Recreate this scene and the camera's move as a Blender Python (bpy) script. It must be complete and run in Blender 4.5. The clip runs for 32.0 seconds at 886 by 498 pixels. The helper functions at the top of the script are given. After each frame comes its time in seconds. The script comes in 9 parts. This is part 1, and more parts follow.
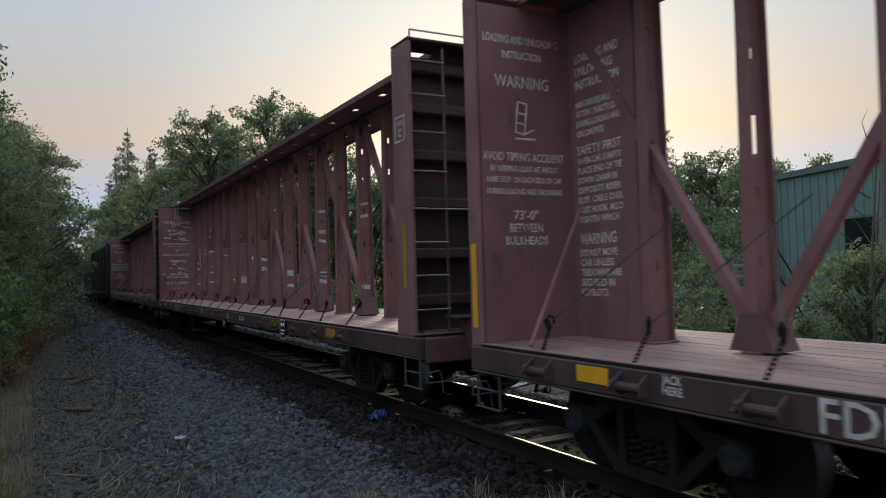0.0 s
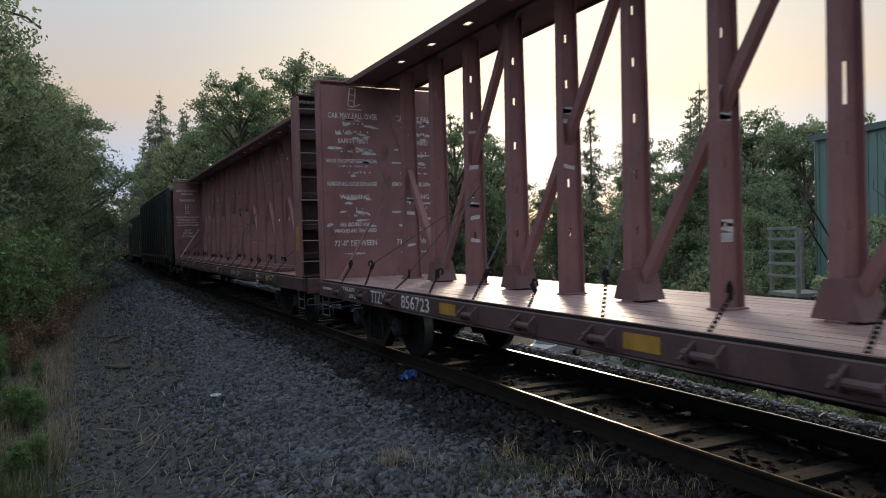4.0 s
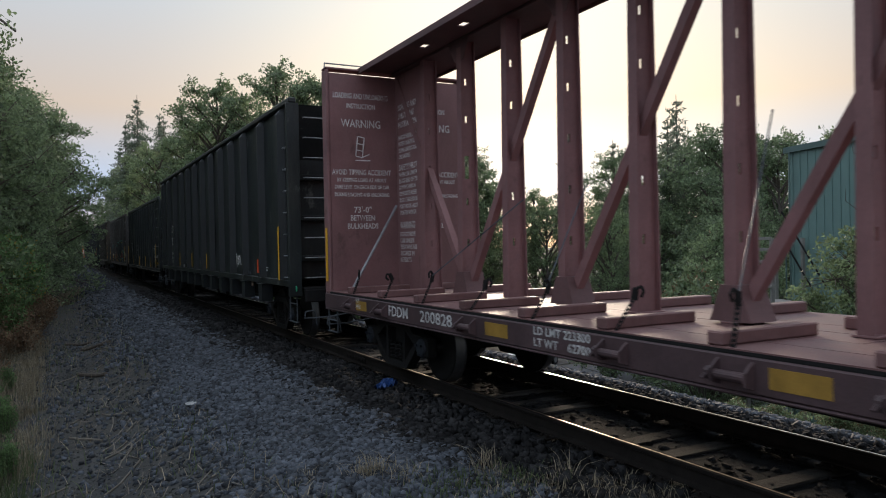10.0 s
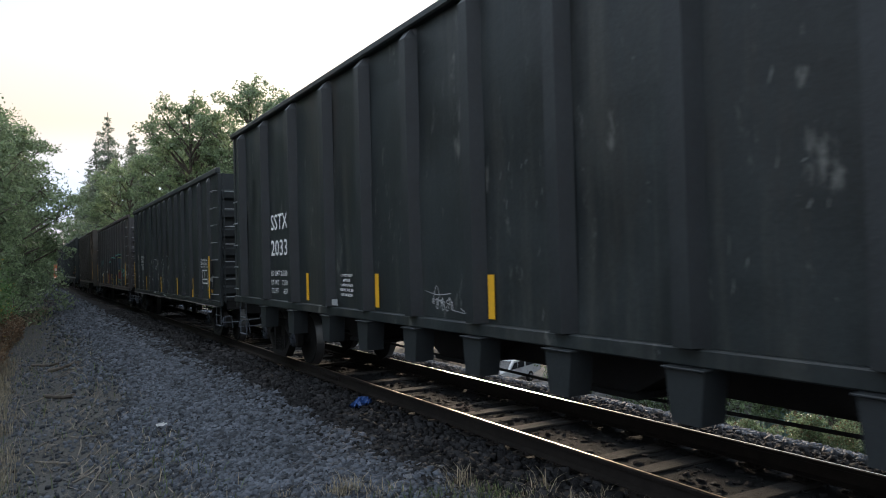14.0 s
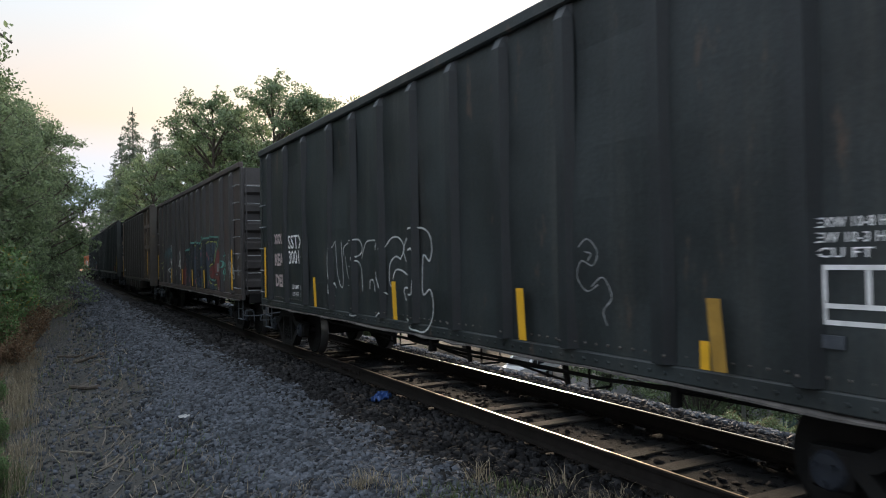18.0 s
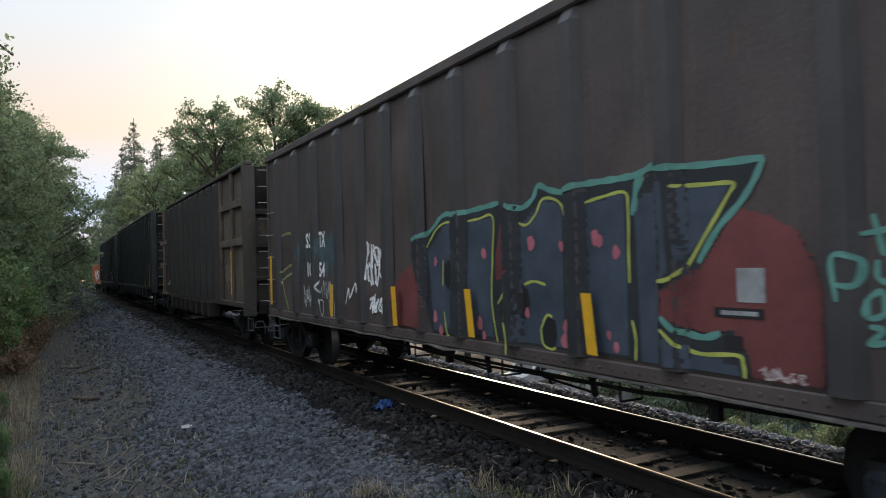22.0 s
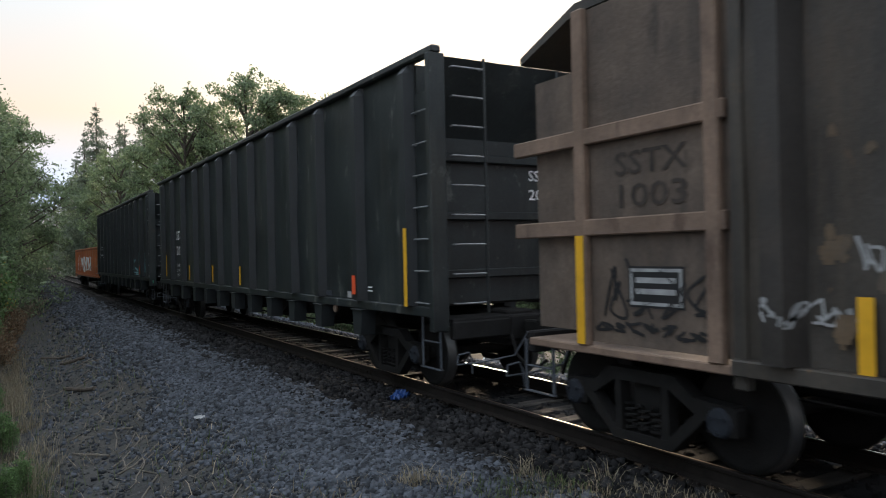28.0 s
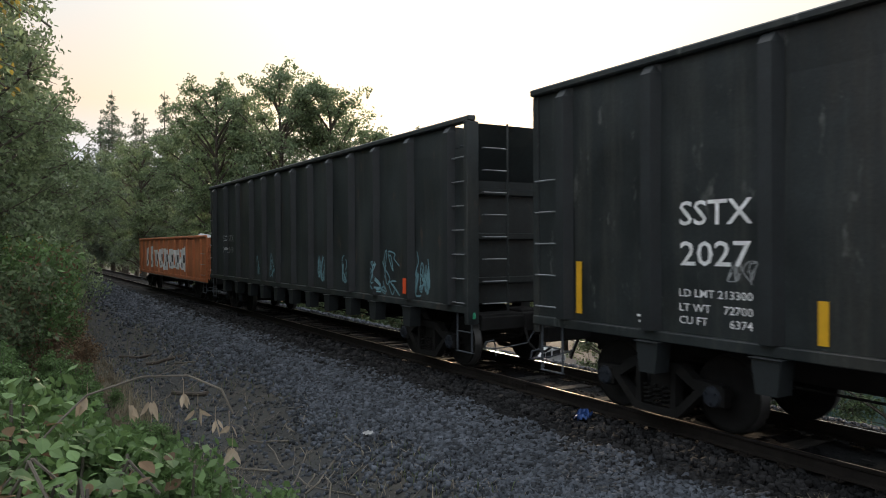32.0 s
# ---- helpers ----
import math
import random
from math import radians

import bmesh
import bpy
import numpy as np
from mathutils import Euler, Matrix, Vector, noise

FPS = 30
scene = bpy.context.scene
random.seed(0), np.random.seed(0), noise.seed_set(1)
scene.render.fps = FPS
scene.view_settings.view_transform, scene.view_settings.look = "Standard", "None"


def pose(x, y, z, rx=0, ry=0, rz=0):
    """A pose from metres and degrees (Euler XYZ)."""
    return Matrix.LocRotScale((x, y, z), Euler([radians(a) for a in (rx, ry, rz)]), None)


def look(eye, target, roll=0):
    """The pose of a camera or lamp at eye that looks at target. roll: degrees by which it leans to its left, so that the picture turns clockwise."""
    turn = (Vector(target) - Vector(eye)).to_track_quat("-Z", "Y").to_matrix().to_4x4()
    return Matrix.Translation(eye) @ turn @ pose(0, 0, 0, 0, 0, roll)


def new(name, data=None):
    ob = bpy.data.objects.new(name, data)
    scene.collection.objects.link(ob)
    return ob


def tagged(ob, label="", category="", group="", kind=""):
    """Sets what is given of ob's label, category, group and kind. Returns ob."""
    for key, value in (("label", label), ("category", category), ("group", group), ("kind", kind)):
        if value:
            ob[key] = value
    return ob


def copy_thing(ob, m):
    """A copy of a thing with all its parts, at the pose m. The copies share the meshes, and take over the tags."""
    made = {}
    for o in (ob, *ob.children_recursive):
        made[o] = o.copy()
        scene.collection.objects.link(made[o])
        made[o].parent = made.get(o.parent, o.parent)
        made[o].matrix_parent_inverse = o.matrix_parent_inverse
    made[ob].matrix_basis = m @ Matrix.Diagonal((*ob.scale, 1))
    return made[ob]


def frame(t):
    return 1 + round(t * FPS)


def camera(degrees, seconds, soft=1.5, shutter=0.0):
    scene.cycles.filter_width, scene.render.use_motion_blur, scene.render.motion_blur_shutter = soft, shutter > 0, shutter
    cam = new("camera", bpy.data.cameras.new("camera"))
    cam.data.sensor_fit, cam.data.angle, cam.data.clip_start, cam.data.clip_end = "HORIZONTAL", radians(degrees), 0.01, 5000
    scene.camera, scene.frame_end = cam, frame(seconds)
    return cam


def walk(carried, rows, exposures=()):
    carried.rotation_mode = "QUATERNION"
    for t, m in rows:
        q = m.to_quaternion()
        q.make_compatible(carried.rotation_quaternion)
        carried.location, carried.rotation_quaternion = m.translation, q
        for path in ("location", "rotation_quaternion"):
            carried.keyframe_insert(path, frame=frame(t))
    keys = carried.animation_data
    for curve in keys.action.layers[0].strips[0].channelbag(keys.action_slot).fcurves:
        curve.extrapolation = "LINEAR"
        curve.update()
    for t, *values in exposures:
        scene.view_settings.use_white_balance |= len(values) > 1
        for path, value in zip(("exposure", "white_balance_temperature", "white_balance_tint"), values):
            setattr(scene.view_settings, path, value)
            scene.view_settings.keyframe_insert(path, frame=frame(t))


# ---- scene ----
# ---------------------------------------------------------------- camera
cam = camera(61.97, 32.0, soft=1.0, shutter=0.25)
PATH = [
    (0, pose(0.000, 0.000, 1.840, 91.89, 1.65, -28.41)),
    (0.5, pose(0.000, 0.000, 1.840, 91.74, 1.59, -27.95)),
    (1, pose(0.000, 0.000, 1.840, 91.47, 1.52, -27.83)),
    (1.5, pose(0.000, 0.000, 1.840, 91.52, 1.41, -27.77)),
    (2, pose(0.000, 0.000, 1.840, 91.63, 1.01, -27.60)),
    (2.5, pose(0.000, 0.000, 1.840, 91.38, 1.00, -26.96)),
    (3, pose(0.000, 0.000, 1.840, 90.66, 1.41, -26.32)),
    (3.5, pose(0.000, 0.000, 1.840, 89.70, 1.72, -25.81)),
    (5.5, pose(0.000, 0.000, 1.840, 88.17, 0.83, -28.28)),
    (6, pose(0.000, 0.000, 1.840, 88.35, 0.62, -28.89)),
    (6.5, pose(0.000, 0.000, 1.840, 88.69, 0.09, -29.24)),
    (7, pose(0.000, 0.000, 1.840, 88.94, 0.27, -28.96)),
    (7.5, pose(0.000, 0.000, 1.840, 89.14, 0.88, -28.53)),
    (8, pose(0.000, 0.000, 1.840, 89.19, 1.17, -28.15)),
    (8.5, pose(0.000, 0.000, 1.840, 89.24, 1.08, -27.90)),
    (9, pose(0.000, 0.000, 1.840, 89.38, 1.13, -27.55)),
    (9.5, pose(0.000, 0.000, 1.840, 89.64, 1.09, -27.51)),
    (10, pose(0.000, 0.000, 1.840, 89.61, 1.15, -27.73)),
    (10.5, pose(0.000, 0.000, 1.840, 89.74, 1.21, -28.03)),
    (11, pose(0.000, 0.000, 1.840, 89.98, 1.29, -28.18)),
    (11.5, pose(0.000, 0.000, 1.840, 90.36, 1.43, -28.20)),
    (12, pose(0.000, 0.000, 1.840, 90.44, 1.82, -28.13)),
    (12.5, pose(0.000, 0.000, 1.840, 90.20, 1.71, -28.51)),
    (13, pose(0.000, 0.000, 1.840, 90.20, 1.55, -29.02)),
    (13.5, pose(0.000, 0.000, 1.840, 90.33, 1.44, -29.53)),
    (14, pose(0.000, 0.000, 1.840, 90.90, 1.40, -29.69)),
    (14.5, pose(0.000, 0.000, 1.840, 90.68, 1.39, -29.74)),
    (15, pose(0.000, 0.000, 1.840, 90.28, 1.34, -29.53)),
    (15.5, pose(0.000, 0.000, 1.840, 89.97, 1.29, -29.17)),
    (17.5, pose(0.000, 0.000, 1.840, 90.32, 1.15, -27.94)),
    (18, pose(0.000, 0.000, 1.840, 90.58, 1.00, -28.11)),
    (18.5, pose(0.000, 0.000, 1.840, 90.46, 1.02, -28.13)),
    (19, pose(0.000, 0.000, 1.840, 90.48, 1.20, -27.97)),
    (19.5, pose(0.000, 0.000, 1.840, 90.59, 1.41, -27.93)),
    (20, pose(0.000, 0.000, 1.840, 90.92, 1.45, -27.94)),
    (20.5, pose(0.000, 0.000, 1.840, 90.96, 1.55, -27.75)),
    (21, pose(0.000, 0.000, 1.840, 90.93, 1.65, -27.68)),
    (21.5, pose(0.000, 0.000, 1.840, 90.96, 1.62, -27.74)),
    (22, pose(0.000, 0.000, 1.840, 91.17, 1.52, -27.99)),
    (22.5, pose(0.000, 0.000, 1.840, 91.42, 1.43, -28.39)),
    (23, pose(0.000, 0.000, 1.840, 91.53, 1.38, -28.69)),
    (23.5, pose(0.000, 0.000, 1.840, 91.26, 1.40, -28.83)),
    (24, pose(0.000, 0.000, 1.840, 90.81, 1.28, -29.17)),
    (24.5, pose(0.000, 0.000, 1.840, 90.54, 0.98, -30.11)),
    (26.5, pose(0.000, 0.000, 1.840, 90.49, 0.38, -32.14)),
    (27, pose(-0.220, 0.034, 1.849, 90.36, 0.34, -32.18)),
    (27.5, pose(-0.486, 0.098, 1.891, 90.30, 1.77, -31.55)),
    (28, pose(-0.752, 0.191, 1.912, 90.26, 1.22, -30.84)),
    (28.5, pose(-1.019, 0.392, 1.947, 90.13, 0.72, -31.11)),
    (29, pose(-1.286, 0.588, 1.972, 89.79, 0.20, -31.67)),
    (29.5, pose(-1.623, 0.825, 2.022, 89.59, 0.79, -30.01)),
    (30, pose(-1.888, 1.067, 2.111, 89.51, 2.06, -27.92)),
    (30.5, pose(-2.138, 1.273, 2.155, 89.73, 2.24, -27.24)),
    (31, pose(-2.440, 1.447, 2.214, 89.83, 2.24, -27.73)),
    (31.5, pose(-2.702, 1.667, 2.231, 89.77, 1.28, -29.74)),
    (32, pose(-2.895, 1.861, 2.262, 89.66, 0.25, -31.17)),
]
EXPOSURES = [(0, 0.11, 6000, 10), (1, 0.56, 6000, 10), (2, 0.16, 6000, 10), (3, 0.16, 6000, 10), (3.5, 0.16, 6000, 10), (5.5, 0.56, 6000, 10), (7.5, 0.56, 6000, 10), (9, 0.31, 6000, 10), (11, 0.26, 5850, 10), (12, 0.84, 5900, 10), (13, 1.09, 5950, 10), (14, 0.98, 5950, 10), (15.5, 1.07, 6006, 10), (18, 0.84, 6100, 10), (22, 0.79, 6120, 10), (25, 0.89, 6135, 10), (28, 0.84, 6150, 10), (29, 0.99, 6200, 10), (30, 0.89, 6400, 10), (32, 0.74, 6500, 10)]
walk(cam, PATH, EXPOSURES)


# ---------------------------------------------------------------- sky and sun
SUN_AZIMUTH, SUN_HEIGHT = 34.0, 11.0          # degrees clockwise from the track's line, degrees above the horizon
world = bpy.data.worlds.new("evening_sky")
scene.world = world
world.use_nodes = True
wn = world.node_tree
wn.nodes.clear()
sky, haze, total, back_, out_ = (wn.nodes.new("ShaderNode" + k) for k in ("TexSky", "ValToRGB", "Mix", "Background", "OutputWorld"))
coords_, split_ = wn.nodes.new("ShaderNodeTexCoord"), wn.nodes.new("ShaderNodeSeparateXYZ")
sky.sky_type, sky.sun_disc = "NISHITA", False
sky.sun_elevation, sky.sun_rotation = radians(SUN_HEIGHT), radians(SUN_AZIMUTH)
sky.altitude, sky.air_density, sky.dust_density, sky.ozone_density = 50, 1.0, 2.5, 1.0
# the even glow of the hazy evening sky: warm low down towards the sun, bluer overhead and away from it
wn.links.new(coords_.outputs["Generated"], split_.inputs[0])
wn.links.new(split_.outputs["Z"], haze.inputs[0])


def stops_of(ramp, stops):
    for place, colour in stops:
        stop = ramp.elements.new(place) if 0 < place < 1 else ramp.elements[int(place)]
        stop.color = (*colour, 1)


stops_of(haze.color_ramp, ((0.0, (0.68, 0.39, 0.26)), (0.08, (0.72, 0.45, 0.28)), (0.18, (0.67, 0.53, 0.40)), (0.30, (0.58, 0.55, 0.50)), (0.50, (0.46, 0.53, 0.60)), (1.0, (0.40, 0.50, 0.64))))
away = wn.nodes.new("ShaderNodeValToRGB")
wn.links.new(split_.outputs["Z"], away.inputs[0])
stops_of(away.color_ramp, ((0.0, (0.48, 0.27, 0.20)), (0.07, (0.49, 0.30, 0.21)), (0.17, (0.48, 0.37, 0.285)), (0.30, (0.45, 0.475, 0.49)), (0.5, (0.44, 0.53, 0.63)), (1.0, (0.40, 0.50, 0.64))))
facing, share_, both_ = wn.nodes.new("ShaderNodeVectorMath"), wn.nodes.new("ShaderNodeMapRange"), wn.nodes.new("ShaderNodeMix")
facing.operation = "DOT_PRODUCT"
facing.inputs[1].default_value = (math.sin(radians(SUN_AZIMUTH)), math.cos(radians(SUN_AZIMUTH)), 0)
wn.links.new(coords_.outputs["Generated"], facing.inputs[0])
share_.inputs["From Min"].default_value, share_.inputs["From Max"].default_value = 0.66, 0.99
wn.links.new(facing.outputs["Value"], share_.inputs[0])
both_.data_type = "RGBA"
wn.links.new(share_.outputs[0], both_.inputs[0])
wn.links.new(away.outputs[0], both_.inputs[6])
wn.links.new(haze.outputs[0], both_.inputs[7])
# the glow of the haze round the sun
round_sun, near_sun, power_, glow_ = (wn.nodes.new("ShaderNode" + k) for k in ("VectorMath", "MapRange", "Math", "Mix"))
round_sun.operation, power_.operation = "DOT_PRODUCT", "POWER"
round_sun.inputs[1].default_value = Vector((math.sin(radians(SUN_AZIMUTH)), math.cos(radians(SUN_AZIMUTH)), math.tan(radians(SUN_HEIGHT)))).normalized()
wn.links.new(coords_.outputs["Generated"], round_sun.inputs[0])
near_sun.inputs["From Min"].default_value, near_sun.inputs["From Max"].default_value = 0.86, 1.0
wn.links.new(round_sun.outputs["Value"], near_sun.inputs[0])
wn.links.new(near_sun.outputs[0], power_.inputs[0])
power_.inputs[1].default_value = 2.2
glow_.data_type, glow_.blend_type = "RGBA", "ADD"
glow_.clamp_result = False
wn.links.new(power_.outputs[0], glow_.inputs[0])
wn.links.new(both_.outputs[2], glow_.inputs[6])
glow_.inputs[7].default_value = (0.34, 0.26, 0.12, 1)
total.data_type, total.blend_type = "RGBA", "ADD"
total.inputs[0].default_value = 1.0
total.clamp_result = False
scaled = wn.nodes.new("ShaderNodeMix")
scaled.data_type, scaled.blend_type = "RGBA", "MULTIPLY"
scaled.inputs[0].default_value, scaled.inputs[7].default_value = 1.0, (0.006, 0.006, 0.006, 1)
wn.links.new(sky.outputs[0], scaled.inputs[6])
wn.links.new(scaled.outputs[2], total.inputs[6])
wn.links.new(glow_.outputs[2], total.inputs[7])
back_.inputs[1].default_value = 1.0
wn.links.new(total.outputs[2], back_.inputs[0])
wn.links.new(back_.outputs[0], out_.inputs[0])
sun = new("sun", bpy.data.lights.new("sun", "SUN"))
sun.data.energy, sun.data.angle, sun.data.color = 2.6, radians(10), (1.0, 0.78, 0.55)
sun.matrix_basis = look((0, 0, 0), (-math.sin(radians(SUN_AZIMUTH)), -math.cos(radians(SUN_AZIMUTH)), -math.tan(radians(SUN_HEIGHT))))


# ---------------------------------------------------------------- tools
class MB:
    """Collects plain faces for one mesh."""

    def __init__(self):
        self.v, self.f = [], []

    def add(self, verts, faces):
        n = len(self.v)
        self.v.extend(verts)
        self.f.extend([tuple(i + n for i in f) for f in faces])
        return self

    def box(self, x0, x1, y0, y1, z0, z1):
        return self.add([(x0, y0, z0), (x1, y0, z0), (x1, y1, z0), (x0, y1, z0), (x0, y0, z1), (x1, y0, z1), (x1, y1, z1), (x0, y1, z1)],
                        [(3, 2, 1, 0), (4, 5, 6, 7), (0, 1, 5, 4), (1, 2, 6, 5), (2, 3, 7, 6), (3, 0, 4, 7)])

    def cbox(self, x0, x1, y0, y1, z0, z1, c=0.012):
        """A box with chamfered edges."""
        c = min(c, 0.45 * (x1 - x0), 0.45 * (y1 - y0), 0.45 * (z1 - z0))
        lo, hi = (x0, y0, z0), (x1, y1, z1)
        verts, index = [], {}
        for s in ((a, b, d) for a in (0, 1) for b in (0, 1) for d in (0, 1)):
            corner = [hi[k] if s[k] else lo[k] for k in range(3)]
            for k in range(3):
                p = [corner[j] + (0 if j == k else (-c if s[j] else c)) for j in range(3)]
                index[(s, k)] = len(verts)
                verts.append(tuple(p))
        faces = []
        for k in range(3):
            a, b = [j for j in range(3) if j != k]
            for side in (0, 1):
                ring = []
                for u, w in ((0, 0), (1, 0), (1, 1), (0, 1)):
                    s = [0, 0, 0]
                    s[k], s[a], s[b] = side, u, w
                    ring.append(index[(tuple(s), k)])
                faces.append(tuple(ring))
            for u in (0, 1):
                for w in (0, 1):
                    s0, s1 = [0, 0, 0], [0, 0, 0]
                    s0[a], s0[b], s1[a], s1[b], s1[k] = u, w, u, w, 1
                    faces.append((index[(tuple(s0), a)], index[(tuple(s1), a)], index[(tuple(s1), b)], index[(tuple(s0), b)]))
        for s in ((a, b, d) for a in (0, 1) for b in (0, 1) for d in (0, 1)):
            faces.append((index[(s, 0)], index[(s, 1)], index[(s, 2)]))
        return self.add(verts, faces)

    def prism(self, poly, axis, a, b):
        """A polygon drawn in the plane across an axis, drawn out from a to b along it."""
        n = len(poly)
        put = {"x": lambda u, w, d: (d, u, w), "y": lambda u, w, d: (u, d, w), "z": lambda u, w, d: (u, w, d)}[axis]
        verts = [put(u, w, a) for u, w in poly] + [put(u, w, b) for u, w in poly]
        faces = [tuple(range(n)), tuple(range(2 * n - 1, n - 1, -1))]
        faces += [(i, (i + 1) % n, (i + 1) % n + n, i + n) for i in range(n)]
        return self.add(verts, faces)

    def tube(self, p, q, r, n=8, r2=None):
        p, q = Vector(p), Vector(q)
        r2 = r if r2 is None else r2
        d = (q - p).normalized()
        u = d.orthogonal().normalized()
        w = d.cross(u)
        verts = []
        for c, rad in ((p, r), (q, r2)):
            for i in range(n):
                a = 2 * math.pi * i / n
                verts.append(tuple(c + rad * (math.cos(a) * u + math.sin(a) * w)))
        faces = [(i, (i + 1) % n, n + (i + 1) % n, n + i) for i in range(n)]
        faces += [tuple(range(n - 1, -1, -1)), tuple(range(n, 2 * n))]
        return self.add(verts, faces)

    def pipe(self, points, r, n=6):
        for p, q in zip(points, points[1:]):
            self.tube(p, q, r, n)
        return self

    def lathe(self, rings, axis, n=24, centre=(0, 0, 0)):
        """Rings of (place along the axis, radius)."""
        verts, faces = [], []
        for d, r in rings:
            for i in range(n):
                a = 2 * math.pi * i / n
                c, s = r * math.cos(a), r * math.sin(a)
                p = {"x": (d, c, s), "y": (s, d, c), "z": (c, s, d)}[axis]
                verts.append(tuple(p[k] + centre[k] for k in range(3)))
        for j in range(len(rings) - 1):
            for i in range(n):
                faces.append((j * n + i, j * n + (i + 1) % n, (j + 1) * n + (i + 1) % n, (j + 1) * n + i))
        faces.append(tuple(range(n - 1, -1, -1)))
        faces.append(tuple(range((len(rings) - 1) * n, len(rings) * n)))
        return self.add(verts, faces)

    def mesh(self, name, material, smooth=False):
        me = bpy.data.meshes.new(name)
        me.from_pydata(self.v, [], self.f)
        me.update()
        bm = bmesh.new()
        bm.from_mesh(me)
        bmesh.ops.recalc_face_normals(bm, faces=bm.faces)
        bm.to_mesh(me)
        bm.free()
        if smooth:
            for poly in me.polygons:
                poly.use_smooth = True
        me.materials.append(material)
        return me


def part(name, mb, material, parent, label="", smooth=False, at=None):
    """One mesh object under a thing or a part."""
    ob = new(name, mb.mesh(name, material, smooth) if isinstance(mb, MB) else mb)
    ob.parent = parent
    if at is not None:
        ob.matrix_basis = at
    if label:
        ob["label"] = label
    return ob


def thing(name, label, category, group="", kind="", at=None):
    """An empty at the base of a thing, which carries its parts."""
    ob = new(name)
    ob.empty_display_size = 0.3
    if at is not None:
        ob.matrix_basis = at
    return tagged(ob, label, category, group, kind)


def solid(name, mb, material, label, category="", group="", kind="", smooth=False):
    ob = new(name, mb.mesh(name, material, smooth))
    return tagged(ob, label, category, group, kind)


def lettering(text, size, width=None, bold=0.0):
    """Flat letters in x and y, centred, as a bare list of vertices and faces."""
    cu = bpy.data.curves.new("letters", "FONT")
    cu.body, cu.size, cu.align_x, cu.align_y = text, size, "CENTER", "CENTER"
    cu.resolution_u, cu.offset = 2, bold
    ob = bpy.data.objects.new("letters", cu)
    me = bpy.data.meshes.new_from_object(ob)
    verts = [tuple(v.co) for v in me.vertices]
    faces = [tuple(p.vertices) for p in me.polygons]
    bpy.data.objects.remove(ob)
    bpy.data.curves.remove(cu)
    bpy.data.meshes.remove(me)
    if width and verts:
        span = max(v[0] for v in verts) - min(v[0] for v in verts)
        k = width / max(span, 1e-6)
        verts = [(v[0] * k, v[1], v[2]) for v in verts]
    return verts, faces


def write_on(mb, text, size, place, width=None, bold=0.0):
    """Adds letters to mb; place turns (u, v) of the writing into a point."""
    verts, faces = lettering(text, size, width, bold)
    return mb.add([place(v[0], v[1]) for v in verts], faces)


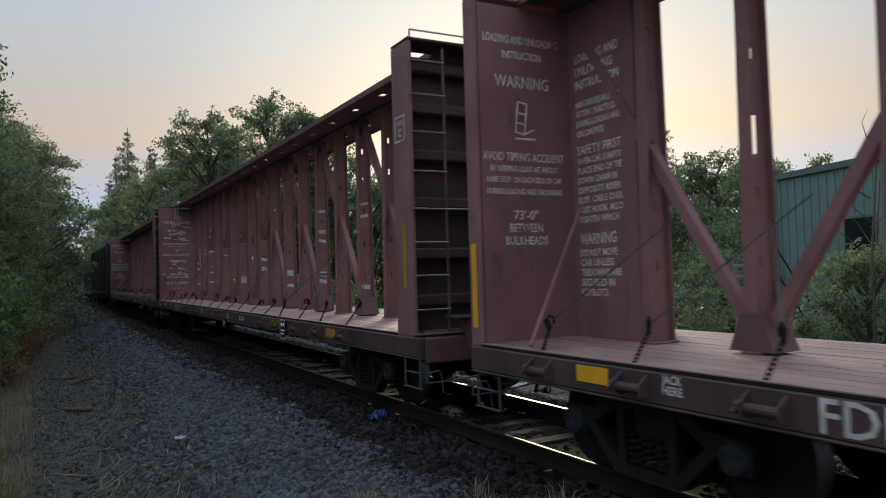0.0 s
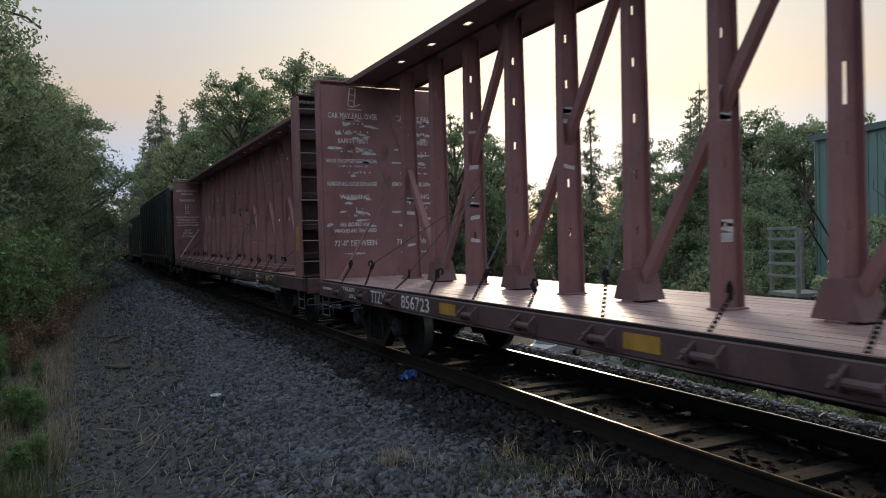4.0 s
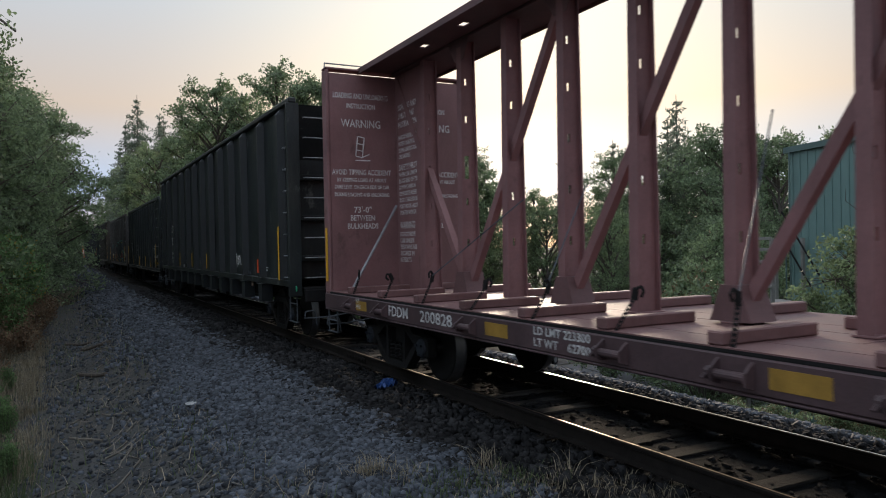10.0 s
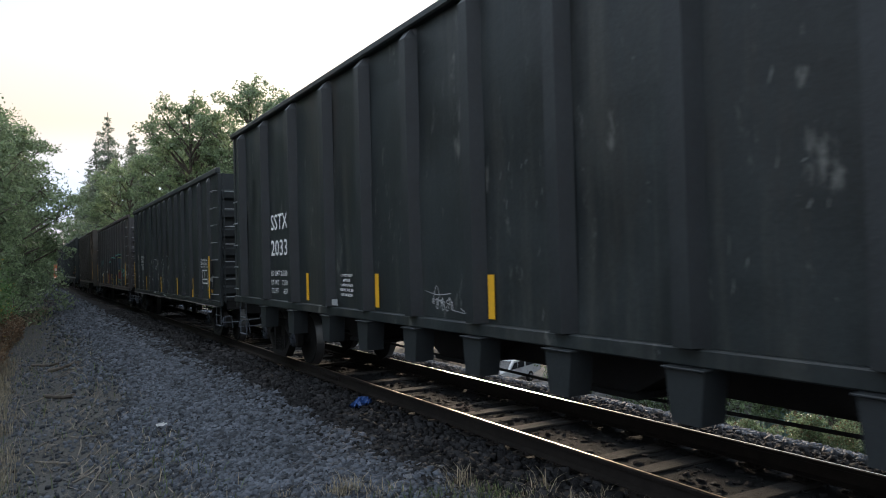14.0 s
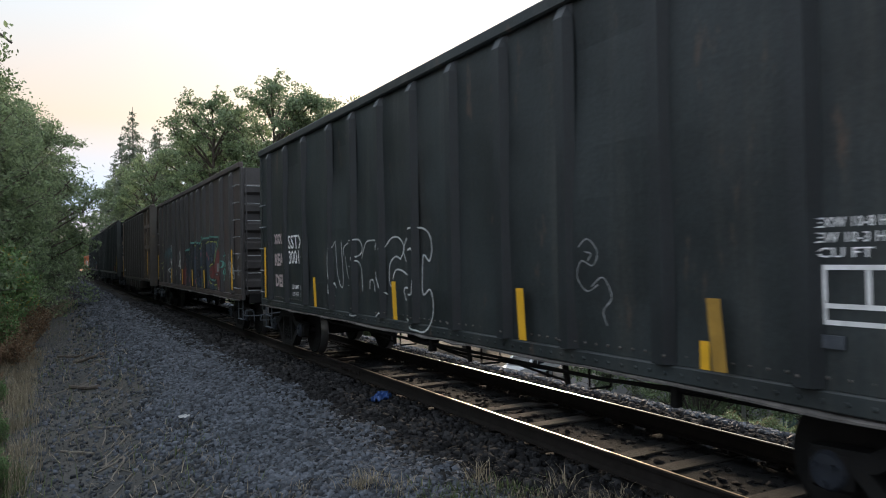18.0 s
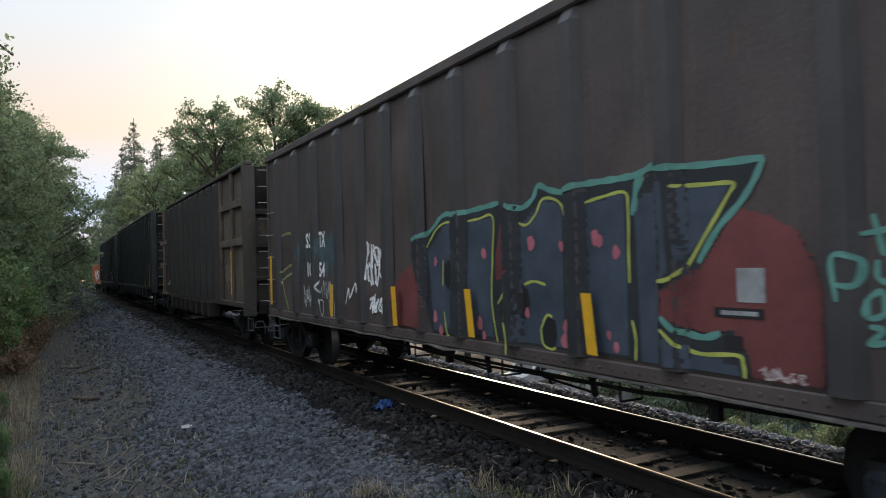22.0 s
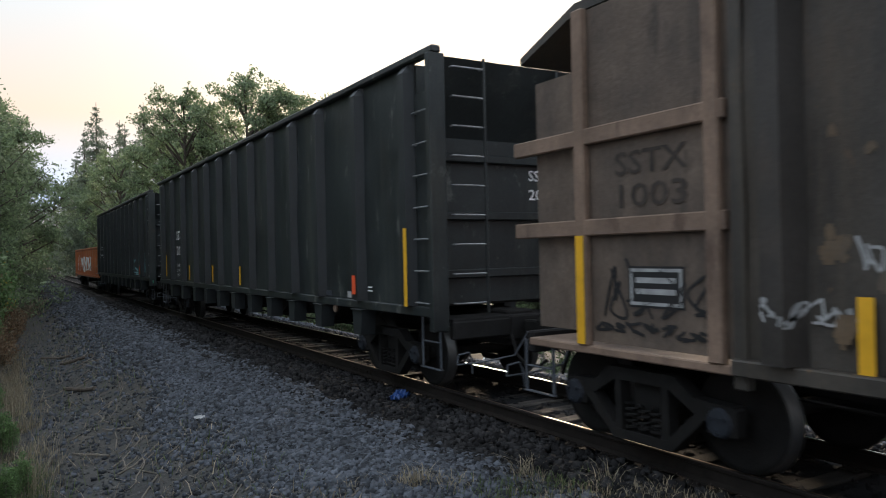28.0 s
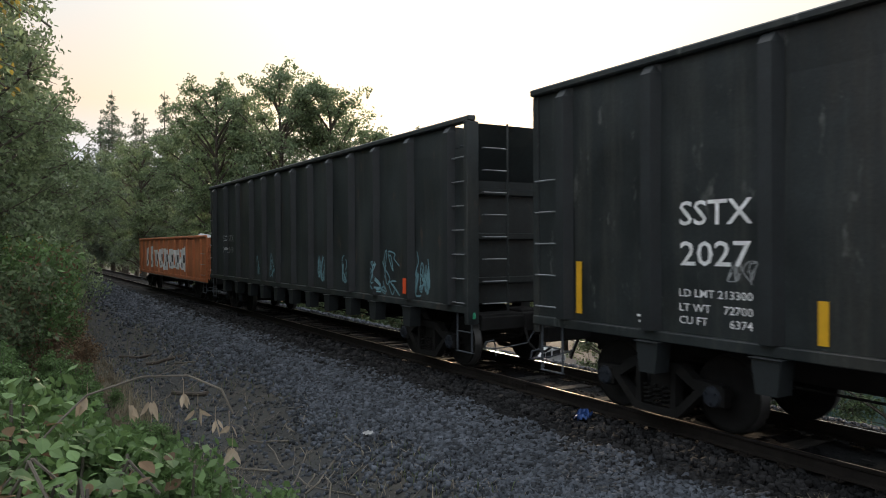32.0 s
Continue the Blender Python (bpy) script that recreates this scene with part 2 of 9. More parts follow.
# ---------------------------------------------------------------- materials
def material(name, base, rough=0.7, metal=0.0, vary=0.25, scale=3.0, bump=0.15, fine=40.0, second=None, share=0.5, sharp=0.12, streak=0.0,
             per_object=0.0, per_island=0.0, spec=0.4, coords="Object", back=0.0, stretch=(1, 1, 1), dust=None, scuff=None):
    """A surface with grain at two scales; second is the colour of its stains, rust or worn patches."""
    m = bpy.data.materials.new(name)
    m.use_nodes = True
    nt = m.node_tree
    nt.nodes.clear()
    node, link = nt.nodes.new, nt.links.new
    out, bsdf = node("ShaderNodeOutputMaterial"), node("ShaderNodeBsdfPrincipled")
    link(bsdf.outputs[0], out.inputs[0])
    tc, mp = node("ShaderNodeTexCoord"), node("ShaderNodeMapping")
    mp.inputs["Scale"].default_value = stretch
    link(tc.outputs[coords], mp.inputs[0])

    def noise_at(s, detail=6.0, rough_n=0.6):
        n = node("ShaderNodeTexNoise")
        n.inputs["Scale"].default_value, n.inputs["Detail"].default_value, n.inputs["Roughness"].default_value = s, detail, rough_n
        link(mp.outputs[0], n.inputs["Vector"])
        return n

    big, small = noise_at(scale), noise_at(fine, 4.0)
    ramp = node("ShaderNodeValToRGB")
    ramp.color_ramp.elements[0].color = (*[max(0.0, c * (1 - vary)) for c in base], 1)
    ramp.color_ramp.elements[1].color = (*[min(1.0, c * (1 + vary)) for c in base], 1)
    ramp.color_ramp.elements[0].position, ramp.color_ramp.elements[1].position = 0.3, 0.7
    link(big.outputs["Fac"], ramp.inputs[0])
    colour = ramp.outputs[0]
    if second:
        mask, cut, mix = noise_at(scale * 0.6, 8.0, 0.7), node("ShaderNodeMapRange"), node("ShaderNodeMix")
        if streak:
            mp2 = node("ShaderNodeMapping")
            mp2.inputs["Scale"].default_value = (1.0, 1.0, 1.0 - streak)
            link(tc.outputs[coords], mp2.inputs[0])
            link(mp2.outputs[0], mask.inputs["Vector"])
        cut.inputs["From Min"].default_value, cut.inputs["From Max"].default_value = 1 - share - sharp + 0.05, 1 - share + sharp + 0.05
        link(mask.outputs["Fac"], cut.inputs[0])
        mix.data_type = "RGBA"
        link(cut.outputs[0], mix.inputs[0])
        link(colour, mix.inputs[6])
        mix.inputs[7].default_value = (*second, 1)
        colour = mix.outputs[2]
    # dust runs down in streaks; scuffs are small pale or rusty scrapes
    for tone, spread_, size_, lo, hi, most in ((dust, (1.0, 2.2, 0.16), 1.3, 0.50, 0.78, 0.75), (scuff, (1.0, 1.6, 0.55), 2.3, 0.60, 0.68, 0.85), (scuff, (1.0, 1.0, 0.8), 9.0, 0.66, 0.72, 0.7)):
        if not tone:
            continue
        m3, n3, c3, x3 = node("ShaderNodeMapping"), node("ShaderNodeTexNoise"), node("ShaderNodeMapRange"), node("ShaderNodeMix")
        m3.inputs["Scale"].default_value = spread_
        m3.inputs["Location"].default_value = (3.1 * size_, 0, 0)
        link(tc.outputs[coords], m3.inputs[0])
        n3.inputs["Scale"].default_value, n3.inputs["Detail"].default_value, n3.inputs["Roughness"].default_value = size_, 9.0, 0.68
        link(m3.outputs[0], n3.inputs["Vector"])
        c3.inputs["From Min"].default_value, c3.inputs["From Max"].default_value, c3.inputs["To Max"].default_value = lo, hi, most
        link(n3.outputs["Fac"], c3.inputs[0])
        x3.data_type = "RGBA"
        link(c3.outputs[0], x3.inputs[0])
        link(colour, x3.inputs[6])
        x3.inputs[7].default_value = (*tone, 1)
        colour = x3.outputs[2]
    grain, gr = node("ShaderNodeMix"), node("ShaderNodeMapRange")
    gr.inputs["To Min"].default_value, gr.inputs["To Max"].default_value = 1 - 0.7 * vary, 1 + 0.7 * vary
    link(small.outputs["Fac"], gr.inputs[0])
    grain.data_type, grain.blend_type = "RGBA", "MULTIPLY"
    grain.inputs[0].default_value = 1.0
    link(colour, grain.inputs[6])
    link(gr.outputs[0], grain.inputs[7])
    colour = grain.outputs[2]
    for amount, kind, socket in ((per_object, "ShaderNodeObjectInfo", "Random"), (per_island, "ShaderNodeNewGeometry", "Random Per Island")):
        if amount:
            info, mr, mul = node(kind), node("ShaderNodeMapRange"), node("ShaderNodeMix")
            mr.inputs["To Min"].default_value, mr.inputs["To Max"].default_value = 1 - amount, 1 + amount
            link(info.outputs[socket], mr.inputs[0])
            mul.data_type, mul.blend_type = "RGBA", "MULTIPLY"
            mul.inputs[0].default_value = 1.0
            link(colour, mul.inputs[6])
            link(mr.outputs[0], mul.inputs[7])
            colour = mul.outputs[2]
    link(colour, bsdf.inputs["Base Color"])
    rr = node("ShaderNodeMapRange")
    rr.inputs["To Min"].default_value, rr.inputs["To Max"].default_value = max(0.05, rough - 0.12), min(1.0, rough + 0.12)
    link(big.outputs["Fac"], rr.inputs[0])
    link(rr.outputs[0], bsdf.inputs["Roughness"])
    bsdf.inputs["Metallic"].default_value = metal
    bsdf.inputs["Specular IOR Level"].default_value = spec
    if bump:
        b = node("ShaderNodeBump")
        b.inputs["Strength"].default_value, b.inputs["Distance"].default_value = bump, 0.02
        link(small.outputs["Fac"], b.inputs["Height"])
        link(b.outputs[0], bsdf.inputs["Normal"])
    if back:
        tr, ms = node("ShaderNodeBsdfTranslucent"), node("ShaderNodeMixShader")
        link(colour, tr.inputs[0])
        ms.inputs[0].default_value = back
        link(bsdf.outputs[0], ms.inputs[1])
        link(tr.outputs[0], ms.inputs[2])
        link(ms.outputs[0], out.inputs[0])
    return m


M = dict(
    red=material("oxide_red_paint", (0.225, 0.118, 0.118), 0.64, 0.0, 0.22, 1.2, 0.12, 30, second=(0.19, 0.10, 0.095), share=0.42, streak=0.75, dust=(0.25, 0.145, 0.14), scuff=(0.14, 0.080, 0.072)),
    red_dark=material("darker_red_paint", (0.14, 0.078, 0.078), 0.68, 0.0, 0.25, 1.4, 0.15, 30, second=(0.09, 0.055, 0.05), share=0.45, streak=0.7),
    deck=material("worn_deck", (0.34, 0.24, 0.235), 0.5, 0.0, 0.25, 1.5, 0.2, 25, second=(0.16, 0.10, 0.09), share=0.45, stretch=(2.5, 0.7, 1)),
    sill=material("grimy_dark_sill", (0.072, 0.045, 0.048), 0.6, 0.0, 0.35, 1.6, 0.15, 30, second=(0.11, 0.062, 0.06), share=0.4, streak=0.3),
    black=material("weathered_black_paint", (0.022, 0.027, 0.028), 0.45, 0.0, 0.45, 0.8, 0.12, 26, second=(0.044, 0.037, 0.029), share=0.38, streak=0.8, spec=0.3, dust=(0.070, 0.071, 0.062), scuff=(0.12, 0.125, 0.115)),
    black_b=material("faded_black_paint", (0.027, 0.033, 0.034), 0.5, 0.0, 0.45, 0.8, 0.14, 24, second=(0.052, 0.047, 0.040), share=0.38, streak=0.8, spec=0.32, dust=(0.070, 0.070, 0.062), scuff=(0.08, 0.059, 0.046)),
    brown=material("grimy_brown_paint", (0.080, 0.063, 0.057), 0.62, 0.0, 0.35, 0.9, 0.16, 24, second=(0.058, 0.053, 0.053), share=0.45, streak=0.8, dust=(0.13, 0.105, 0.092), scuff=(0.10, 0.055, 0.040)),
    rust=material("rusted_steel", (0.052, 0.047, 0.040), 0.6, 0.0, 0.45, 1.1, 0.2, 22, second=(0.088, 0.060, 0.038), share=0.42, streak=0.6, dust=(0.095, 0.076, 0.054), scuff=(0.15, 0.092, 0.045)),
    brown_rib=material("grimy_dark_rib_paint", (0.055, 0.052, 0.052), 0.5, 0.0, 0.3, 1.2, 0.14, 24, second=(0.085, 0.066, 0.055), share=0.35, streak=0.7),
    rust_rib=material("dark_rusted_rib", (0.040, 0.036, 0.032), 0.55, 0.0, 0.35, 1.2, 0.2, 24, second=(0.092, 0.066, 0.045), share=0.42, streak=0.7),
    drip=material("faded_teal_drips", (0.068, 0.105, 0.112), 0.6, 0.0, 0.45, 5.0, 0.05, 60, second=(0.05, 0.06, 0.062), share=0.45, streak=0.85),
    rust_end=material("orange_rust", (0.20, 0.14, 0.102), 0.8, 0.0, 0.35, 1.6, 0.25, 24, second=(0.10, 0.072, 0.056), share=0.45, streak=0.5, dust=(0.16, 0.115, 0.085), scuff=(0.09, 0.06, 0.045)),
    orange=material("faded_orange_paint", (0.50, 0.17, 0.07), 0.65, 0.0, 0.25, 1.2, 0.12, 24, second=(0.28, 0.10, 0.05), share=0.35, streak=0.7, dust=(0.33, 0.16, 0.09), scuff=(0.20, 0.10, 0.06)),
    under=material("underframe_grime", (0.016, 0.0155, 0.0155), 0.88, 0.0, 0.3, 3.0, 0.25, 40, spec=0.2),
    truck=material("cast_steel_grime", (0.013, 0.0125, 0.012), 0.8, 0.0, 0.35, 5.0, 0.3, 50, spec=0.2, second=(0.022, 0.018, 0.015), share=0.35),
    tread=material("worn_wheel_tread", (0.11, 0.11, 0.11), 0.42, 0.8, 0.2, 8.0, 0.05, 60),
    bare=material("bare_grey_steel", (0.30, 0.31, 0.32), 0.45, 0.6, 0.2, 8.0, 0.1, 60),
    yellow=material("reflective_yellow_strip", (0.72, 0.40, 0.02), 0.5, 0.0, 0.12, 6.0, 0.05, 60),
    signal=material("orange_red_marker", (0.75, 0.10, 0.03), 0.5, 0.0, 0.12, 6.0, 0.05, 60),
    white=material("white_stencil_paint", (0.82, 0.82, 0.80), 0.7, 0.0, 0.25, 6.0, 0.05, 60),
    stencil=material("worn_stencil_paint", (0.66, 0.64, 0.62), 0.7, 0.0, 0.25, 9.0, 0.05, 60, second=(0.21, 0.125, 0.12), share=0.42, sharp=0.05),
    bulkhead_dark=material("dark_red_brown_paint", (0.082, 0.052, 0.050), 0.7, 0.0, 0.35, 1.4, 0.15, 30, second=(0.045, 0.036, 0.035), share=0.5, streak=0.7),
    rust_panel=material("grimy_rusted_panel", (0.125, 0.096, 0.074), 0.8, 0.0, 0.4, 1.6, 0.25, 24, second=(0.065, 0.054, 0.046), share=0.5, streak=0.5, dust=(0.15, 0.115, 0.085), scuff=(0.06, 0.048, 0.04)),
    grey_paint=material("faded_white_paint", (0.30, 0.31, 0.31), 0.7, 0.0, 0.3, 6.0, 0.05, 60),
    teal=material("teal_spray_paint", (0.12, 0.30, 0.25), 0.6, 0.0, 0.2, 4.0, 0.05, 60),
    lime=material("lime_spray_paint", (0.42, 0.46, 0.10), 0.6, 0.0, 0.2, 4.0, 0.05, 60),
    navy=material("slate_blue_spray_paint", (0.052, 0.068, 0.092), 0.6, 0.0, 0.3, 3.0, 0.05, 60),
    crimson=material("red_spray_paint", (0.15, 0.045, 0.042), 0.6, 0.0, 0.35, 2.0, 0.05, 60),
    pink=material("pink_spray_paint", (0.42, 0.13, 0.16), 0.6, 0.0, 0.2, 5.0, 0.05, 60),
    ink=material("black_spray_paint", (0.015, 0.015, 0.016), 0.6, 0.0, 0.2, 5.0, 0.05, 60),
    steel_rail=material("rusty_rail_steel", (0.018, 0.015, 0.013), 0.9, 0.0, 0.3, 6.0, 0.15, 60, spec=0.15),
    rail_head=material("polished_rail_head", (0.72, 0.70, 0.67), 0.2, 1.0, 0.08, 5.0, 0.02, 60, stretch=(1, 0.2, 1)),
    rail_near=material("dim_glint_rail_head", (0.42, 0.30, 0.20), 0.34, 1.0, 0.15, 5.0, 0.03, 60, stretch=(1, 0.2, 1)),
    tie=material("creosoted_timber", (0.055, 0.050, 0.046), 0.9, 0.0, 0.35, 3.0, 0.5, 30, second=(0.085, 0.076, 0.068), share=0.4, per_object=0.5, spec=0.12, stretch=(0.5, 4, 4)),
    ballast=material("grey_ballast", (0.060, 0.068, 0.082), 0.78, 0.0, 0.3, 2.0, 0.4, 60, per_island=0.75, spec=0.25, second=(0.095, 0.088, 0.078), share=0.3),
    ballast_bed=material("ballast_bed", (0.032, 0.034, 0.037), 0.95, 0.0, 0.45, 5.0, 0.8, 30, second=(0.045, 0.042, 0.037), share=0.45),
    cinder=material("oiled_ballast", (0.024, 0.024, 0.025), 0.95, 0.0, 0.35, 3.0, 0.5, 60, per_island=0.6, spec=0.08),
    soil=material("dry_verge_soil", (0.038, 0.039, 0.039), 0.95, 0.0, 0.45, 0.9, 0.7, 14, second=(0.060, 0.054, 0.044), share=0.45),
    verge_stone=material("earthy_stones", (0.056, 0.057, 0.057), 0.9, 0.0, 0.3, 2.0, 0.3, 60, per_island=0.5),
    straw=material("dry_grass", (0.25, 0.215, 0.15), 0.85, 0.0, 0.25, 1.0, 0.0, 20, per_island=0.35, back=0.25),
    grass=material("green_grass", (0.085, 0.115, 0.045), 0.8, 0.0, 0.3, 1.0, 0.0, 20, per_island=0.35, back=0.3),
    twig=material("dead_twigs", (0.13, 0.115, 0.095), 0.9, 0.0, 0.3, 4.0, 0.2, 40, per_island=0.3),
    bark=material("grey_bark", (0.10, 0.085, 0.07), 0.95, 0.0, 0.35, 4.0, 0.6, 20, stretch=(1, 1, 0.25)),
    leaf=material("broad_leaf", (0.180, 0.235, 0.130), 0.45, 0.0, 0.3, 0.5, 0.0, 6, per_island=0.45, back=0.55),
    leaf_light=material("light_leaf", (0.190, 0.25, 0.132), 0.45, 0.0, 0.3, 0.5, 0.0, 6, per_island=0.45, back=0.55),
    leaf_dark=material("conifer_needles", (0.165, 0.20, 0.145), 0.7, 0.0, 0.3, 0.5, 0.0, 6, per_island=0.4, back=0.45),
    leaf_near=material("bramble_leaf", (0.125, 0.205, 0.075), 0.55, 0.0, 0.35, 3.0, 0.05, 30, per_island=0.4, back=0.35),
    leaf_rust=material("browned_leaf", (0.19, 0.125, 0.075), 0.8, 0.0, 0.3, 2.0, 0.05, 30, per_island=0.35, back=0.3),
    leaf_yellow=material("yellowing_leaf", (0.34, 0.26, 0.06), 0.5, 0.0, 0.3, 2.0, 0.05, 30, per_island=0.4, back=0.5),
    petal=material("withered_pale_leaf", (0.42, 0.34, 0.25), 0.8, 0.0, 0.2, 6.0, 0.05, 50, per_island=0.2, back=0.35),
    wall_green=material("sage_green_metal_siding", (0.17, 0.27, 0.25), 0.55, 0.0, 0.12, 0.6, 0.05, 20, second=(0.14, 0.22, 0.20), share=0.35, streak=0.7),
    roof_edge=material("grey_green_flashing", (0.11, 0.17, 0.16), 0.5, 0.0, 0.15, 2.0, 0.05, 30),
    pane=material("dark_window_pane", (0.015, 0.02, 0.022), 0.12, 0.0, 0.1, 3.0, 0.0, 30, spec=0.8),
    timber=material("weathered_grey_timber", (0.26, 0.25, 0.23), 0.85, 0.0, 0.25, 3.0, 0.3, 30),
    tarmac=material("pale_worn_tarmac", (0.12, 0.125, 0.135), 0.9, 0.0, 0.15, 1.2, 0.2, 60),
    concrete=material("grey_concrete", (0.33, 0.33, 0.32), 0.9, 0.0, 0.2, 3.0, 0.25, 40),
    car_white=material("white_car_paint", (0.55, 0.56, 0.58), 0.3, 0.0, 0.05, 2.0, 0.0, 30, spec=0.6),
    car_glass=material("car_window", (0.012, 0.015, 0.02), 0.08, 0.0, 0.05, 2.0, 0.0, 30, spec=0.8),
    tyre=material("tyre_rubber", (0.02, 0.02, 0.02), 0.85, 0.0, 0.2, 6.0, 0.1, 40),
    blue=material("blue_plastic_scrap", (0.02, 0.06, 0.20), 0.5, 0.0, 0.25, 8.0, 0.1, 60),
    green_dot=material("green_tag", (0.05, 0.35, 0.20), 0.5, 0.0, 0.1, 8.0, 0.0, 60),
)


# ---------------------------------------------------------------- plan
RAIL_NEAR, RAIL_FAR = 4.58, 6.09            # centres of the two rail heads; the track runs along y, z is 0 on the rail heads
TRACK = (RAIL_NEAR + RAIL_FAR) / 2
CAR = 5.37                                  # middle line of the cars
LOT = -7.0                                  # level of the yard beyond the embankment


def smooth(a, b, v):
    k = min(1.0, max(0.0, (v - a) / (b - a)))
    return k * k * (3 - 2 * k)


def ramp_of(points, v):
    for (a, p), (b, q) in zip(points, points[1:]):
        if v <= b:
            return p + (q - p) * max(0.0, (v - a) / (b - a))
    return points[-1][1]


PROFILE = [(-60, 2.5), (-14, 1.6), (-7, 0.6), (-4.0, -0.35), (-2.2, -1.0), (-0.6, -1.12), (0.7, -0.98), (1.4, -0.68), (2.4, -0.38), (3.3, -0.24), (3.9, -0.225),
           (6.8, -0.225), (7.6, -0.35), (8.6, -0.62), (10, -1.4), (19, LOT), (400, LOT)]


def ground_z(x, y):
    z = ramp_of(PROFILE, x)
    near = 1 - smooth(2.5, 9.5, y)
    if x < 4.2:
        bank = 0.25 - 0.14 * x if x < 0 else 0.25 - 0.10 * x
        z += near * (1 - smooth(2.6, 4.2, x)) * (min(bank, 1.0) - z) * (0.85 if y > 0 else 1.0)
    z += 0.05 * noise.noise((x * 0.6, y * 0.35, 0.3)) * (1 - smooth(2.6, 3.6, x) if x < 5 else smooth(8, 10, x)) * 1.6
    if x < -1.5:
        z += 0.25 * noise.noise((x * 0.25, y * 0.12, 4.0)) * smooth(1.5, 4, -x)
    return z


def build_ground():
    xs = sorted(set([-900, -300, -120, -60, -40, -28, -20, -16, -13, -11] + [-9 + 0.5 * i for i in range(14)] + [-2 + 0.2 * i for i in range(59)] +
                    [10 + 0.8 * i for i in range(13)] + [21, 24, 28, 34, 42, 52, 66, 90, 140, 300, 900]))
    ys = sorted(set([-900, -300, -120, -60, -35, -22, -15, -10, -7] + [-5 + 0.35 * i for i in range(92)] + [27.5 + 1.2 * i for i in range(40)] + [78, 84, 92, 104, 120, 150, 200, 320, 900]))
    verts = [(x, y, ground_z(x, y)) for y in ys for x in xs]
    n = len(xs)
    faces = [(j * n + i, j * n + i + 1, (j + 1) * n + i + 1, (j + 1) * n + i) for j in range(len(ys) - 1) for i in range(n - 1)]
    me = bpy.data.meshes.new("ground")
    me.from_pydata(verts, [], faces)
    for p in me.polygons:
        p.use_smooth = True
    me.materials.append(M["soil"])
    me.materials.append(M["ballast_bed"])
    me.materials.append(M["cinder"])
    for p in me.polygons:
        c = p.center
        p.material_index = 2 if 3.35 < c.x + 0.3 * noise.noise((c.x * 2, c.y * 0.9, 5.0)) < 7.4 else 1 if 1.8 - 0.5 * (1 - smooth(6, 14, c.y)) < c.x + 0.5 * noise.noise((c.x, c.y * 0.4, 2.0)) < 8.8 and c.y > 1.5 - 0.3 * c.x or 3.2 < c.x < 8.8 else 0
    return tagged(new("ground", me), "dry earth verge and grey ballast shoulder beside the railway", "ground", kind="structure")


ground = build_ground()


def rail_mesh(mats):
    """One rail along y, 12 m long, with a polished head."""
    prof = [(-0.070, -0.172), (0.070, -0.172), (0.070, -0.160), (0.012, -0.140), (0.009, -0.045), (0.034, -0.034), (0.036, -0.010), (0.030, -0.005), (0.009, -0.001), (-0.009, -0.001), (-0.030, -0.005),
            (-0.036, -0.010), (-0.034, -0.034), (-0.009, -0.045), (-0.012, -0.140), (-0.070, -0.160)]
    mb = MB().prism(prof, "y", 0, 11.992)
    me = mb.mesh("rail", mats[0])
    me.materials.append(mats[1])
    for p in me.polygons:
        if p.center.z > -0.002 and abs(p.center.x) < 0.01 and abs(p.normal.z) > 0.8:
            p.material_index = 1
    return me


def build_track():
    track = thing("railway_track", "single railway track of worn steel rails on dark timber sleepers", "track", kind="structure")
    rm = rail_mesh((M["steel_rail"], M["rail_head"]))
    # near head: darker bronze tint paints in the train's dark reflection and warm glint
    dull = rail_mesh((M["steel_rail"], M["rail_near"]))
    for x in (RAIL_NEAR, RAIL_FAR):
        for k in range(-3, 18):
            part("rail", rm if x > TRACK else dull, None, track, at=pose(x, k * 12.0, 0))
    rng = random.Random(5)
    ties = [MB().cbox(-1.30, 1.30, -0.115, 0.115, -0.36, -0.186, 0.015).mesh("sleeper", M["tie"]) for _ in range(1)]
    plate = MB().cbox(-0.19, 0.19, -0.09, 0.09, -0.1855, -0.1725, 0.004)
    for sx in (-0.14, 0.12):
        for sy in (-0.05, 0.05):
            plate.cbox(sx - 0.014, sx + 0.014, sy - 0.014, sy + 0.014, -0.172, -0.145, 0.004)
    plate_me = plate.mesh("tie_plate", M["steel_rail"])
    y, n = -6.0, 0
    far = MB()
    while y < 200:
        y += 0.53 + rng.uniform(-0.03, 0.03)
        if y < 62:
            tie = part("sleeper", ties[0], None, track, at=pose(TRACK + rng.uniform(-0.06, 0.06), y, -0.07 * rng.random() ** 1.5, 0, rng.uniform(-0.5, 0.5), rng.uniform(-2.0, 2.0)))
            if y < 24:
                for x in (RAIL_NEAR, RAIL_FAR):
                    part("tie_plate", plate_me, None, track, at=pose(x, y, 0))
        else:
            far.box(TRACK - 1.3, TRACK + 1.3, y - 0.11, y + 0.11, -0.36, -0.19)
    tagged(part("distant_sleepers", far, M["tie"], track), kind="stuff")
    for x in (RAIL_NEAR, RAIL_FAR):
        bar = MB().cbox(0.012, 0.032, -0.45, 0.45, -0.135, -0.050, 0.006).cbox(-0.032, -0.012, -0.45, 0.45, -0.135, -0.050, 0.006)
        for yy in (-0.36, -0.2, -0.07, 0.07, 0.2, 0.36):
            bar.tube((-0.055, yy, -0.092), (0.055, yy, -0.092), 0.015, 6)
        part("joint_bar", bar, M["steel_rail"], track, at=pose(x, 12.0, 0))
    return track


track = build_track()


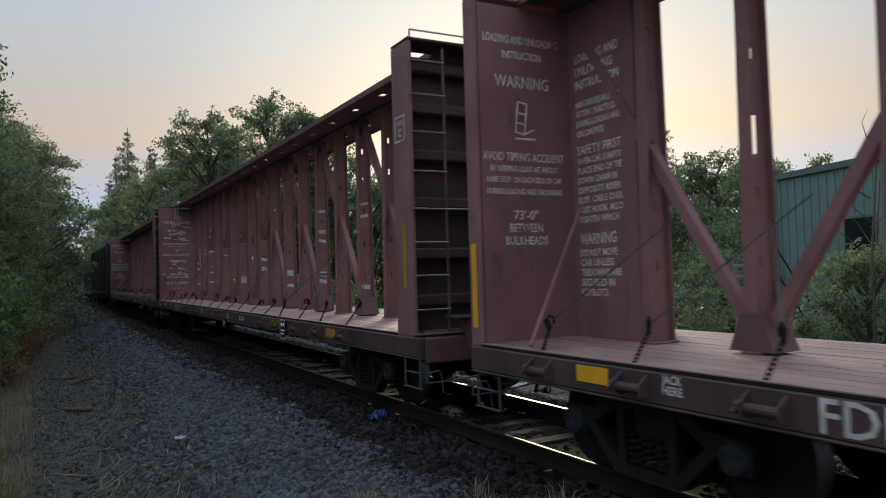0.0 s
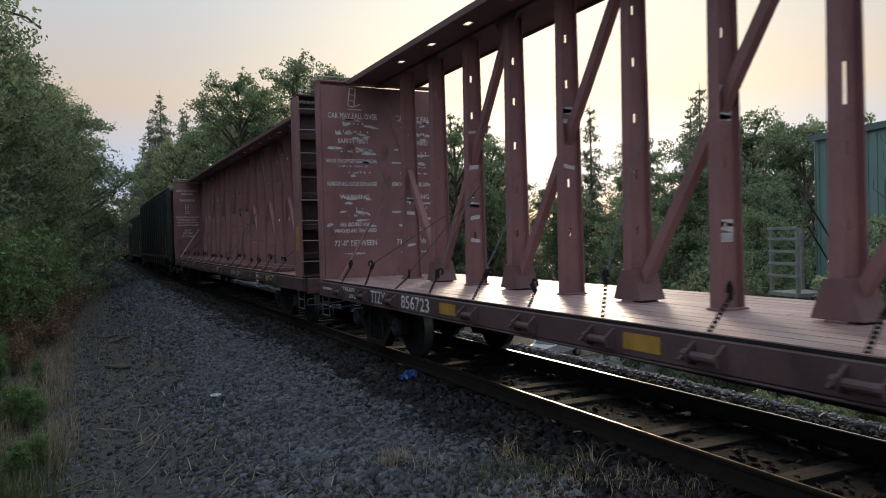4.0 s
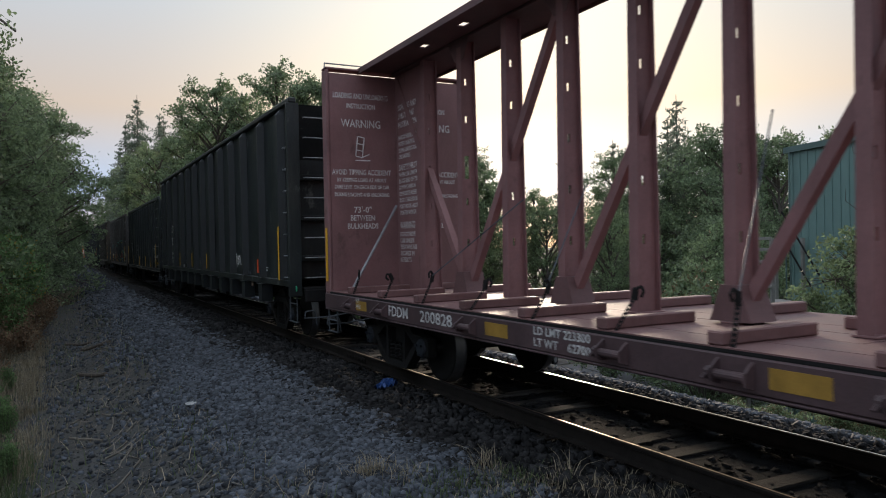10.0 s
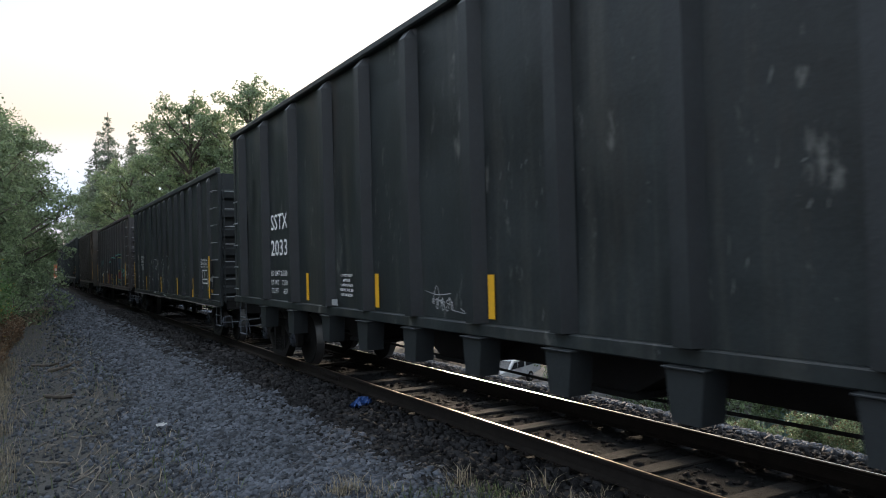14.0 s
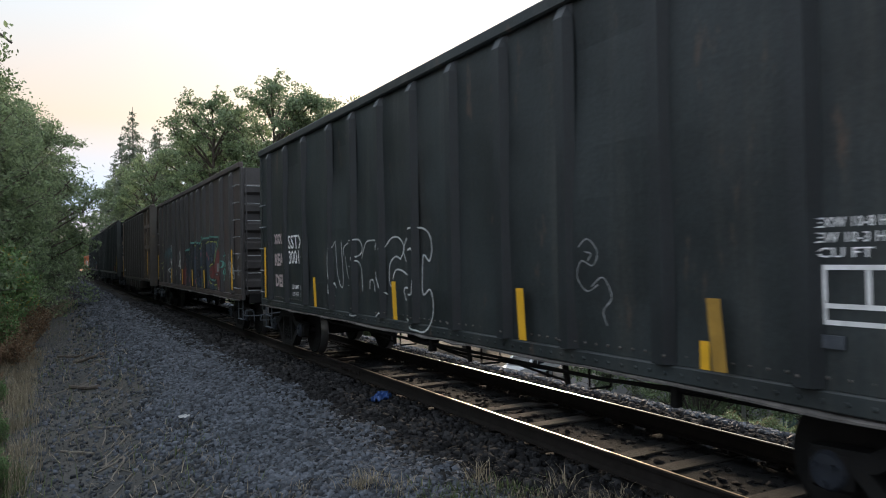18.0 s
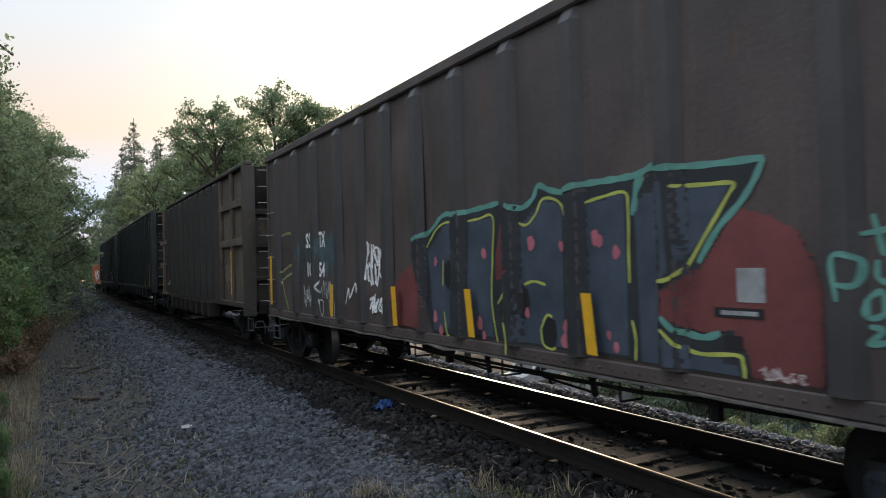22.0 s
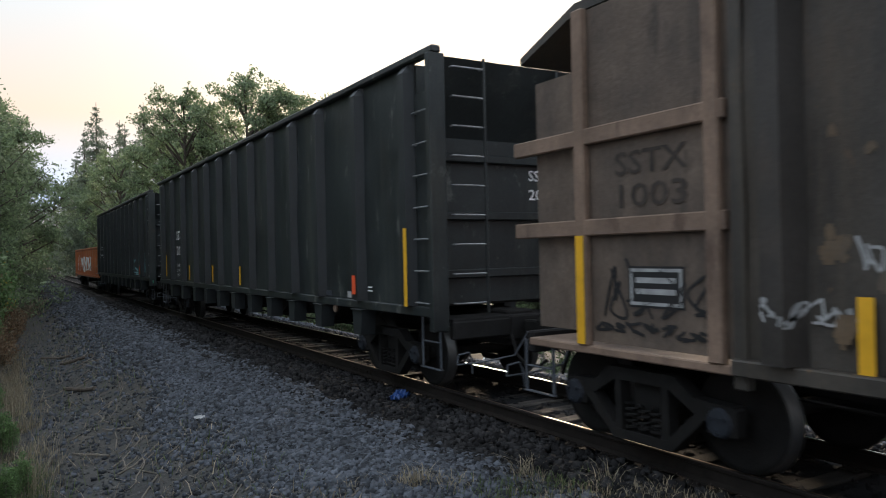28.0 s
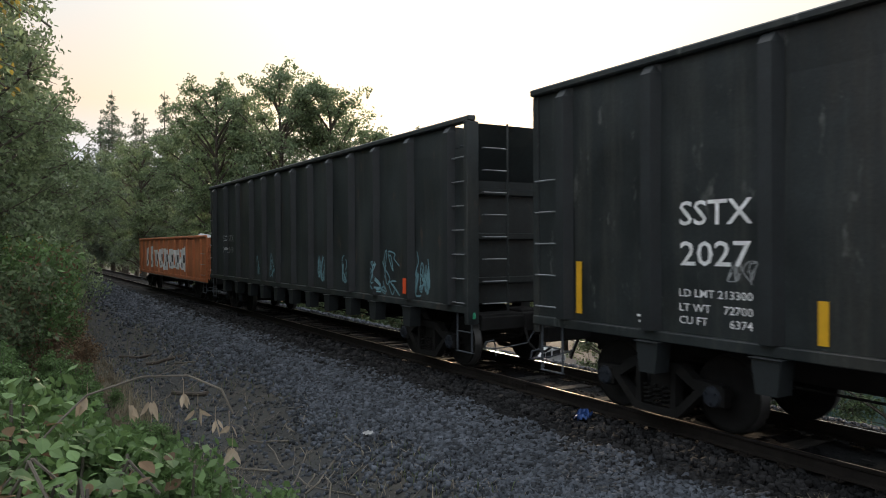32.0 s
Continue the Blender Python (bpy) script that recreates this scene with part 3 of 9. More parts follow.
def fast_mesh(name, verts, faces_n, material_):
    """Faces of one size from an array of corners, n corners after each other."""
    me = bpy.data.meshes.new(name)
    count = len(verts) // faces_n
    me.vertices.add(len(verts))
    me.vertices.foreach_set("co", np.asarray(verts, dtype=np.float32).ravel())
    me.loops.add(len(verts))
    me.loops.foreach_set("vertex_index", np.arange(len(verts), dtype=np.int32))
    me.polygons.add(count)
    me.polygons.foreach_set("loop_start", np.arange(0, len(verts), faces_n, dtype=np.int32))
    me.polygons.foreach_set("loop_total", np.full(count, faces_n, dtype=np.int32))
    me.update(calc_edges=True)
    me.materials.append(material_)
    return me


def stone_mesh(name, places, sizes, mat_, rng):
    """Many rough stones in one mesh: a bent octahedron or cube each."""
    base_v = np.array([(-1, -1, -1), (1, -1, -1), (1, 1, -1), (-1, 1, -1), (-1, -1, 1), (1, -1, 1), (1, 1, 1), (-1, 1, 1)], float) * 0.5
    base_f = np.array([(0, 3, 2, 1), (4, 5, 6, 7), (0, 1, 5, 4), (1, 2, 6, 5), (2, 3, 7, 6), (3, 0, 4, 7)])
    n = len(places)
    v = np.repeat(base_v[None], n, 0) * (1 + rng.uniform(-0.42, 0.42, (n, 8, 3)))
    a, b = rng.uniform(0, 2 * np.pi, n), rng.uniform(-0.9, 0.9, n)
    ca, sa, cb, sb = np.cos(a), np.sin(a), np.cos(b), np.sin(b)
    v *= (np.array(sizes)[:, None, None] * rng.uniform(0.7, 1.25, (n, 1, 3)))
    x, z = v[:, :, 0] * cb[:, None] - v[:, :, 2] * sb[:, None], v[:, :, 0] * sb[:, None] + v[:, :, 2] * cb[:, None]
    x2, y2 = x * ca[:, None] - v[:, :, 1] * sa[:, None], x * sa[:, None] + v[:, :, 1] * ca[:, None]
    v = np.stack([x2, y2, z], 2) + np.array(places)[:, None, :]
    me = bpy.data.meshes.new(name)
    faces = (base_f[None] + 8 * np.arange(n)[:, None, None]).reshape(-1, 4)
    me.vertices.add(8 * n)
    me.vertices.foreach_set("co", v.astype(np.float32).ravel())
    me.loops.add(faces.size)
    me.loops.foreach_set("vertex_index", faces.astype(np.int32).ravel())
    me.polygons.add(len(faces))
    me.polygons.foreach_set("loop_start", np.arange(0, faces.size, 4, dtype=np.int32))
    me.polygons.foreach_set("loop_total", np.full(len(faces), 4, dtype=np.int32))
    me.update(calc_edges=True)
    me.materials.append(mat_)
    return me


def build_ballast():
    rng = np.random.default_rng(3)
    spots, sizes = [], []
    for y0, y1, x0, x1, per, size in ((-8, 3.5, 1.6, 4.4, 330, 0.05), (-8, 4, 6.4, 8.8, 120, 0.06), (3.5, 9, -0.4, 4.4, 1150, 0.040), (9, 16, -0.4, 4.4, 850, 0.042), (16, 28, -0.4, 4.4, 340, 0.052), (28, 60, 0.6, 4.3, 85, 0.075),
                                      (60, 130, 1.2, 4.3, 18, 0.13), (4, 24, 6.4, 8.8, 420, 0.045), (24, 60, 6.4, 8.8, 70, 0.09)):
        n = int(per * (y1 - y0) * (x1 - x0))
        xs, ys = rng.uniform(x0, x1, n), rng.uniform(y0, y1, n)
        for x, y in zip(xs, ys):
            if x < 5 and (rng.random() > 0.06 + 0.94 * smooth(1.0, 2.4, x + 0.7 * noise.noise((x, y * 0.4, 2.0))) or 3.5 < y < 7.2 - 0.7 * x + rng.normal() * 0.5 and rng.random() < 0.8):
                continue
            if 2.9 < x < 7.4 and rng.random() < smooth(2.9, 3.6, x + 0.3 * noise.noise((x * 2, y * 0.9, 5.0))):
                continue
            s = size * rng.uniform(0.6, 1.5)
            spots.append((x, y, ground_z(x, y) + s * 0.12))
            sizes.append(s)
    tagged(new("ballast_stones", stone_mesh("ballast_stones", spots, sizes, M["ballast"], rng)), "loose blue-grey crushed ballast stones heaped along the track", "ballast", kind="stuff")
    spots, sizes = [], []
    for y0, y1, per, size in ((-8, 3, 60, 0.06), (3, 16, 170, 0.055), (16, 40, 50, 0.08)):
        n = int(per * (y1 - y0) * 4.3 * 1.8)
        for x, y in zip(3.0 + 4.4 * rng.random(n) ** 1.6, rng.uniform(y0, y1, n)):
            s = size * rng.uniform(0.6, 1.4)
            low = 0.018 if 4.46 < x < 6.2 else -0.035 if 3.7 < x < 6.9 else 0.0
            spots.append((x, y, ground_z(x, y) - low - 0.2 * s + rng.uniform(-0.03, 0.01)))
            sizes.append(s)
    tagged(new("oily_ballast", stone_mesh("oily_ballast", spots, sizes, M["cinder"], rng)), "dark oily ballast stones lying between the timber sleepers", "ballast", kind="stuff")


build_ballast()


# ---------------------------------------------------------------- plants
def leaf_quads(rng, centres, radii, count, size, flat=0.6, droop=0.0):
    """Corners of leaf-like quads scattered in blobs, denser towards their skins."""
    centres, radii = np.array(centres, float), np.array(radii, float)
    vol = radii[:, 0] * radii[:, 1] * radii[:, 2]
    pick = rng.choice(len(centres), count, p=(vol ** 0.75) / (vol ** 0.75).sum())
    d = rng.normal(size=(count, 3))
    d /= np.linalg.norm(d, axis=1)[:, None]
    r = rng.uniform(0.25, 1.0, count) ** 0.5 * rng.uniform(0.85, 1.12, count) * (1 + np.where(rng.random(count) < 0.25, 0.45 * np.abs(rng.normal(size=count)), 0))
    p = centres[pick] + d * r[:, None] * radii[pick]
    u = rng.normal(size=(count, 3))
    u[:, 2] -= droop
    u /= np.linalg.norm(u, axis=1)[:, None]
    w = np.cross(u, rng.normal(size=(count, 3)))
    w /= np.linalg.norm(w, axis=1)[:, None]
    s = size * rng.uniform(0.6, 1.5, count)[:, None]
    a, b = u * s, w * s * flat
    return np.stack([p - a, p + b * 0.8 - 0.1 * a, p + a, p - b * 0.8 - 0.1 * a], 1).reshape(-1, 3)


def broadleaf(name, seed, height, spread, leaves, size, mat_, clear=0.25):
    """A crown of leafy lobes on limbs, with gaps between them and loose twigs round the outline."""
    rng = np.random.default_rng(seed)
    tree = thing(name, "", "tree")
    mb = MB()
    lean = rng.normal(size=2) * 0.25
    trunk = lambda h: Vector((lean[0] * h / height, lean[1] * h / height, h))
    for k in range(5):
        mb.tube(trunk(height * (0.17 * k - 0.02)), trunk(height * 0.17 * (k + 1)), height * 0.018 * (1 - 0.17 * k), 7, height * 0.018 * (1 - 0.17 * (k + 1)))
    centres, radii = [], []
    lobes = 44 if height > 13 else 62
    for k in range(lobes):
        h = clear + (1 - clear) * ((k + rng.random()) / lobes) ** 0.9
        q = (h - clear) / (1 - clear)
        wide = math.sqrt(max(0.0, 1 - ((q - 0.40) / 0.64) ** 2))
        a, rr = k * 2.4 + rng.uniform(-0.5, 0.5), spread * wide * rng.uniform(0.20, 0.86)
        big = spread * rng.uniform(0.20, 0.36) * (1 - 0.25 * q)
        core = Vector((math.cos(a) * rr, math.sin(a) * rr, height * h - big * (0.55 + 0.5 * q)))
        root = trunk(max(height * 0.10, core.z - rr * 0.8 - 0.5))
        mid = root.lerp(core, 0.5) + Vector((0, 0, 0.12 * rr))
        mb.tube(root, mid, height * 0.006, 5, height * 0.0045)
        mb.tube(mid, core, height * 0.0045, 5, height * 0.0025)
        for i in range(13):
            d = Vector(rng.normal(size=3)).normalized()
            d.z = d.z * 0.75 + 0.12
            tip = core + d * big * rng.uniform(0.15, 1.25)
            mb.tube(core, tip, height * 0.0018, 3, height * 0.0006)
            s = spread * rng.uniform(0.045, 0.12)
            centres.append(tuple(tip))
            radii.append((s, s, s * 0.7))
            if rng.random() < 0.35:
                far = tip + d * big * rng.uniform(0.2, 0.5)
                centres.append(tuple(far))
                radii.append((s * 0.45, s * 0.45, s * 0.4))
    part("trunk", mb, M["bark"], tree)
    part("crown", fast_mesh("crown", leaf_quads(rng, centres, radii, leaves, size), 4, mat_), None, tree)
    return tree


def conifer(name, seed, height, spread, leaves, size, mat_):
    rng = np.random.default_rng(seed)
    tree = thing(name, "", "tree")
    mb = MB().tube((0, 0, -0.3), (0, 0, height), height * 0.014, 7, 0.02)
    centres, radii = [], []
    z = height * 0.12
    while z < height * 0.985:
        k = 1 - z / height
        reach = spread * (k ** 0.8) + 0.15
        for a in np.arange(0, 2 * np.pi, 2 * np.pi / (5 if k > 0.2 else 3)) + rng.uniform(0, 6):
            l = reach * rng.uniform(0.35, 1.2)
            lift = rng.uniform(-0.02, 0.03) * height
            tip = (math.cos(a) * l, math.sin(a) * l, z + lift - l * rng.uniform(0.0, 0.35))
            mb.tube((0, 0, z), tip, 0.03, 4, 0.008)
            for q in (0.35, 0.65, 0.92):
                centres.append((tip[0] * q, tip[1] * q, z + (tip[2] - z) * q))
                radii.append((l * 0.24 + 0.12, l * 0.24 + 0.12, 0.16 + l * 0.14))
        z += height * rng.uniform(0.025, 0.05)
    part("trunk", mb, M["bark"], tree)
    part("crown", fast_mesh("crown", leaf_quads(rng, centres, radii, leaves, size, 0.35, 0.4), 4, mat_), None, tree)
    return tree


def bush(name, seed, spread, height, leaves, size, mat_, second=None, stems=14):
    rng = np.random.default_rng(seed)
    b = thing(name, "", "bush")
    mb = MB()
    centres, radii = [], []
    for k in range(stems):
        a, rr, h = rng.uniform(0, 2 * np.pi), spread * rng.uniform(0.1, 0.9), height * rng.uniform(0.45, 0.95)
        tip = (math.cos(a) * rr, math.sin(a) * rr, h)
        mb.tube((tip[0] * 0.3, tip[1] * 0.3, -0.1), tip, 0.014, 5, 0.005)
        for q in (0.5, 0.8, 1.0):
            centres.append((tip[0] * (0.3 + 0.7 * q), tip[1] * (0.3 + 0.7 * q), h * q))
            s = spread * rng.uniform(0.18, 0.34)
            radii.append((s, s, s * 0.8))
    tagged(part("stem", mb, M["twig"], b), kind="stuff")
    part("foliage", fast_mesh("foliage", leaf_quads(rng, centres, radii, leaves, size, 0.6), 4, mat_), None, b)
    if second:
        part("dead_leaves", fast_mesh("dead_leaves", leaf_quads(rng, centres, radii, leaves // 5, size * 0.9, 0.5, 0.8), 4, second), None, b, "brown withered leaves")
    return b


def plant(proto, label, group, x, y, top, height, z=None, turn=0.0):
    """A copy of a plant whose top comes to the given level."""
    z = ground_z(x, y) if z is None else z
    k = (top - z) / height
    ob = copy_thing(proto, pose(x, y, z, 0, 0, turn))
    ob.scale = (k, k, k)
    return tagged(ob, label, group=group)


PROTO = dict(
    broad_a=(broadleaf("maple_tree", 1, 14, 4.6, 25000, 0.088, M["leaf"]), 14),
    broad_b=(broadleaf("alder_tree", 2, 14, 4.0, 23000, 0.085, M["leaf_light"], 0.2), 14),
    broad_c=(broadleaf("maple_tree", 3, 12, 4.9, 30000, 0.080, M["leaf"], 0.12), 12),
    broad_d=(broadleaf("alder_tree", 4, 12, 4.4, 28000, 0.078, M["leaf_light"], 0.10), 12),
    fir_a=(conifer("fir_tree", 5, 18, 3.6, 17000, 0.15, M["leaf_dark"]), 18),
    fir_b=(conifer("fir_tree", 6, 18, 2.9, 15000, 0.145, M["leaf_dark"]), 18),
    bush_a=(bush("roadside_bush", 7, 1.5, 2.2, 11000, 0.05, M["leaf"], M["leaf_rust"]), 2.2),
    weed=(bush("weed_clump", 9, 0.42, 1.5, 5200, 0.026, M["leaf_near"], None, 22), 1.5),
    bracken=(bush("bracken_clump", 10, 0.75, 1.0, 3600, 0.036, M["leaf_rust"], M["straw"], 16), 1.0),
    yellow_bush=(bush("yellowing_bush", 11, 1.3, 2.2, 9000, 0.045, M["leaf_near"], M["leaf_yellow"], 18), 2.2),
    bush_b=(bush("roadside_bush", 8, 1.6, 2.4, 12000, 0.05, M["leaf_near"], M["leaf_rust"]), 2.4),
)
rng_p = random.Random(12)


def put(kind, x, y, top, label, group, z=None):
    ob, h = PROTO[kind]
    return plant(ob, label, group, x, y, top, h, z, rng_p.uniform(0, 360))


def build_woods():
    near = "leafy broad-crowned tree standing dark at the edge of the railway cutting"
    for kind, x, y, top in (("broad_c", -2.6, 46, 11.6), ("broad_d", -3.2, 40, 11.2), ("broad_c", -4.4, 34, 12.2), ("broad_d", -4.8, 29, 12.4), ("broad_c", -5.4, 24, 11.8),
                            ("broad_d", -6.5, 19, 10.0), ("broad_c", -7.5, 14, 9.5), ("broad_a", -5.5, 52, 12.5), ("broad_b", -3.6, 58, 12.0), ("broad_a", -4.0, 68, 12.5),
                            ("broad_b", -9.5, 30, 13.0), ("broad_a", -11, 22, 12.5), ("broad_c", -1.7, 48, 11.6), ("broad_d", -1.4, 58, 12.4), ("broad_d", -3.0, 36, 9.8), ("broad_c", -2.2, 70, 12.6), ("broad_b", -5, 82, 13.5), ("broad_a", -4.5, 98, 13.5), ("fir_a", -8, 74, 15), ("broad_b", -4, 118, 13)):
        put(kind, x, y, top, near, "trees along the verge")
    far = "tall leafy tree rising behind the passing train against the pale sky"
    for kind, x, y, top in (("broad_a", 15.0, 54.0, 15.9), ("broad_b", 11.0, 57.0, 15.0), ("broad_a", 18.2, 53.0, 14.6), ("broad_b", 13.0, 60, 14.8), ("broad_b", 20.5, 56, 12.5), ("broad_a", 12.0, 70, 14),
                            ("broad_b", 9.8, 82, 13.0), ("broad_a", 14.5, 80, 15), ("broad_b", 10.5, 98, 15.5), ("broad_a", 9.5, 122, 15), ("broad_b", 11, 140, 14)):
        put(kind, x, y, top, far, "trees beyond the track", z=-1.5)
    for kind, x, y, top in (("fir_a", 10.2, 107.5, 22.8), ("fir_b", 12.4, 84, 18.6), ("fir_b", 8.4, 104, 18.5), ("fir_a", 11.6, 92, 17.5), ("fir_b", 12.6, 104, 20), ("fir_a", 9.6, 130, 19)):
        put(kind, x, y, top, "dark narrow fir with a ragged top beyond the track", "firs beyond the track", z=-1.5)
    end = "hazy tree closing the far end of the railway cutting"
    for i in range(13):
        x, y = -22 + 3.9 * i, 185 + 9 * math.sin(i * 2.1)
        put(("broad_a", "broad_b", "fir_a", "broad_b")[i % 4], x, y, 8.5 + 2.2 * math.sin(i * 1.7) + 0.08 * abs(x) * 4, end, "far trees")
    yard = "leafy tree standing below the embankment beyond the yard"
    for kind, x, y, top in (("broad_b", 27.4, 53.4, 11.4), ("broad_a", 23.5, 56, 10.5), ("broad_b", 32.2, 56.4, 10.6), ("broad_a", 36.5, 60, 8.2), ("broad_b", 40.5, 58.3, 7.2), ("broad_b", 46.2, 52.6, 10.6),
                            ("broad_a", 44.8, 43.5, 10.0), ("broad_a", 41.4, 36.2, 10.4), ("broad_b", 46.0, 37.2, 10.0), ("broad_a", 39.9, 31.0, 8.6), ("broad_b", 50.0, 34.0, 10.0), ("broad_b", 36.0, 50.0, 5.5),
                            ("broad_a", 43, 50, 6.0), ("broad_b", 31, 60, 8.5), ("broad_a", 38, 40, 5.0), ("broad_b", 52, 26, 8.0), ("broad_a", 28, 66, 11), ("broad_a", 20, 66, 10.5)):
        put(kind, x, y, top, yard, "trees beyond the yard", z=LOT)
    for kind, x, y, top in (("fir_b", 39.6, 51.5, 12.8), ("fir_a", 46.3, 45.6, 14.0), ("fir_b", 36.2, 71.4, 15.4), ("fir_b", 39.6, 69.5, 15.0), ("fir_a", 42.2, 42.5, 11.2), ("fir_b", 47.5, 55, 11.5)):
        put(kind, x, y, top, "dark pointed fir standing beyond the yard", "firs beyond the yard", z=LOT)
    under = "tangled green undergrowth along the edge of the cutting"
    for i in range(26):
        y = 12.5 + 2.6 * i + rng_p.uniform(-0.6, 0.6)
        x = -2.9 - rng_p.uniform(0, 0.9) + 0.9 * smooth(18, 27, y) - 1.6 * (1 - smooth(16, 22, y))
        put("bush_a" if i % 3 == 0 else "bush_b", x, y, ground_z(x, y) + rng_p.uniform(1.8, 3.6) * (1 - 0.4 * (1 - smooth(15, 24, y))), under, "undergrowth")
    for i in range(14):
        y = 10 + 4.2 * i + rng_p.uniform(-1, 1)
        x = -5.0 - rng_p.uniform(0, 1.5)
        put("bush_b", x, y, ground_z(x, y) + rng_p.uniform(3.0, 4.5) * (1 - 0.35 * (1 - smooth(15, 26, y))), under, "undergrowth")
    weeds = "tall feathery green weed standing among the brambles"
    for x, y, top in ((-2.04, 5.4, 1.16), (-2.14, 5.3, 1.31), (-2.27, 5.4, 1.43), (-2.4, 5.5, 1.48), (-2.52, 5.4, 1.54), (-2.64, 5.6, 1.61), (-2.78, 5.4, 1.65), (-2.2, 6.0, 1.2), (-2.4, 6.3, 1.3), (-2.62, 6.6, 1.42), (-2.95, 5.8, 1.7)):
        put("weed", x, y, top, weeds, "weeds among the brambles")
    for i in range(84):
        y = 6.6 + 14.5 * (i + rng_p.random()) / 84
        x = -1.35 - 2.3 * rng_p.random() - 0.02 * (y - 8)
        put("weed", x, y, ground_z(x, y) + rng_p.uniform(0.7, 1.4) + 0.12 * max(0, -2.2 - x), "leafy green weed standing on the bank of the ditch", "weeds on the bank")
    for x, y, h in ((-0.92, 13.5, 0.85), (-0.75, 13.3, 0.7), (-1.1, 13.8, 0.8), (-0.62, 10.9, 0.62), (-0.9, 17.5, 0.6), (-0.8, 10.2, 0.7)):
        put("weed", x, y, ground_z(x, y) + h, "leafy green weed standing on the bank of the ditch", "weeds on the bank")
    for x, y, h in ((-0.95, 24, 0.9), (-1.35, 26, 1.2), (-0.75, 30, 1.1), (-1.15, 33, 1.3), (-0.6, 34.5, 1.0), (-1.5, 29, 1.3), (-1.8, 22, 1.1), (-0.9, 38, 1.2), (-1.8, 36, 1.6), (-1.5, 19.5, 0.8), (-2.2, 24.5, 1.3), (-0.7, 43, 1.1), (-2.4, 20.5, 1.0)):
        put("bracken", x, y, ground_z(x, y) + h, "rust-brown withered bracken on the bank", "bracken on the bank")
    for x, y, top in ((-2.1, 28.5, 2.25), (-2.9, 26.0, 2.7), (-2.7, 31.5, 2.6), (-1.9, 33.5, 1.6)):
        put("yellow_bush", x, y, top, "leafy bush with green and yellowing leaves on the bank", "yellowing bushes")
    for i in range(11):
        x = -11 + 2.3 * i
        put("bush_b" if i % 2 else "bush_a", x, 203 + 3 * math.sin(i * 1.9), 6.6 + 1.4 * math.sin(i * 2.3), "dense thicket closing the far end of the cutting", "far thicket", z=-0.5)
    for x, y, top in ((-6, 105, 7), (-5, 125, 7.5), (-4.5, 145, 8), (-4, 165, 8), (9.5, 150, 8), (10, 168, 8), (-2.5, 180, 7), (-3.2, 75, 4.5), (-3.0, 88, 5.0)):
        put("bush_b", x, y, top, "dense thicket closing the far end of the cutting", "far thicket", z=-0.6)
    for kind, x, y, top in (("broad_d", 20.2, 12.6, 2.6), ("broad_c", 21.6, 10.6, 2.2), ("broad_d", 24.5, 22.5, 1.2), ("broad_c", 18.9, 9.0, 1.0), ("broad_d", 29.0, 25.0, 3.0), ("broad_c", 33.0, 28.5, 4.6), ("broad_d", 30.0, 35.0, 4.0)):
        put(kind, x, y, top, "young leafy tree in front of the green building", "young trees in the yard", z=LOT)
    side = "green bush growing on the slope below the track"
    for x, y, top in ((10.5, 8.2, -0.95), (11.2, 9.6, -1.2), (9.8, 6.6, -0.5), (12.5, 36, 1.5), (11.5, 42, 1.8), (12, 30, 0.5), (13, 48, 2.4),
                      (16, 44, 1.5), (22, 20.5, 0.3), (10.5, 55, 2.2), (10.5, 64, 2.6), (10.5, 74, 2.8)):
        put("bush_a", x, y, top, side, "bushes on the slope", z=max(ground_z(x, y), top - 4.2))


build_woods()
for proto_, _ in PROTO.values():
    for o_ in (*proto_.children_recursive, proto_):
        bpy.data.objects.remove(o_)


# ---------------------------------------------------------------- the train
# Each car: an empty at its front end in the middle of the track at rail level; y runs to its rear, x from the camera's side (negative) to the far side.
WHEEL_R = 0.457
WHEELSETS, CARS = [], []


def wheelset_mesh():
    mb = MB()
    for s in (-1, 1):
        rings = [(0.79, 0.12), (0.79, 0.34), (0.80, 0.40), (0.80, WHEEL_R), (0.685, WHEEL_R + 0.006), (0.683, WHEEL_R + 0.028), (0.655, WHEEL_R + 0.026), (0.652, 0.40), (0.70, 0.34), (0.73, 0.14), (0.66, 0.12)]
        mb.lathe([(s * d, r) for d, r in rings], "x", 32)
    mb.tube((-1.08, 0, 0), (1.08, 0, 0), 0.075, 14)
    me = mb.mesh("wheelset", M["truck"], True)
    me.materials.append(M["tread"])
    for p in me.polygons:
        if math.hypot(p.center.y, p.center.z) > 0.452 and abs(p.center.x) < 0.79:
            p.material_index = 1
    return me


def spring_mesh():
    mb = MB()
    for y in (-0.155, 0.0, 0.155):
        pts = []
        for i in range(41):
            a = i / 40 * 2 * math.pi * 4.5
            pts.append((0.062 * math.cos(a), y + 0.062 * math.sin(a), 0.20 + 0.25 * i / 40))
        mb.pipe(pts, 0.017, 5)
    return mb.mesh("spring_nest", M["truck"])


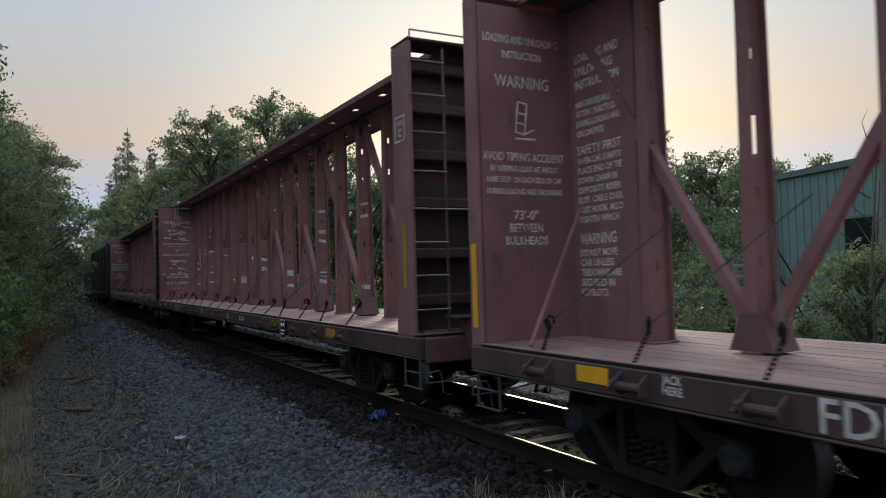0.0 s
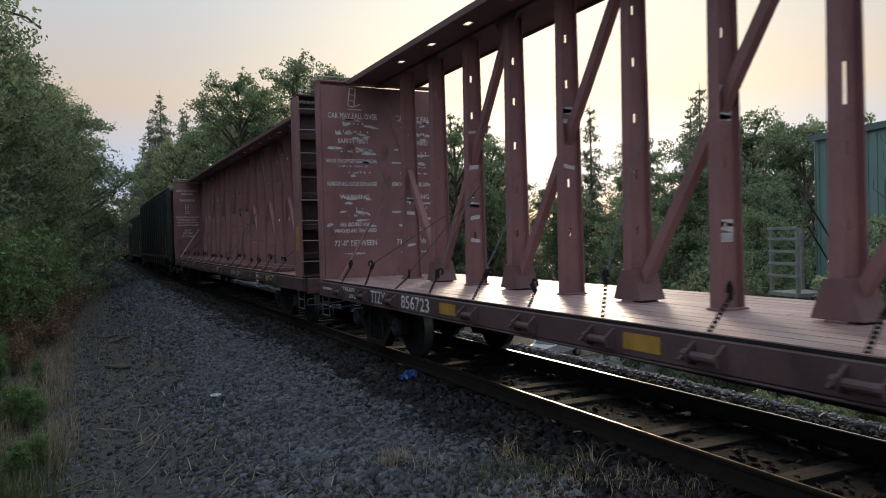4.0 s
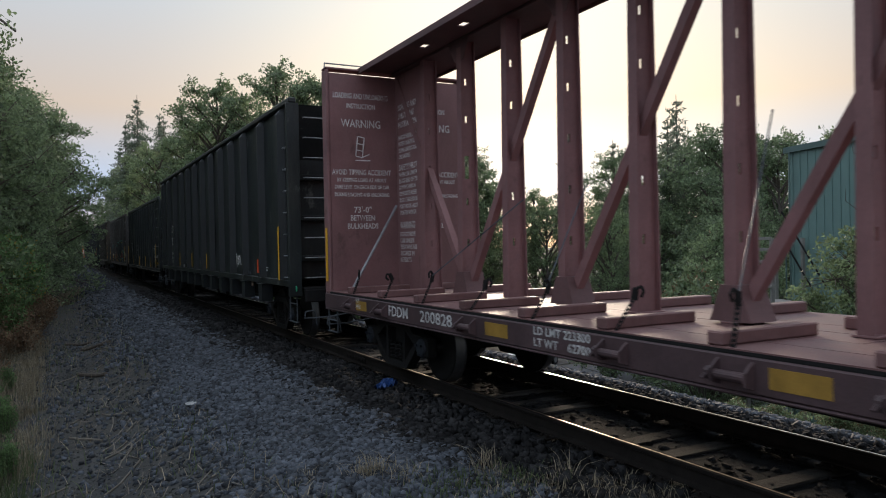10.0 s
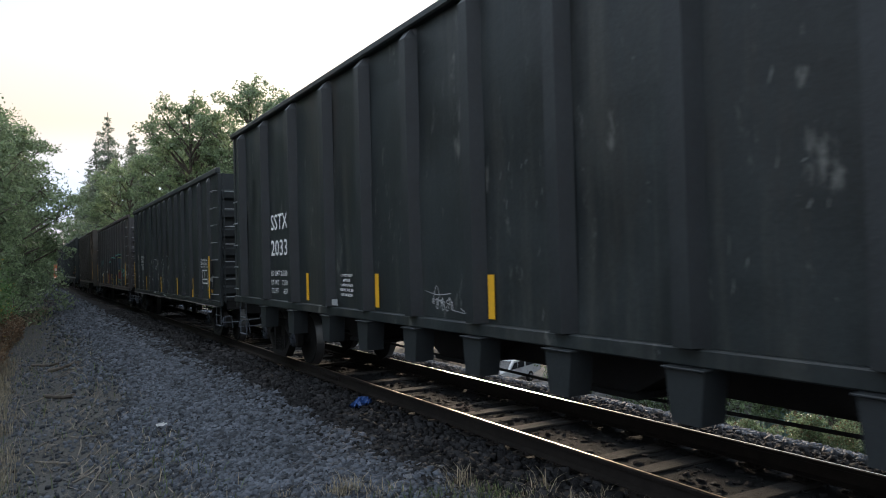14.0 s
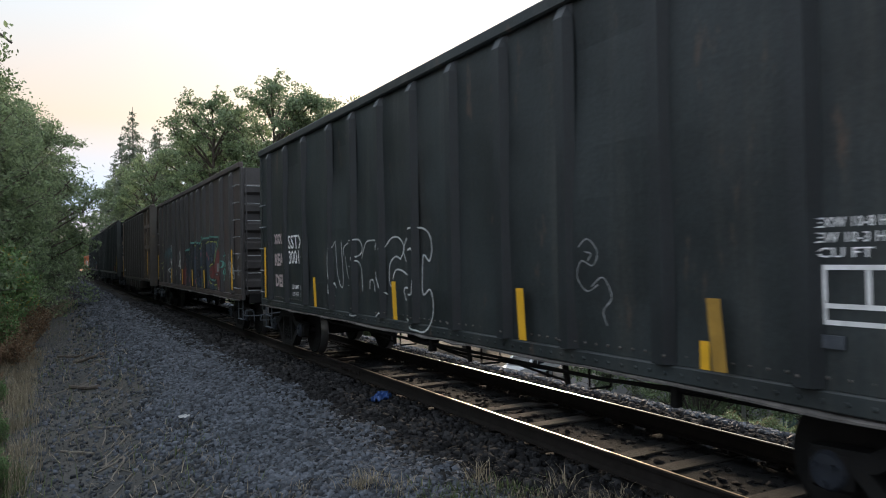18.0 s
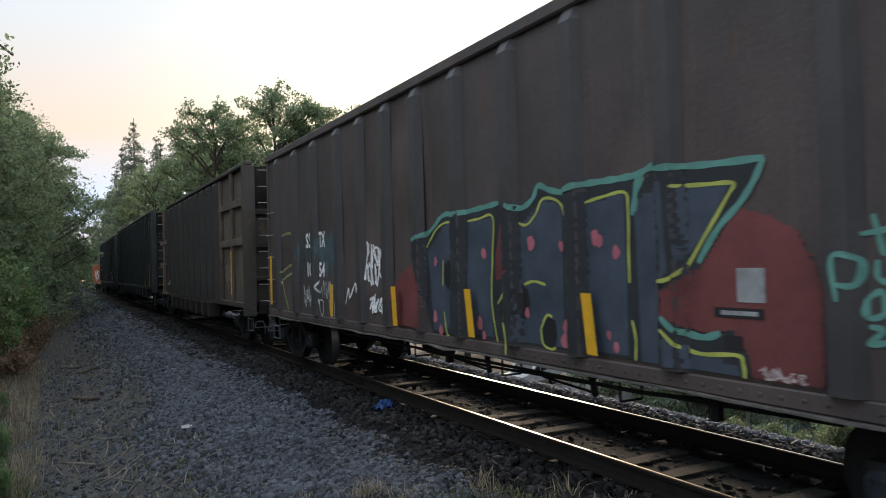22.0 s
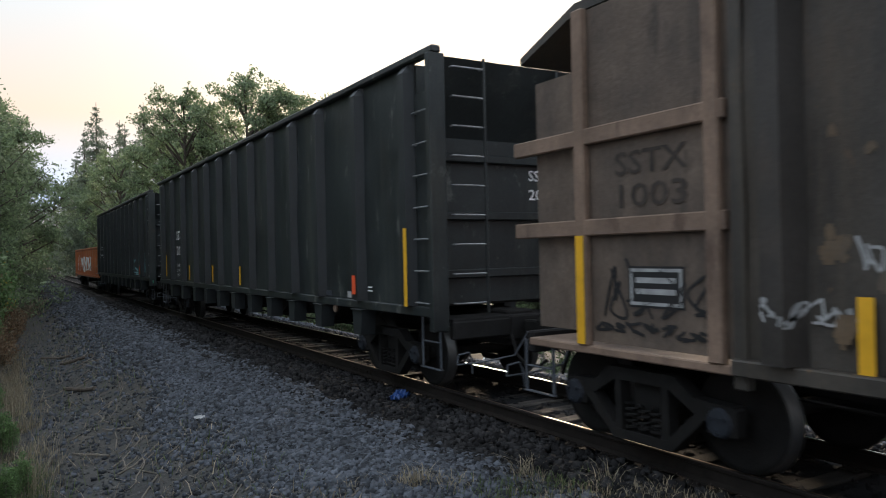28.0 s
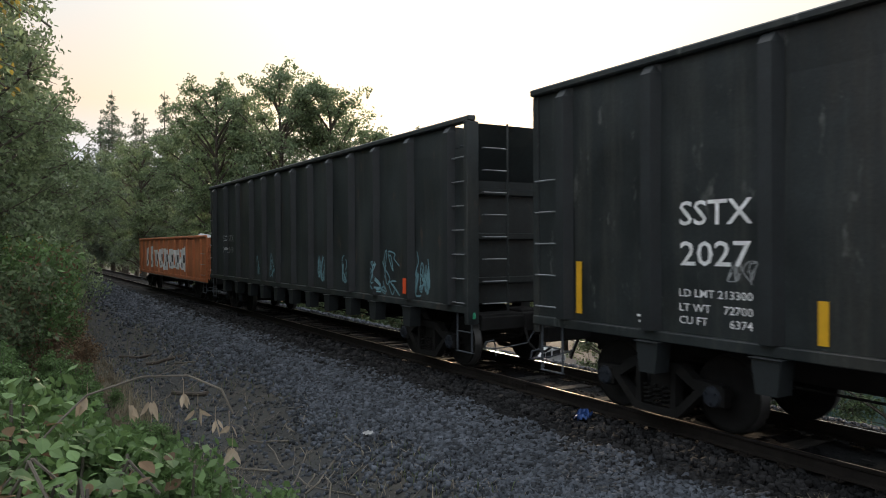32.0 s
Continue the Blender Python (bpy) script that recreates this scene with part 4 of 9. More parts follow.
def frame_mesh():
    """A cast side frame, with its two window openings."""
    mb = MB()
    w0, w1 = -0.075, 0.075
    top = [(-1.02, 0.60), (-0.62, 0.62), (-0.40, 0.78), (0.40, 0.78), (0.62, 0.62), (1.02, 0.60), (1.02, 0.48), (0.60, 0.50), (0.33, 0.66), (-0.33, 0.66), (-0.60, 0.50), (-1.02, 0.48)]
    mb.prism(top, "x", w0, w1)
    low = [(-0.78, 0.50), (-0.36, 0.10), (0.36, 0.10), (0.78, 0.50), (0.66, 0.52), (0.30, 0.19), (-0.30, 0.19), (-0.66, 0.52)]
    mb.prism(low, "x", w0 + 0.004, w1 - 0.004)
    for s in (-1, 1):
        mb.prism([(s * 0.24, 0.18), (s * 0.33, 0.18), (s * 0.33, 0.68), (s * 0.26, 0.68)], "x", w0 + 0.008, w1 - 0.008)
        mb.cbox(w0 - 0.01, w1 + 0.01, s * 0.89 - 0.15, s * 0.89 + 0.15, 0.33, 0.60, 0.03)
    return mb.mesh("side_frame", M["truck"])


def cap_mesh():
    mb = MB().lathe([(0.10, 0.125), (-0.02, 0.13), (-0.05, 0.11), (-0.06, 0.05)], "x", 16)
    for i in range(3):
        a = 2 * math.pi * i / 3 + 0.5
        mb.tube((-0.05, 0.075 * math.cos(a), 0.075 * math.sin(a)), (-0.085, 0.075 * math.cos(a), 0.075 * math.sin(a)), 0.018, 6)
    return mb.mesh("bearing_cap", M["cap"])


M["cap"] = material("greasy_bearing_cap", (0.022, 0.026, 0.034), 0.6, 0.0, 0.3, 8.0, 0.15, 60, spec=0.25)
M["bare_dark"] = material("greasy_blue_grey_steel", (0.075, 0.085, 0.10), 0.5, 0.3, 0.3, 8.0, 0.15, 60)
MESH = dict(wheelset=wheelset_mesh(), spring=spring_mesh(), frame=frame_mesh(), cap=cap_mesh(),
            bolster=MB().cbox(-0.98, 0.98, -0.20, 0.20, 0.36, 0.68, 0.04).lathe([(0.68, 0.28), (0.74, 0.28)], "z", 20).mesh("truck", M["truck"]),
            beam=MB().cbox(-0.75, 0.75, -0.05, 0.05, 0.30, 0.42, 0.02).mesh("brake_beam", M["truck"]))


def add_truck(car, y, axle=0.89):
    truck = part("truck", MESH["bolster"], None, car, "grimy cast steel freight bogie", at=pose(0, y, 0))
    for s in (-1, 1):
        part("side_frame", MESH["frame"], None, truck, at=pose(s * 1.0, 0, 0))
        part("spring_nest", MESH["spring"], None, truck, "coil springs", at=pose(s * 1.0, 0, 0))
        part("brake_beam", MESH["beam"], None, truck, at=pose(0, s * 0.36, 0))
        for k in (-1, 1):
            part("bearing_cap", MESH["cap"], None, truck, at=pose(s * 1.06, k * axle, WHEEL_R, 0, 0, 0 if s < 0 else 180))
    for k in (-1, 1):
        ws = part("wheelset", MESH["wheelset"], None, truck, "worn steel wheels on one axle", at=pose(0, k * axle, WHEEL_R))
        WHEELSETS.append((ws, k * axle))
    return truck


def coupler(car, y, out):
    """Knuckle coupler and hoses at an end; out is -1 at the front, 1 at the rear."""
    mb = MB().cbox(-0.09, 0.09, min(y - out * 0.5, y + out * 0.30), max(y - out * 0.5, y + out * 0.30), 0.80, 0.98, 0.02)
    mb.cbox(-0.17, 0.13, min(y + out * 0.26, y + out * 0.48), max(y + out * 0.26, y + out * 0.48), 0.74, 1.04, 0.04)
    part("coupler", mb, M["truck"], car)
    hose = MB().pipe([(-0.35, y, 0.80), (-0.36, y + out * 0.12, 0.55), (-0.30, y + out * 0.25, 0.42), (-0.2, y + out * 0.38, 0.42), (-0.12, y + out * 0.45, 0.5)], 0.022, 7)
    part("air_hose", hose, M["under"], car)
    lever = MB().pipe([(-1.02, y + out * 0.06, 0.36), (-1.04, y + out * 0.07, 0.56), (-1.08, y + out * 0.08, 0.64), (-1.24, y + out * 0.08, 0.62), (-1.26, y + out * 0.08, 0.50), (-0.9, y + out * 0.09, 0.50), (-0.4, y + out * 0.12, 0.55), (-0.2, y + out * 0.16, 0.85)], 0.012, 6)
    part("uncoupling_lever", lever, M["bare_dark"], car)


def stirrup(car, y, hw, material_=None, w=0.38, low=0.42, top=0.95):
    for s in (-1, 1):
        mb = MB()
        x = s * (hw - 0.03)
        for a in (y - w / 2, y + w / 2):
            mb.cbox(x - 0.008, x + 0.008, a - 0.022, a + 0.022, low, top, 0.004)
        mb.cbox(x - 0.03, x + 0.03, y - w / 2 - 0.022, y + w / 2 + 0.022, low - 0.014, low + 0.0, 0.004)
        mb.cbox(x - 0.03, x + 0.03, y - w / 2 + 0.023, y + w / 2 - 0.023, (low + top) / 2 - 0.012, (low + top) / 2, 0.004)
        part("stirrup_step", mb, material_ or M["bare_dark"], car)


def rung_mesh(length, axis):
    if axis == "y":
        pts = [(0, -length / 2, 0), (-0.065, -length / 2, 0), (-0.065, length / 2, 0), (0, length / 2, 0)]
    else:
        pts = [(-length / 2, 0, 0), (-length / 2, -0.065, 0), (length / 2, -0.065, 0), (length / 2, 0, 0)]
    return MB().pipe(pts, 0.011, 6).mesh("grab_iron", M["bare"])


MESH["rung_side"], MESH["rung_end"], MESH["rung_wide"] = rung_mesh(0.46, "y"), rung_mesh(0.46, "x"), rung_mesh(1.5, "x")


def side_ladder(car, y, hw, z0, z1, step=0.40, both=True):
    z = z0
    while z < z1:
        part("grab_iron", MESH["rung_side"], None, car, at=pose(-hw, y, z))
        if both:
            part("grab_iron", MESH["rung_side"], None, car, at=pose(hw, y, z, 0, 0, 180))
        z += step


def end_ladder(car, x, y, z0, z1, step=0.40):
    z = z0
    while z < z1:
        part("grab_iron", MESH["rung_end"], None, car, at=pose(x, y, z))
        z += step


def brake_wheel(car, x, y, z):
    mb = MB()
    n = 24
    for i in range(n):
        a, b = 2 * math.pi * i / n, 2 * math.pi * (i + 1) / n
        mb.tube((x + 0.28 * math.cos(a), y, z + 0.28 * math.sin(a)), (x + 0.28 * math.cos(b), y, z + 0.28 * math.sin(b)), 0.014, 6)
    for i in range(5):
        a = 2 * math.pi * i / 5
        mb.tube((x, y + 0.05, z), (x + 0.28 * math.cos(a), y, z + 0.28 * math.sin(a)), 0.012, 5)
    mb.tube((x, y, z), (x, y + 0.14, z), 0.03, 8)
    mb.cbox(x - 0.14, x + 0.14, y + 0.11, y + 0.19, z - 0.2, z + 0.16, 0.02)
    part("brake_wheel", mb, M["under"], car)


def underbody(car, length, z, width=0.5):
    part("centre_sill", MB().cbox(-0.23, 0.23, 0.15, length - 0.15, 0.62, z, 0.02), M["under"], car)
    mb = MB().tube((0.55, length * 0.45, 0.66), (0.55, length * 0.45 + 0.9, 0.66), 0.17, 14)
    part("air_reservoir", mb, M["under"], car)
    part("brake_cylinder", MB().tube((-0.55, length * 0.56, 0.70), (-0.55, length * 0.56 + 0.55, 0.70), 0.14, 12), M["under"], car)
    rod = MB().pipe([(-0.42, 2.8, 0.62), (-0.45, length * 0.5, 0.52), (-0.42, length - 2.8, 0.62)], 0.018, 6).pipe([(0.5, 1.2, 0.72), (0.5, length - 1.2, 0.72)], 0.022, 6)
    part("brake_rod", rod, M["under"], car)


def begin_car(name, label, y0, category="railway car"):
    car = thing(name, label, category, group="cars of the train", at=pose(CAR, y0, 0))
    CARS.append((car, y0))
    return car


def on_side(hw, proud=0.004):
    """Places writing on the camera's side: u runs towards the front of the car (to the right as one reads it)."""
    return lambda y, z: (lambda u, v: (-hw - proud, y - u, z + v))


def bars(mb, at, rows, height, widths):
    """Plain bars for writing that cannot be read."""
    for k, w in enumerate(widths):
        z = -k * rows
        mb.add([at(-w / 2, z), at(w / 2, z), at(w / 2, z + height), at(-w / 2, z + height)], [(0, 1, 2, 3)])


def ribbon(mb, points, width, where):
    """A painted stroke, one strip: where turns (u, v) into a point on the surface."""
    line = []
    for (a, b), (c, d) in zip(points, points[1:]):
        n = max(1, int(math.hypot(c - a, d - b) / 0.05))
        line += [(a + (c - a) * i / n, b + (d - b) * i / n) for i in range(n)]
    line.append(points[-1])
    verts = []
    for i, (u, v) in enumerate(line):
        (a, b), (c, d) = line[max(0, i - 1)], line[min(len(line) - 1, i + 1)]
        length = math.hypot(c - a, d - b) or 1.0
        w = width * (0.55 if i in (0, len(line) - 1) else 0.5 + 0.07 * math.sin(5.1 * i)) * (0.6 if i in (0, len(line) - 1) else 1.0)
        px, pz = -(d - b) / length * w, (c - a) / length * w
        verts += [where(u + px, v + pz), where(u - px, v - pz)]
    mb.add(verts, [(2 * i, 2 * i + 2, 2 * i + 3, 2 * i + 1) for i in range(len(line) - 1)])


def curve_through(points, n=6):
    """A smooth line through points."""
    p = [points[0]] + list(points) + [points[-1]]
    out = []
    for i in range(1, len(p) - 2):
        for k in range(n):
            t = k / n
            out.append(tuple(0.5 * (2 * p[i][j] + (p[i + 1][j] - p[i - 1][j]) * t + (2 * p[i - 1][j] - 5 * p[i][j] + 4 * p[i + 1][j] - p[i + 2][j]) * t * t +
                                    (3 * p[i][j] - p[i - 1][j] - 3 * p[i + 1][j] + p[i + 2][j]) * t ** 3) for j in (0, 1)))
    out.append(points[-1])
    return out


# ---- centre-beam flat cars
CB_IN, CB_DEEP, CB_BACK, CB_HW = 22.40, 0.64, 0.22, 1.30     # between the bulkheads, depth of the front and the rear bulkhead, half the width
CB_LEN = CB_IN + CB_DEEP + CB_BACK
DECK, CB_TOP = 1.09, 4.76


def column_mesh(slot=False):
    """A tapered column: a web across the car with keyhole slots, and a flange on each edge."""
    z0, z1, w0, w1, t = DECK, 4.79, 0.14, 0.10, 0.012
    half = lambda z: w0 + (w1 - w0) * (z - z0) / (z1 - z0)
    mb = MB()
    holes = [(z, 0.04, 0.10) for z in (1.85, 2.45, 3.05, 3.65, 4.2)]
    if slot:
        holes[2] = (2.95, 0.075, 0.34)
    cuts = sorted([z0, z1] + [h[0] - h[2] / 2 for h in holes] + [h[0] + h[2] / 2 for h in holes])
    for a, b in zip(cuts, cuts[1:]):
        hole = [h for h in holes if h[0] - h[2] / 2 <= (a + b) / 2 <= h[0] + h[2] / 2]
        if hole:
            e = hole[0][1] / 2
            off = -0.015
            mb.prism([(-half(a), a), (off - e, a), (off - e, b), (-half(b), b)], "y", -t, t)
            mb.prism([(off + e, a), (half(a), a), (half(b), b), (off + e, b)], "y", -t, t)
        else:
            mb.prism([(-half(a), a), (half(a), a), (half(b), b), (-half(b), b)], "y", -t, t)
    for s in (-1, 1):
        mb.prism([(s * half(z0), z0), (s * (half(z0) + 0.014), z0), (s * (half(z1) + 0.014), z1), (s * half(z1), z1)], "y", -0.065, 0.065)
    mb.cbox(-0.17, 0.17, -0.10, 0.10, DECK, DECK + 0.02, 0.005)
    return mb.mesh("column", M["red"])


MESH["column"], MESH["column_slot"] = column_mesh(), column_mesh(True)


def bulkhead(car, face, back, car_label):
    """A bulkhead from its face towards the load to its outer end."""
    out = 1 if back > face else -1
    # the front bulkhead's sheet, middle post, beams and cap are a darker red-brown
    outer = M["bulkhead_dark"] if out < 0 else M["red"]
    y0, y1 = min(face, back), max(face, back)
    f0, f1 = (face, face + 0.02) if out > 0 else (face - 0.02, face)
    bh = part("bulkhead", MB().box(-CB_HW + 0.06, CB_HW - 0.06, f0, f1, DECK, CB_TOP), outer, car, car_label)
    for s in (-1, 1):
        x0, x1 = (s * CB_HW, s * (CB_HW - 0.06)) if s < 0 else (s * (CB_HW - 0.06), s * CB_HW)
        part("corner_post", MB().cbox(min(x0, x1), max(x0, x1), y0, y1, 0.86, CB_TOP + 0.06, 0.015), M["red"], bh)
    mid = 0.02
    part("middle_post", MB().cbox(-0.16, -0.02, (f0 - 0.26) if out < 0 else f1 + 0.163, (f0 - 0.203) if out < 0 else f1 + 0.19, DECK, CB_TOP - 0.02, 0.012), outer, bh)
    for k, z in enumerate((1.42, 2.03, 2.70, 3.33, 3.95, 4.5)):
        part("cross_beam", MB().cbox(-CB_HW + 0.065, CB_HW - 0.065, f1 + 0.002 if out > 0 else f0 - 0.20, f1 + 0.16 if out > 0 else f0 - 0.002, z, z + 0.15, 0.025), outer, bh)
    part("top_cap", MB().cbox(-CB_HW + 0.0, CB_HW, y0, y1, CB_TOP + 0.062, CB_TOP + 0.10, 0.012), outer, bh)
    rail = MB().pipe([(-CB_HW + 0.05, back - out * 0.03, CB_TOP + 0.10), (-CB_HW + 0.05, back - out * 0.03, CB_TOP + 0.20), (-0.3, back - out * 0.03, CB_TOP + 0.20), (-0.3, back - out * 0.03, CB_TOP + 0.10)], 0.012, 6)
    part("roof_grab", rail, M["bare"], bh)
    part("ladder_stile", MB().cbox(-CB_HW + 0.50, -CB_HW + 0.54, back - out * 0.03 - 0.012, back - out * 0.03 + 0.012, 0.95, CB_TOP, 0.006), M["red_dark"], bh)
    for z in (0.96, 1.39, 1.82, 2.24, 2.66, 3.14, 3.64, 4.12, 4.55):
        part("grab_iron", MESH["rung_end"], None, bh, at=pose(-CB_HW + 0.27, back - out * 0.02, z, 0, 0, 0 if out < 0 else 180))
    if out < 0:
        part("hand_rail", MB().pipe([(-CB_HW + 0.02, back - 0.06, 2.66), (CB_HW - 0.35, back - 0.06, 2.66), (CB_HW - 0.35, back - 0.06, 1.32)], 0.014, 6), M["bare"], bh)
        part("brake_step", MB().cbox(-0.82, 0.85, back - 0.26, back + 0.10, 1.26, 1.30, 0.01), M["bare_dark"], bh, "steel brakeman's step")
        for x in (-0.62, 0.58):
            part("step_bracket", MB().cbox(x, x + 0.04, back - 0.2, back + 0.06, 0.9, 1.258, 0.008), M["red_dark"], bh)
        part("chain_housing", MB().cbox(-0.40, -0.12, back - 0.02, back + 0.14, 1.31, 2.2, 0.03), M["under"], bh)
        text = MB()
        place = lambda cx, z: (lambda u, v: (cx + u, f0 - 0.004, z + v))
        bars(text, place(0.30, 3.80), 0.085, 0.03, (0.36, 0.36, 0.38))
        bars(text, place(0.40, 3.13), 0.085, 0.03, (0.62, 0.62))
        tagged(part("small_stencil", text, M["grey_paint"], bh, "faded white stencil lines"), kind="stuff")
        part("defect_card", MB().box(0.42, 0.52, f0 - 0.23, f0 - 0.205, 1.78, 1.98), M["grey_paint"], bh, "pale card on the end")
    return bh


def centre_beam(y0, label, risers, seed, words=(), partition=True):
    rng = random.Random(seed)
    car = begin_car("centre_beam_flat_car", label, y0)
    fi, ri = CB_DEEP, CB_DEEP + CB_IN
    deck = part("deck", MB().box(-CB_HW, CB_HW, 0.06, CB_LEN - 0.06, DECK - 0.04, DECK - 0.012), M["under"], car, "worn reddish deck")
    boards = 12 if not risers else 6
    wide = 2 * CB_HW / boards
    for k in range(boards):
        a = -CB_HW + k * wide
        cut = rng.uniform(8, 15)
        for y0_, y1_ in ((0.06, cut - 0.005), (cut + 0.005, CB_LEN - 0.06)):
            part("deck_plank", MB().box(a + 0.006, a + wide - 0.006, y0_, y1_, DECK - 0.0118, DECK + rng.uniform(-0.004, 0.0)), M["deck"] if not risers else M["red_deck"], deck)
    for s in (-1, 1):
        x0, x1 = (-CB_HW - 0.012, -CB_HW + 0.07) if s < 0 else (CB_HW - 0.07, CB_HW + 0.012)
        sill = MB().cbox(x0, x1, 0.0, CB_LEN, 0.80, DECK - 0.042, 0.012)
        sill.cbox(x0 if s < 0 else x0 - 0.08, x1 + 0.08 if s < 0 else x1, 0.0, CB_LEN, 0.775, 0.798, 0.008)
        sill.prism([(5.2, 0.776), (6.8, 0.56), (CB_LEN - 6.8, 0.56), (CB_LEN - 5.2, 0.776)], "x", s * 0.35 - 0.04, s * 0.35 + 0.04)
        part("side_sill", sill, M["sill"], car)
    for a in (0.005, CB_LEN - 0.12):
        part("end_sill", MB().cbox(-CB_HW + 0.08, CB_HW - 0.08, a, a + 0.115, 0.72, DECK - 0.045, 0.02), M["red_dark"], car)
    front = bulkhead(car, fi, 0.13, "oxide red steel end bulkhead")
    rear = bulkhead(car, ri, CB_LEN, "oxide red steel end bulkhead with white stencilled instructions")
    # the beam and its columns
    # chord plate, lips and gussets take a darker red than the columns
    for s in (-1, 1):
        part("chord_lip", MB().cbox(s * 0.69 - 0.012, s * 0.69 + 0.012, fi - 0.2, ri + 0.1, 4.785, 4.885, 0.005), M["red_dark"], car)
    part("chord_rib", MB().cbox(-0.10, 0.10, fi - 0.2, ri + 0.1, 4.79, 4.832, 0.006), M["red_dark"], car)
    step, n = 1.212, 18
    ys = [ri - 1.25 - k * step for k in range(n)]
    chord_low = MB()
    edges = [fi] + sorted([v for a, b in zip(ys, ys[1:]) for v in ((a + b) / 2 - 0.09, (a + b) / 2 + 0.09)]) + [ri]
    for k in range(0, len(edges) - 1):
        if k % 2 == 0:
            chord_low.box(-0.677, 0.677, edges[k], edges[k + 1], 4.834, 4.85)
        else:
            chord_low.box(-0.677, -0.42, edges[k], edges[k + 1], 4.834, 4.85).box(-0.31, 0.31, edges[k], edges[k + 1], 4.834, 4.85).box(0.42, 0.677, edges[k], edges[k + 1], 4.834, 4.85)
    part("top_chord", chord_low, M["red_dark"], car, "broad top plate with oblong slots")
    for k, y in enumerate(ys):
        part("column", MESH["column_slot"] if k % 6 == 1 else MESH["column"], None, car, at=pose(0, y, 0))
    # diagonals lean up towards the middle of the car; one more at each end leans up to the bulkhead
    runs = [(k, ys[k] - 0.10, ys[k + 2] + 0.08) for k in (1, 3, 5, 7)] + [(17 - k, ys[17 - k] + 0.10, ys[15 - k] - 0.08) for k in (1, 3, 5, 7)] + [(1, ys[1] + 0.10, ri - 0.1), (16, ys[16] - 0.10, fi + 0.1)]
    for k, a, b in runs:
        p, q = Vector((0, a, DECK + 0.22)), Vector((0, b, 4.70))
        d = (q - p).normalized()
        w = Vector((1, 0, 0))
        u, ww = d.cross(w).normalized() * 0.055, w * 0.05
        verts = [tuple(c + su * u + sw * ww) for c in (p, q) for su, sw in ((-1, -1), (1, -1), (1, 1), (-1, 1))]
        part("diagonal_brace", MB().add(verts, [(0, 1, 2, 3), (7, 6, 5, 4), (0, 4, 5, 1), (1, 5, 6, 2), (2, 6, 7, 3), (3, 7, 4, 0)]), M["red"], car)
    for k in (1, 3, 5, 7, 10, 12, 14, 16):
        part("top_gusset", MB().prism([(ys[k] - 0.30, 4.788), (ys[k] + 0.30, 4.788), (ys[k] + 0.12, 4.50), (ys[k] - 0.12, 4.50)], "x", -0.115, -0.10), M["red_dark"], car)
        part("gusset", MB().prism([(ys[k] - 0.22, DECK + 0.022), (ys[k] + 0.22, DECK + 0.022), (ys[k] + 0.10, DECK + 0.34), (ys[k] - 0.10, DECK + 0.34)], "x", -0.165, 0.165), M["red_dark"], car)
    # centre partition near the bulkheads
    for a, b in ((ri - 1.05, ri - 0.005),) if partition else ():
        wing = MB().box(-0.03, 0.03, a, b, DECK + 0.004, 4.78)
        part("partition_panel", wing, M["red"], car)
    # a slack strap left hanging at the rear bulkhead
    part("loose_strap", MB().tube((-CB_HW + 0.1, ri - 0.75, DECK + 0.02), (-0.20, ri - 0.35, DECK + 1.42), 0.022, 6), M["bare"] if risers else M["red"], car)
    # deck fittings
    winch = MB().tube((-0.015, -0.13, -0.02), (-0.015, 0.13, -0.02), 0.036, 12).prism([(-0.055, -0.07), (0.05, -0.10), (0.05, 0.10), (-0.01, 0.06), (-0.055, 0.02)], "y", -0.155, -0.132).prism([(-0.055, -0.07), (0.05, -0.10), (0.05, 0.10), (-0.01, 0.06), (-0.055, 0.02)], "y", 0.132, 0.155).tube((-0.015, 0.155, -0.02), (-0.015, 0.20, -0.02), 0.05, 10).tube((-0.06, 0.178, -0.02), (-0.10, 0.178, -0.05), 0.012, 6)
    winch_me = winch.mesh("winch", M["sill"])
    hook = MB().cbox(-0.03, 0.03, -0.014, 0.014, 0.0, 0.11, 0.008).pipe([(0.0, 0.0, 0.10), (-0.05, 0.0, 0.13), (-0.08, 0.0, 0.09), (-0.06, 0.0, 0.04)], 0.014, 6)
    hook_me = hook.mesh("chain_hook", M["under"])
    for k in range(n - 1):
        y = ys[k] + 0.17
        for s in (-1, 1):
            if s < 0 and any(abs(y - w) < d for w, d in words):
                continue
            part("winch", winch_me, None, car, at=pose(s * (CB_HW + 0.045), y, 0.93, 0, 0, 0 if s < 0 else 180))
        if risers:
            for s in (-1, 1):
                xa, xb = (-CB_HW + 0.01, -0.25) if s < 0 else (0.25, CB_HW - 0.01)
                part("deck_riser", MB().cbox(xa, xb, ys[k] + 0.30, ys[k] + 0.44, DECK + 0.001, DECK + 0.10, 0.012), M["red_deck"], car)
        ch = MB()
        lean = rng.uniform(-0.25, 0.25)
        p, q = Vector((-CB_HW + 0.02, y + 0.05, DECK - 0.03)), Vector((-CB_HW + 0.24 + rng.uniform(-0.08, 0.1), y + 0.16 + lean * 0.5, DECK + rng.uniform(0.16, 0.30)))
        links = 9
        d = (q - p).normalized()
        for i in range(links):
            c0, c1 = p.lerp(q, i / links), p.lerp(q, (i + 1.2) / links)
            u = (d.cross(Vector((0, 0, 1) if i % 2 else (1, 0.3, 0)))).normalized() * 0.014
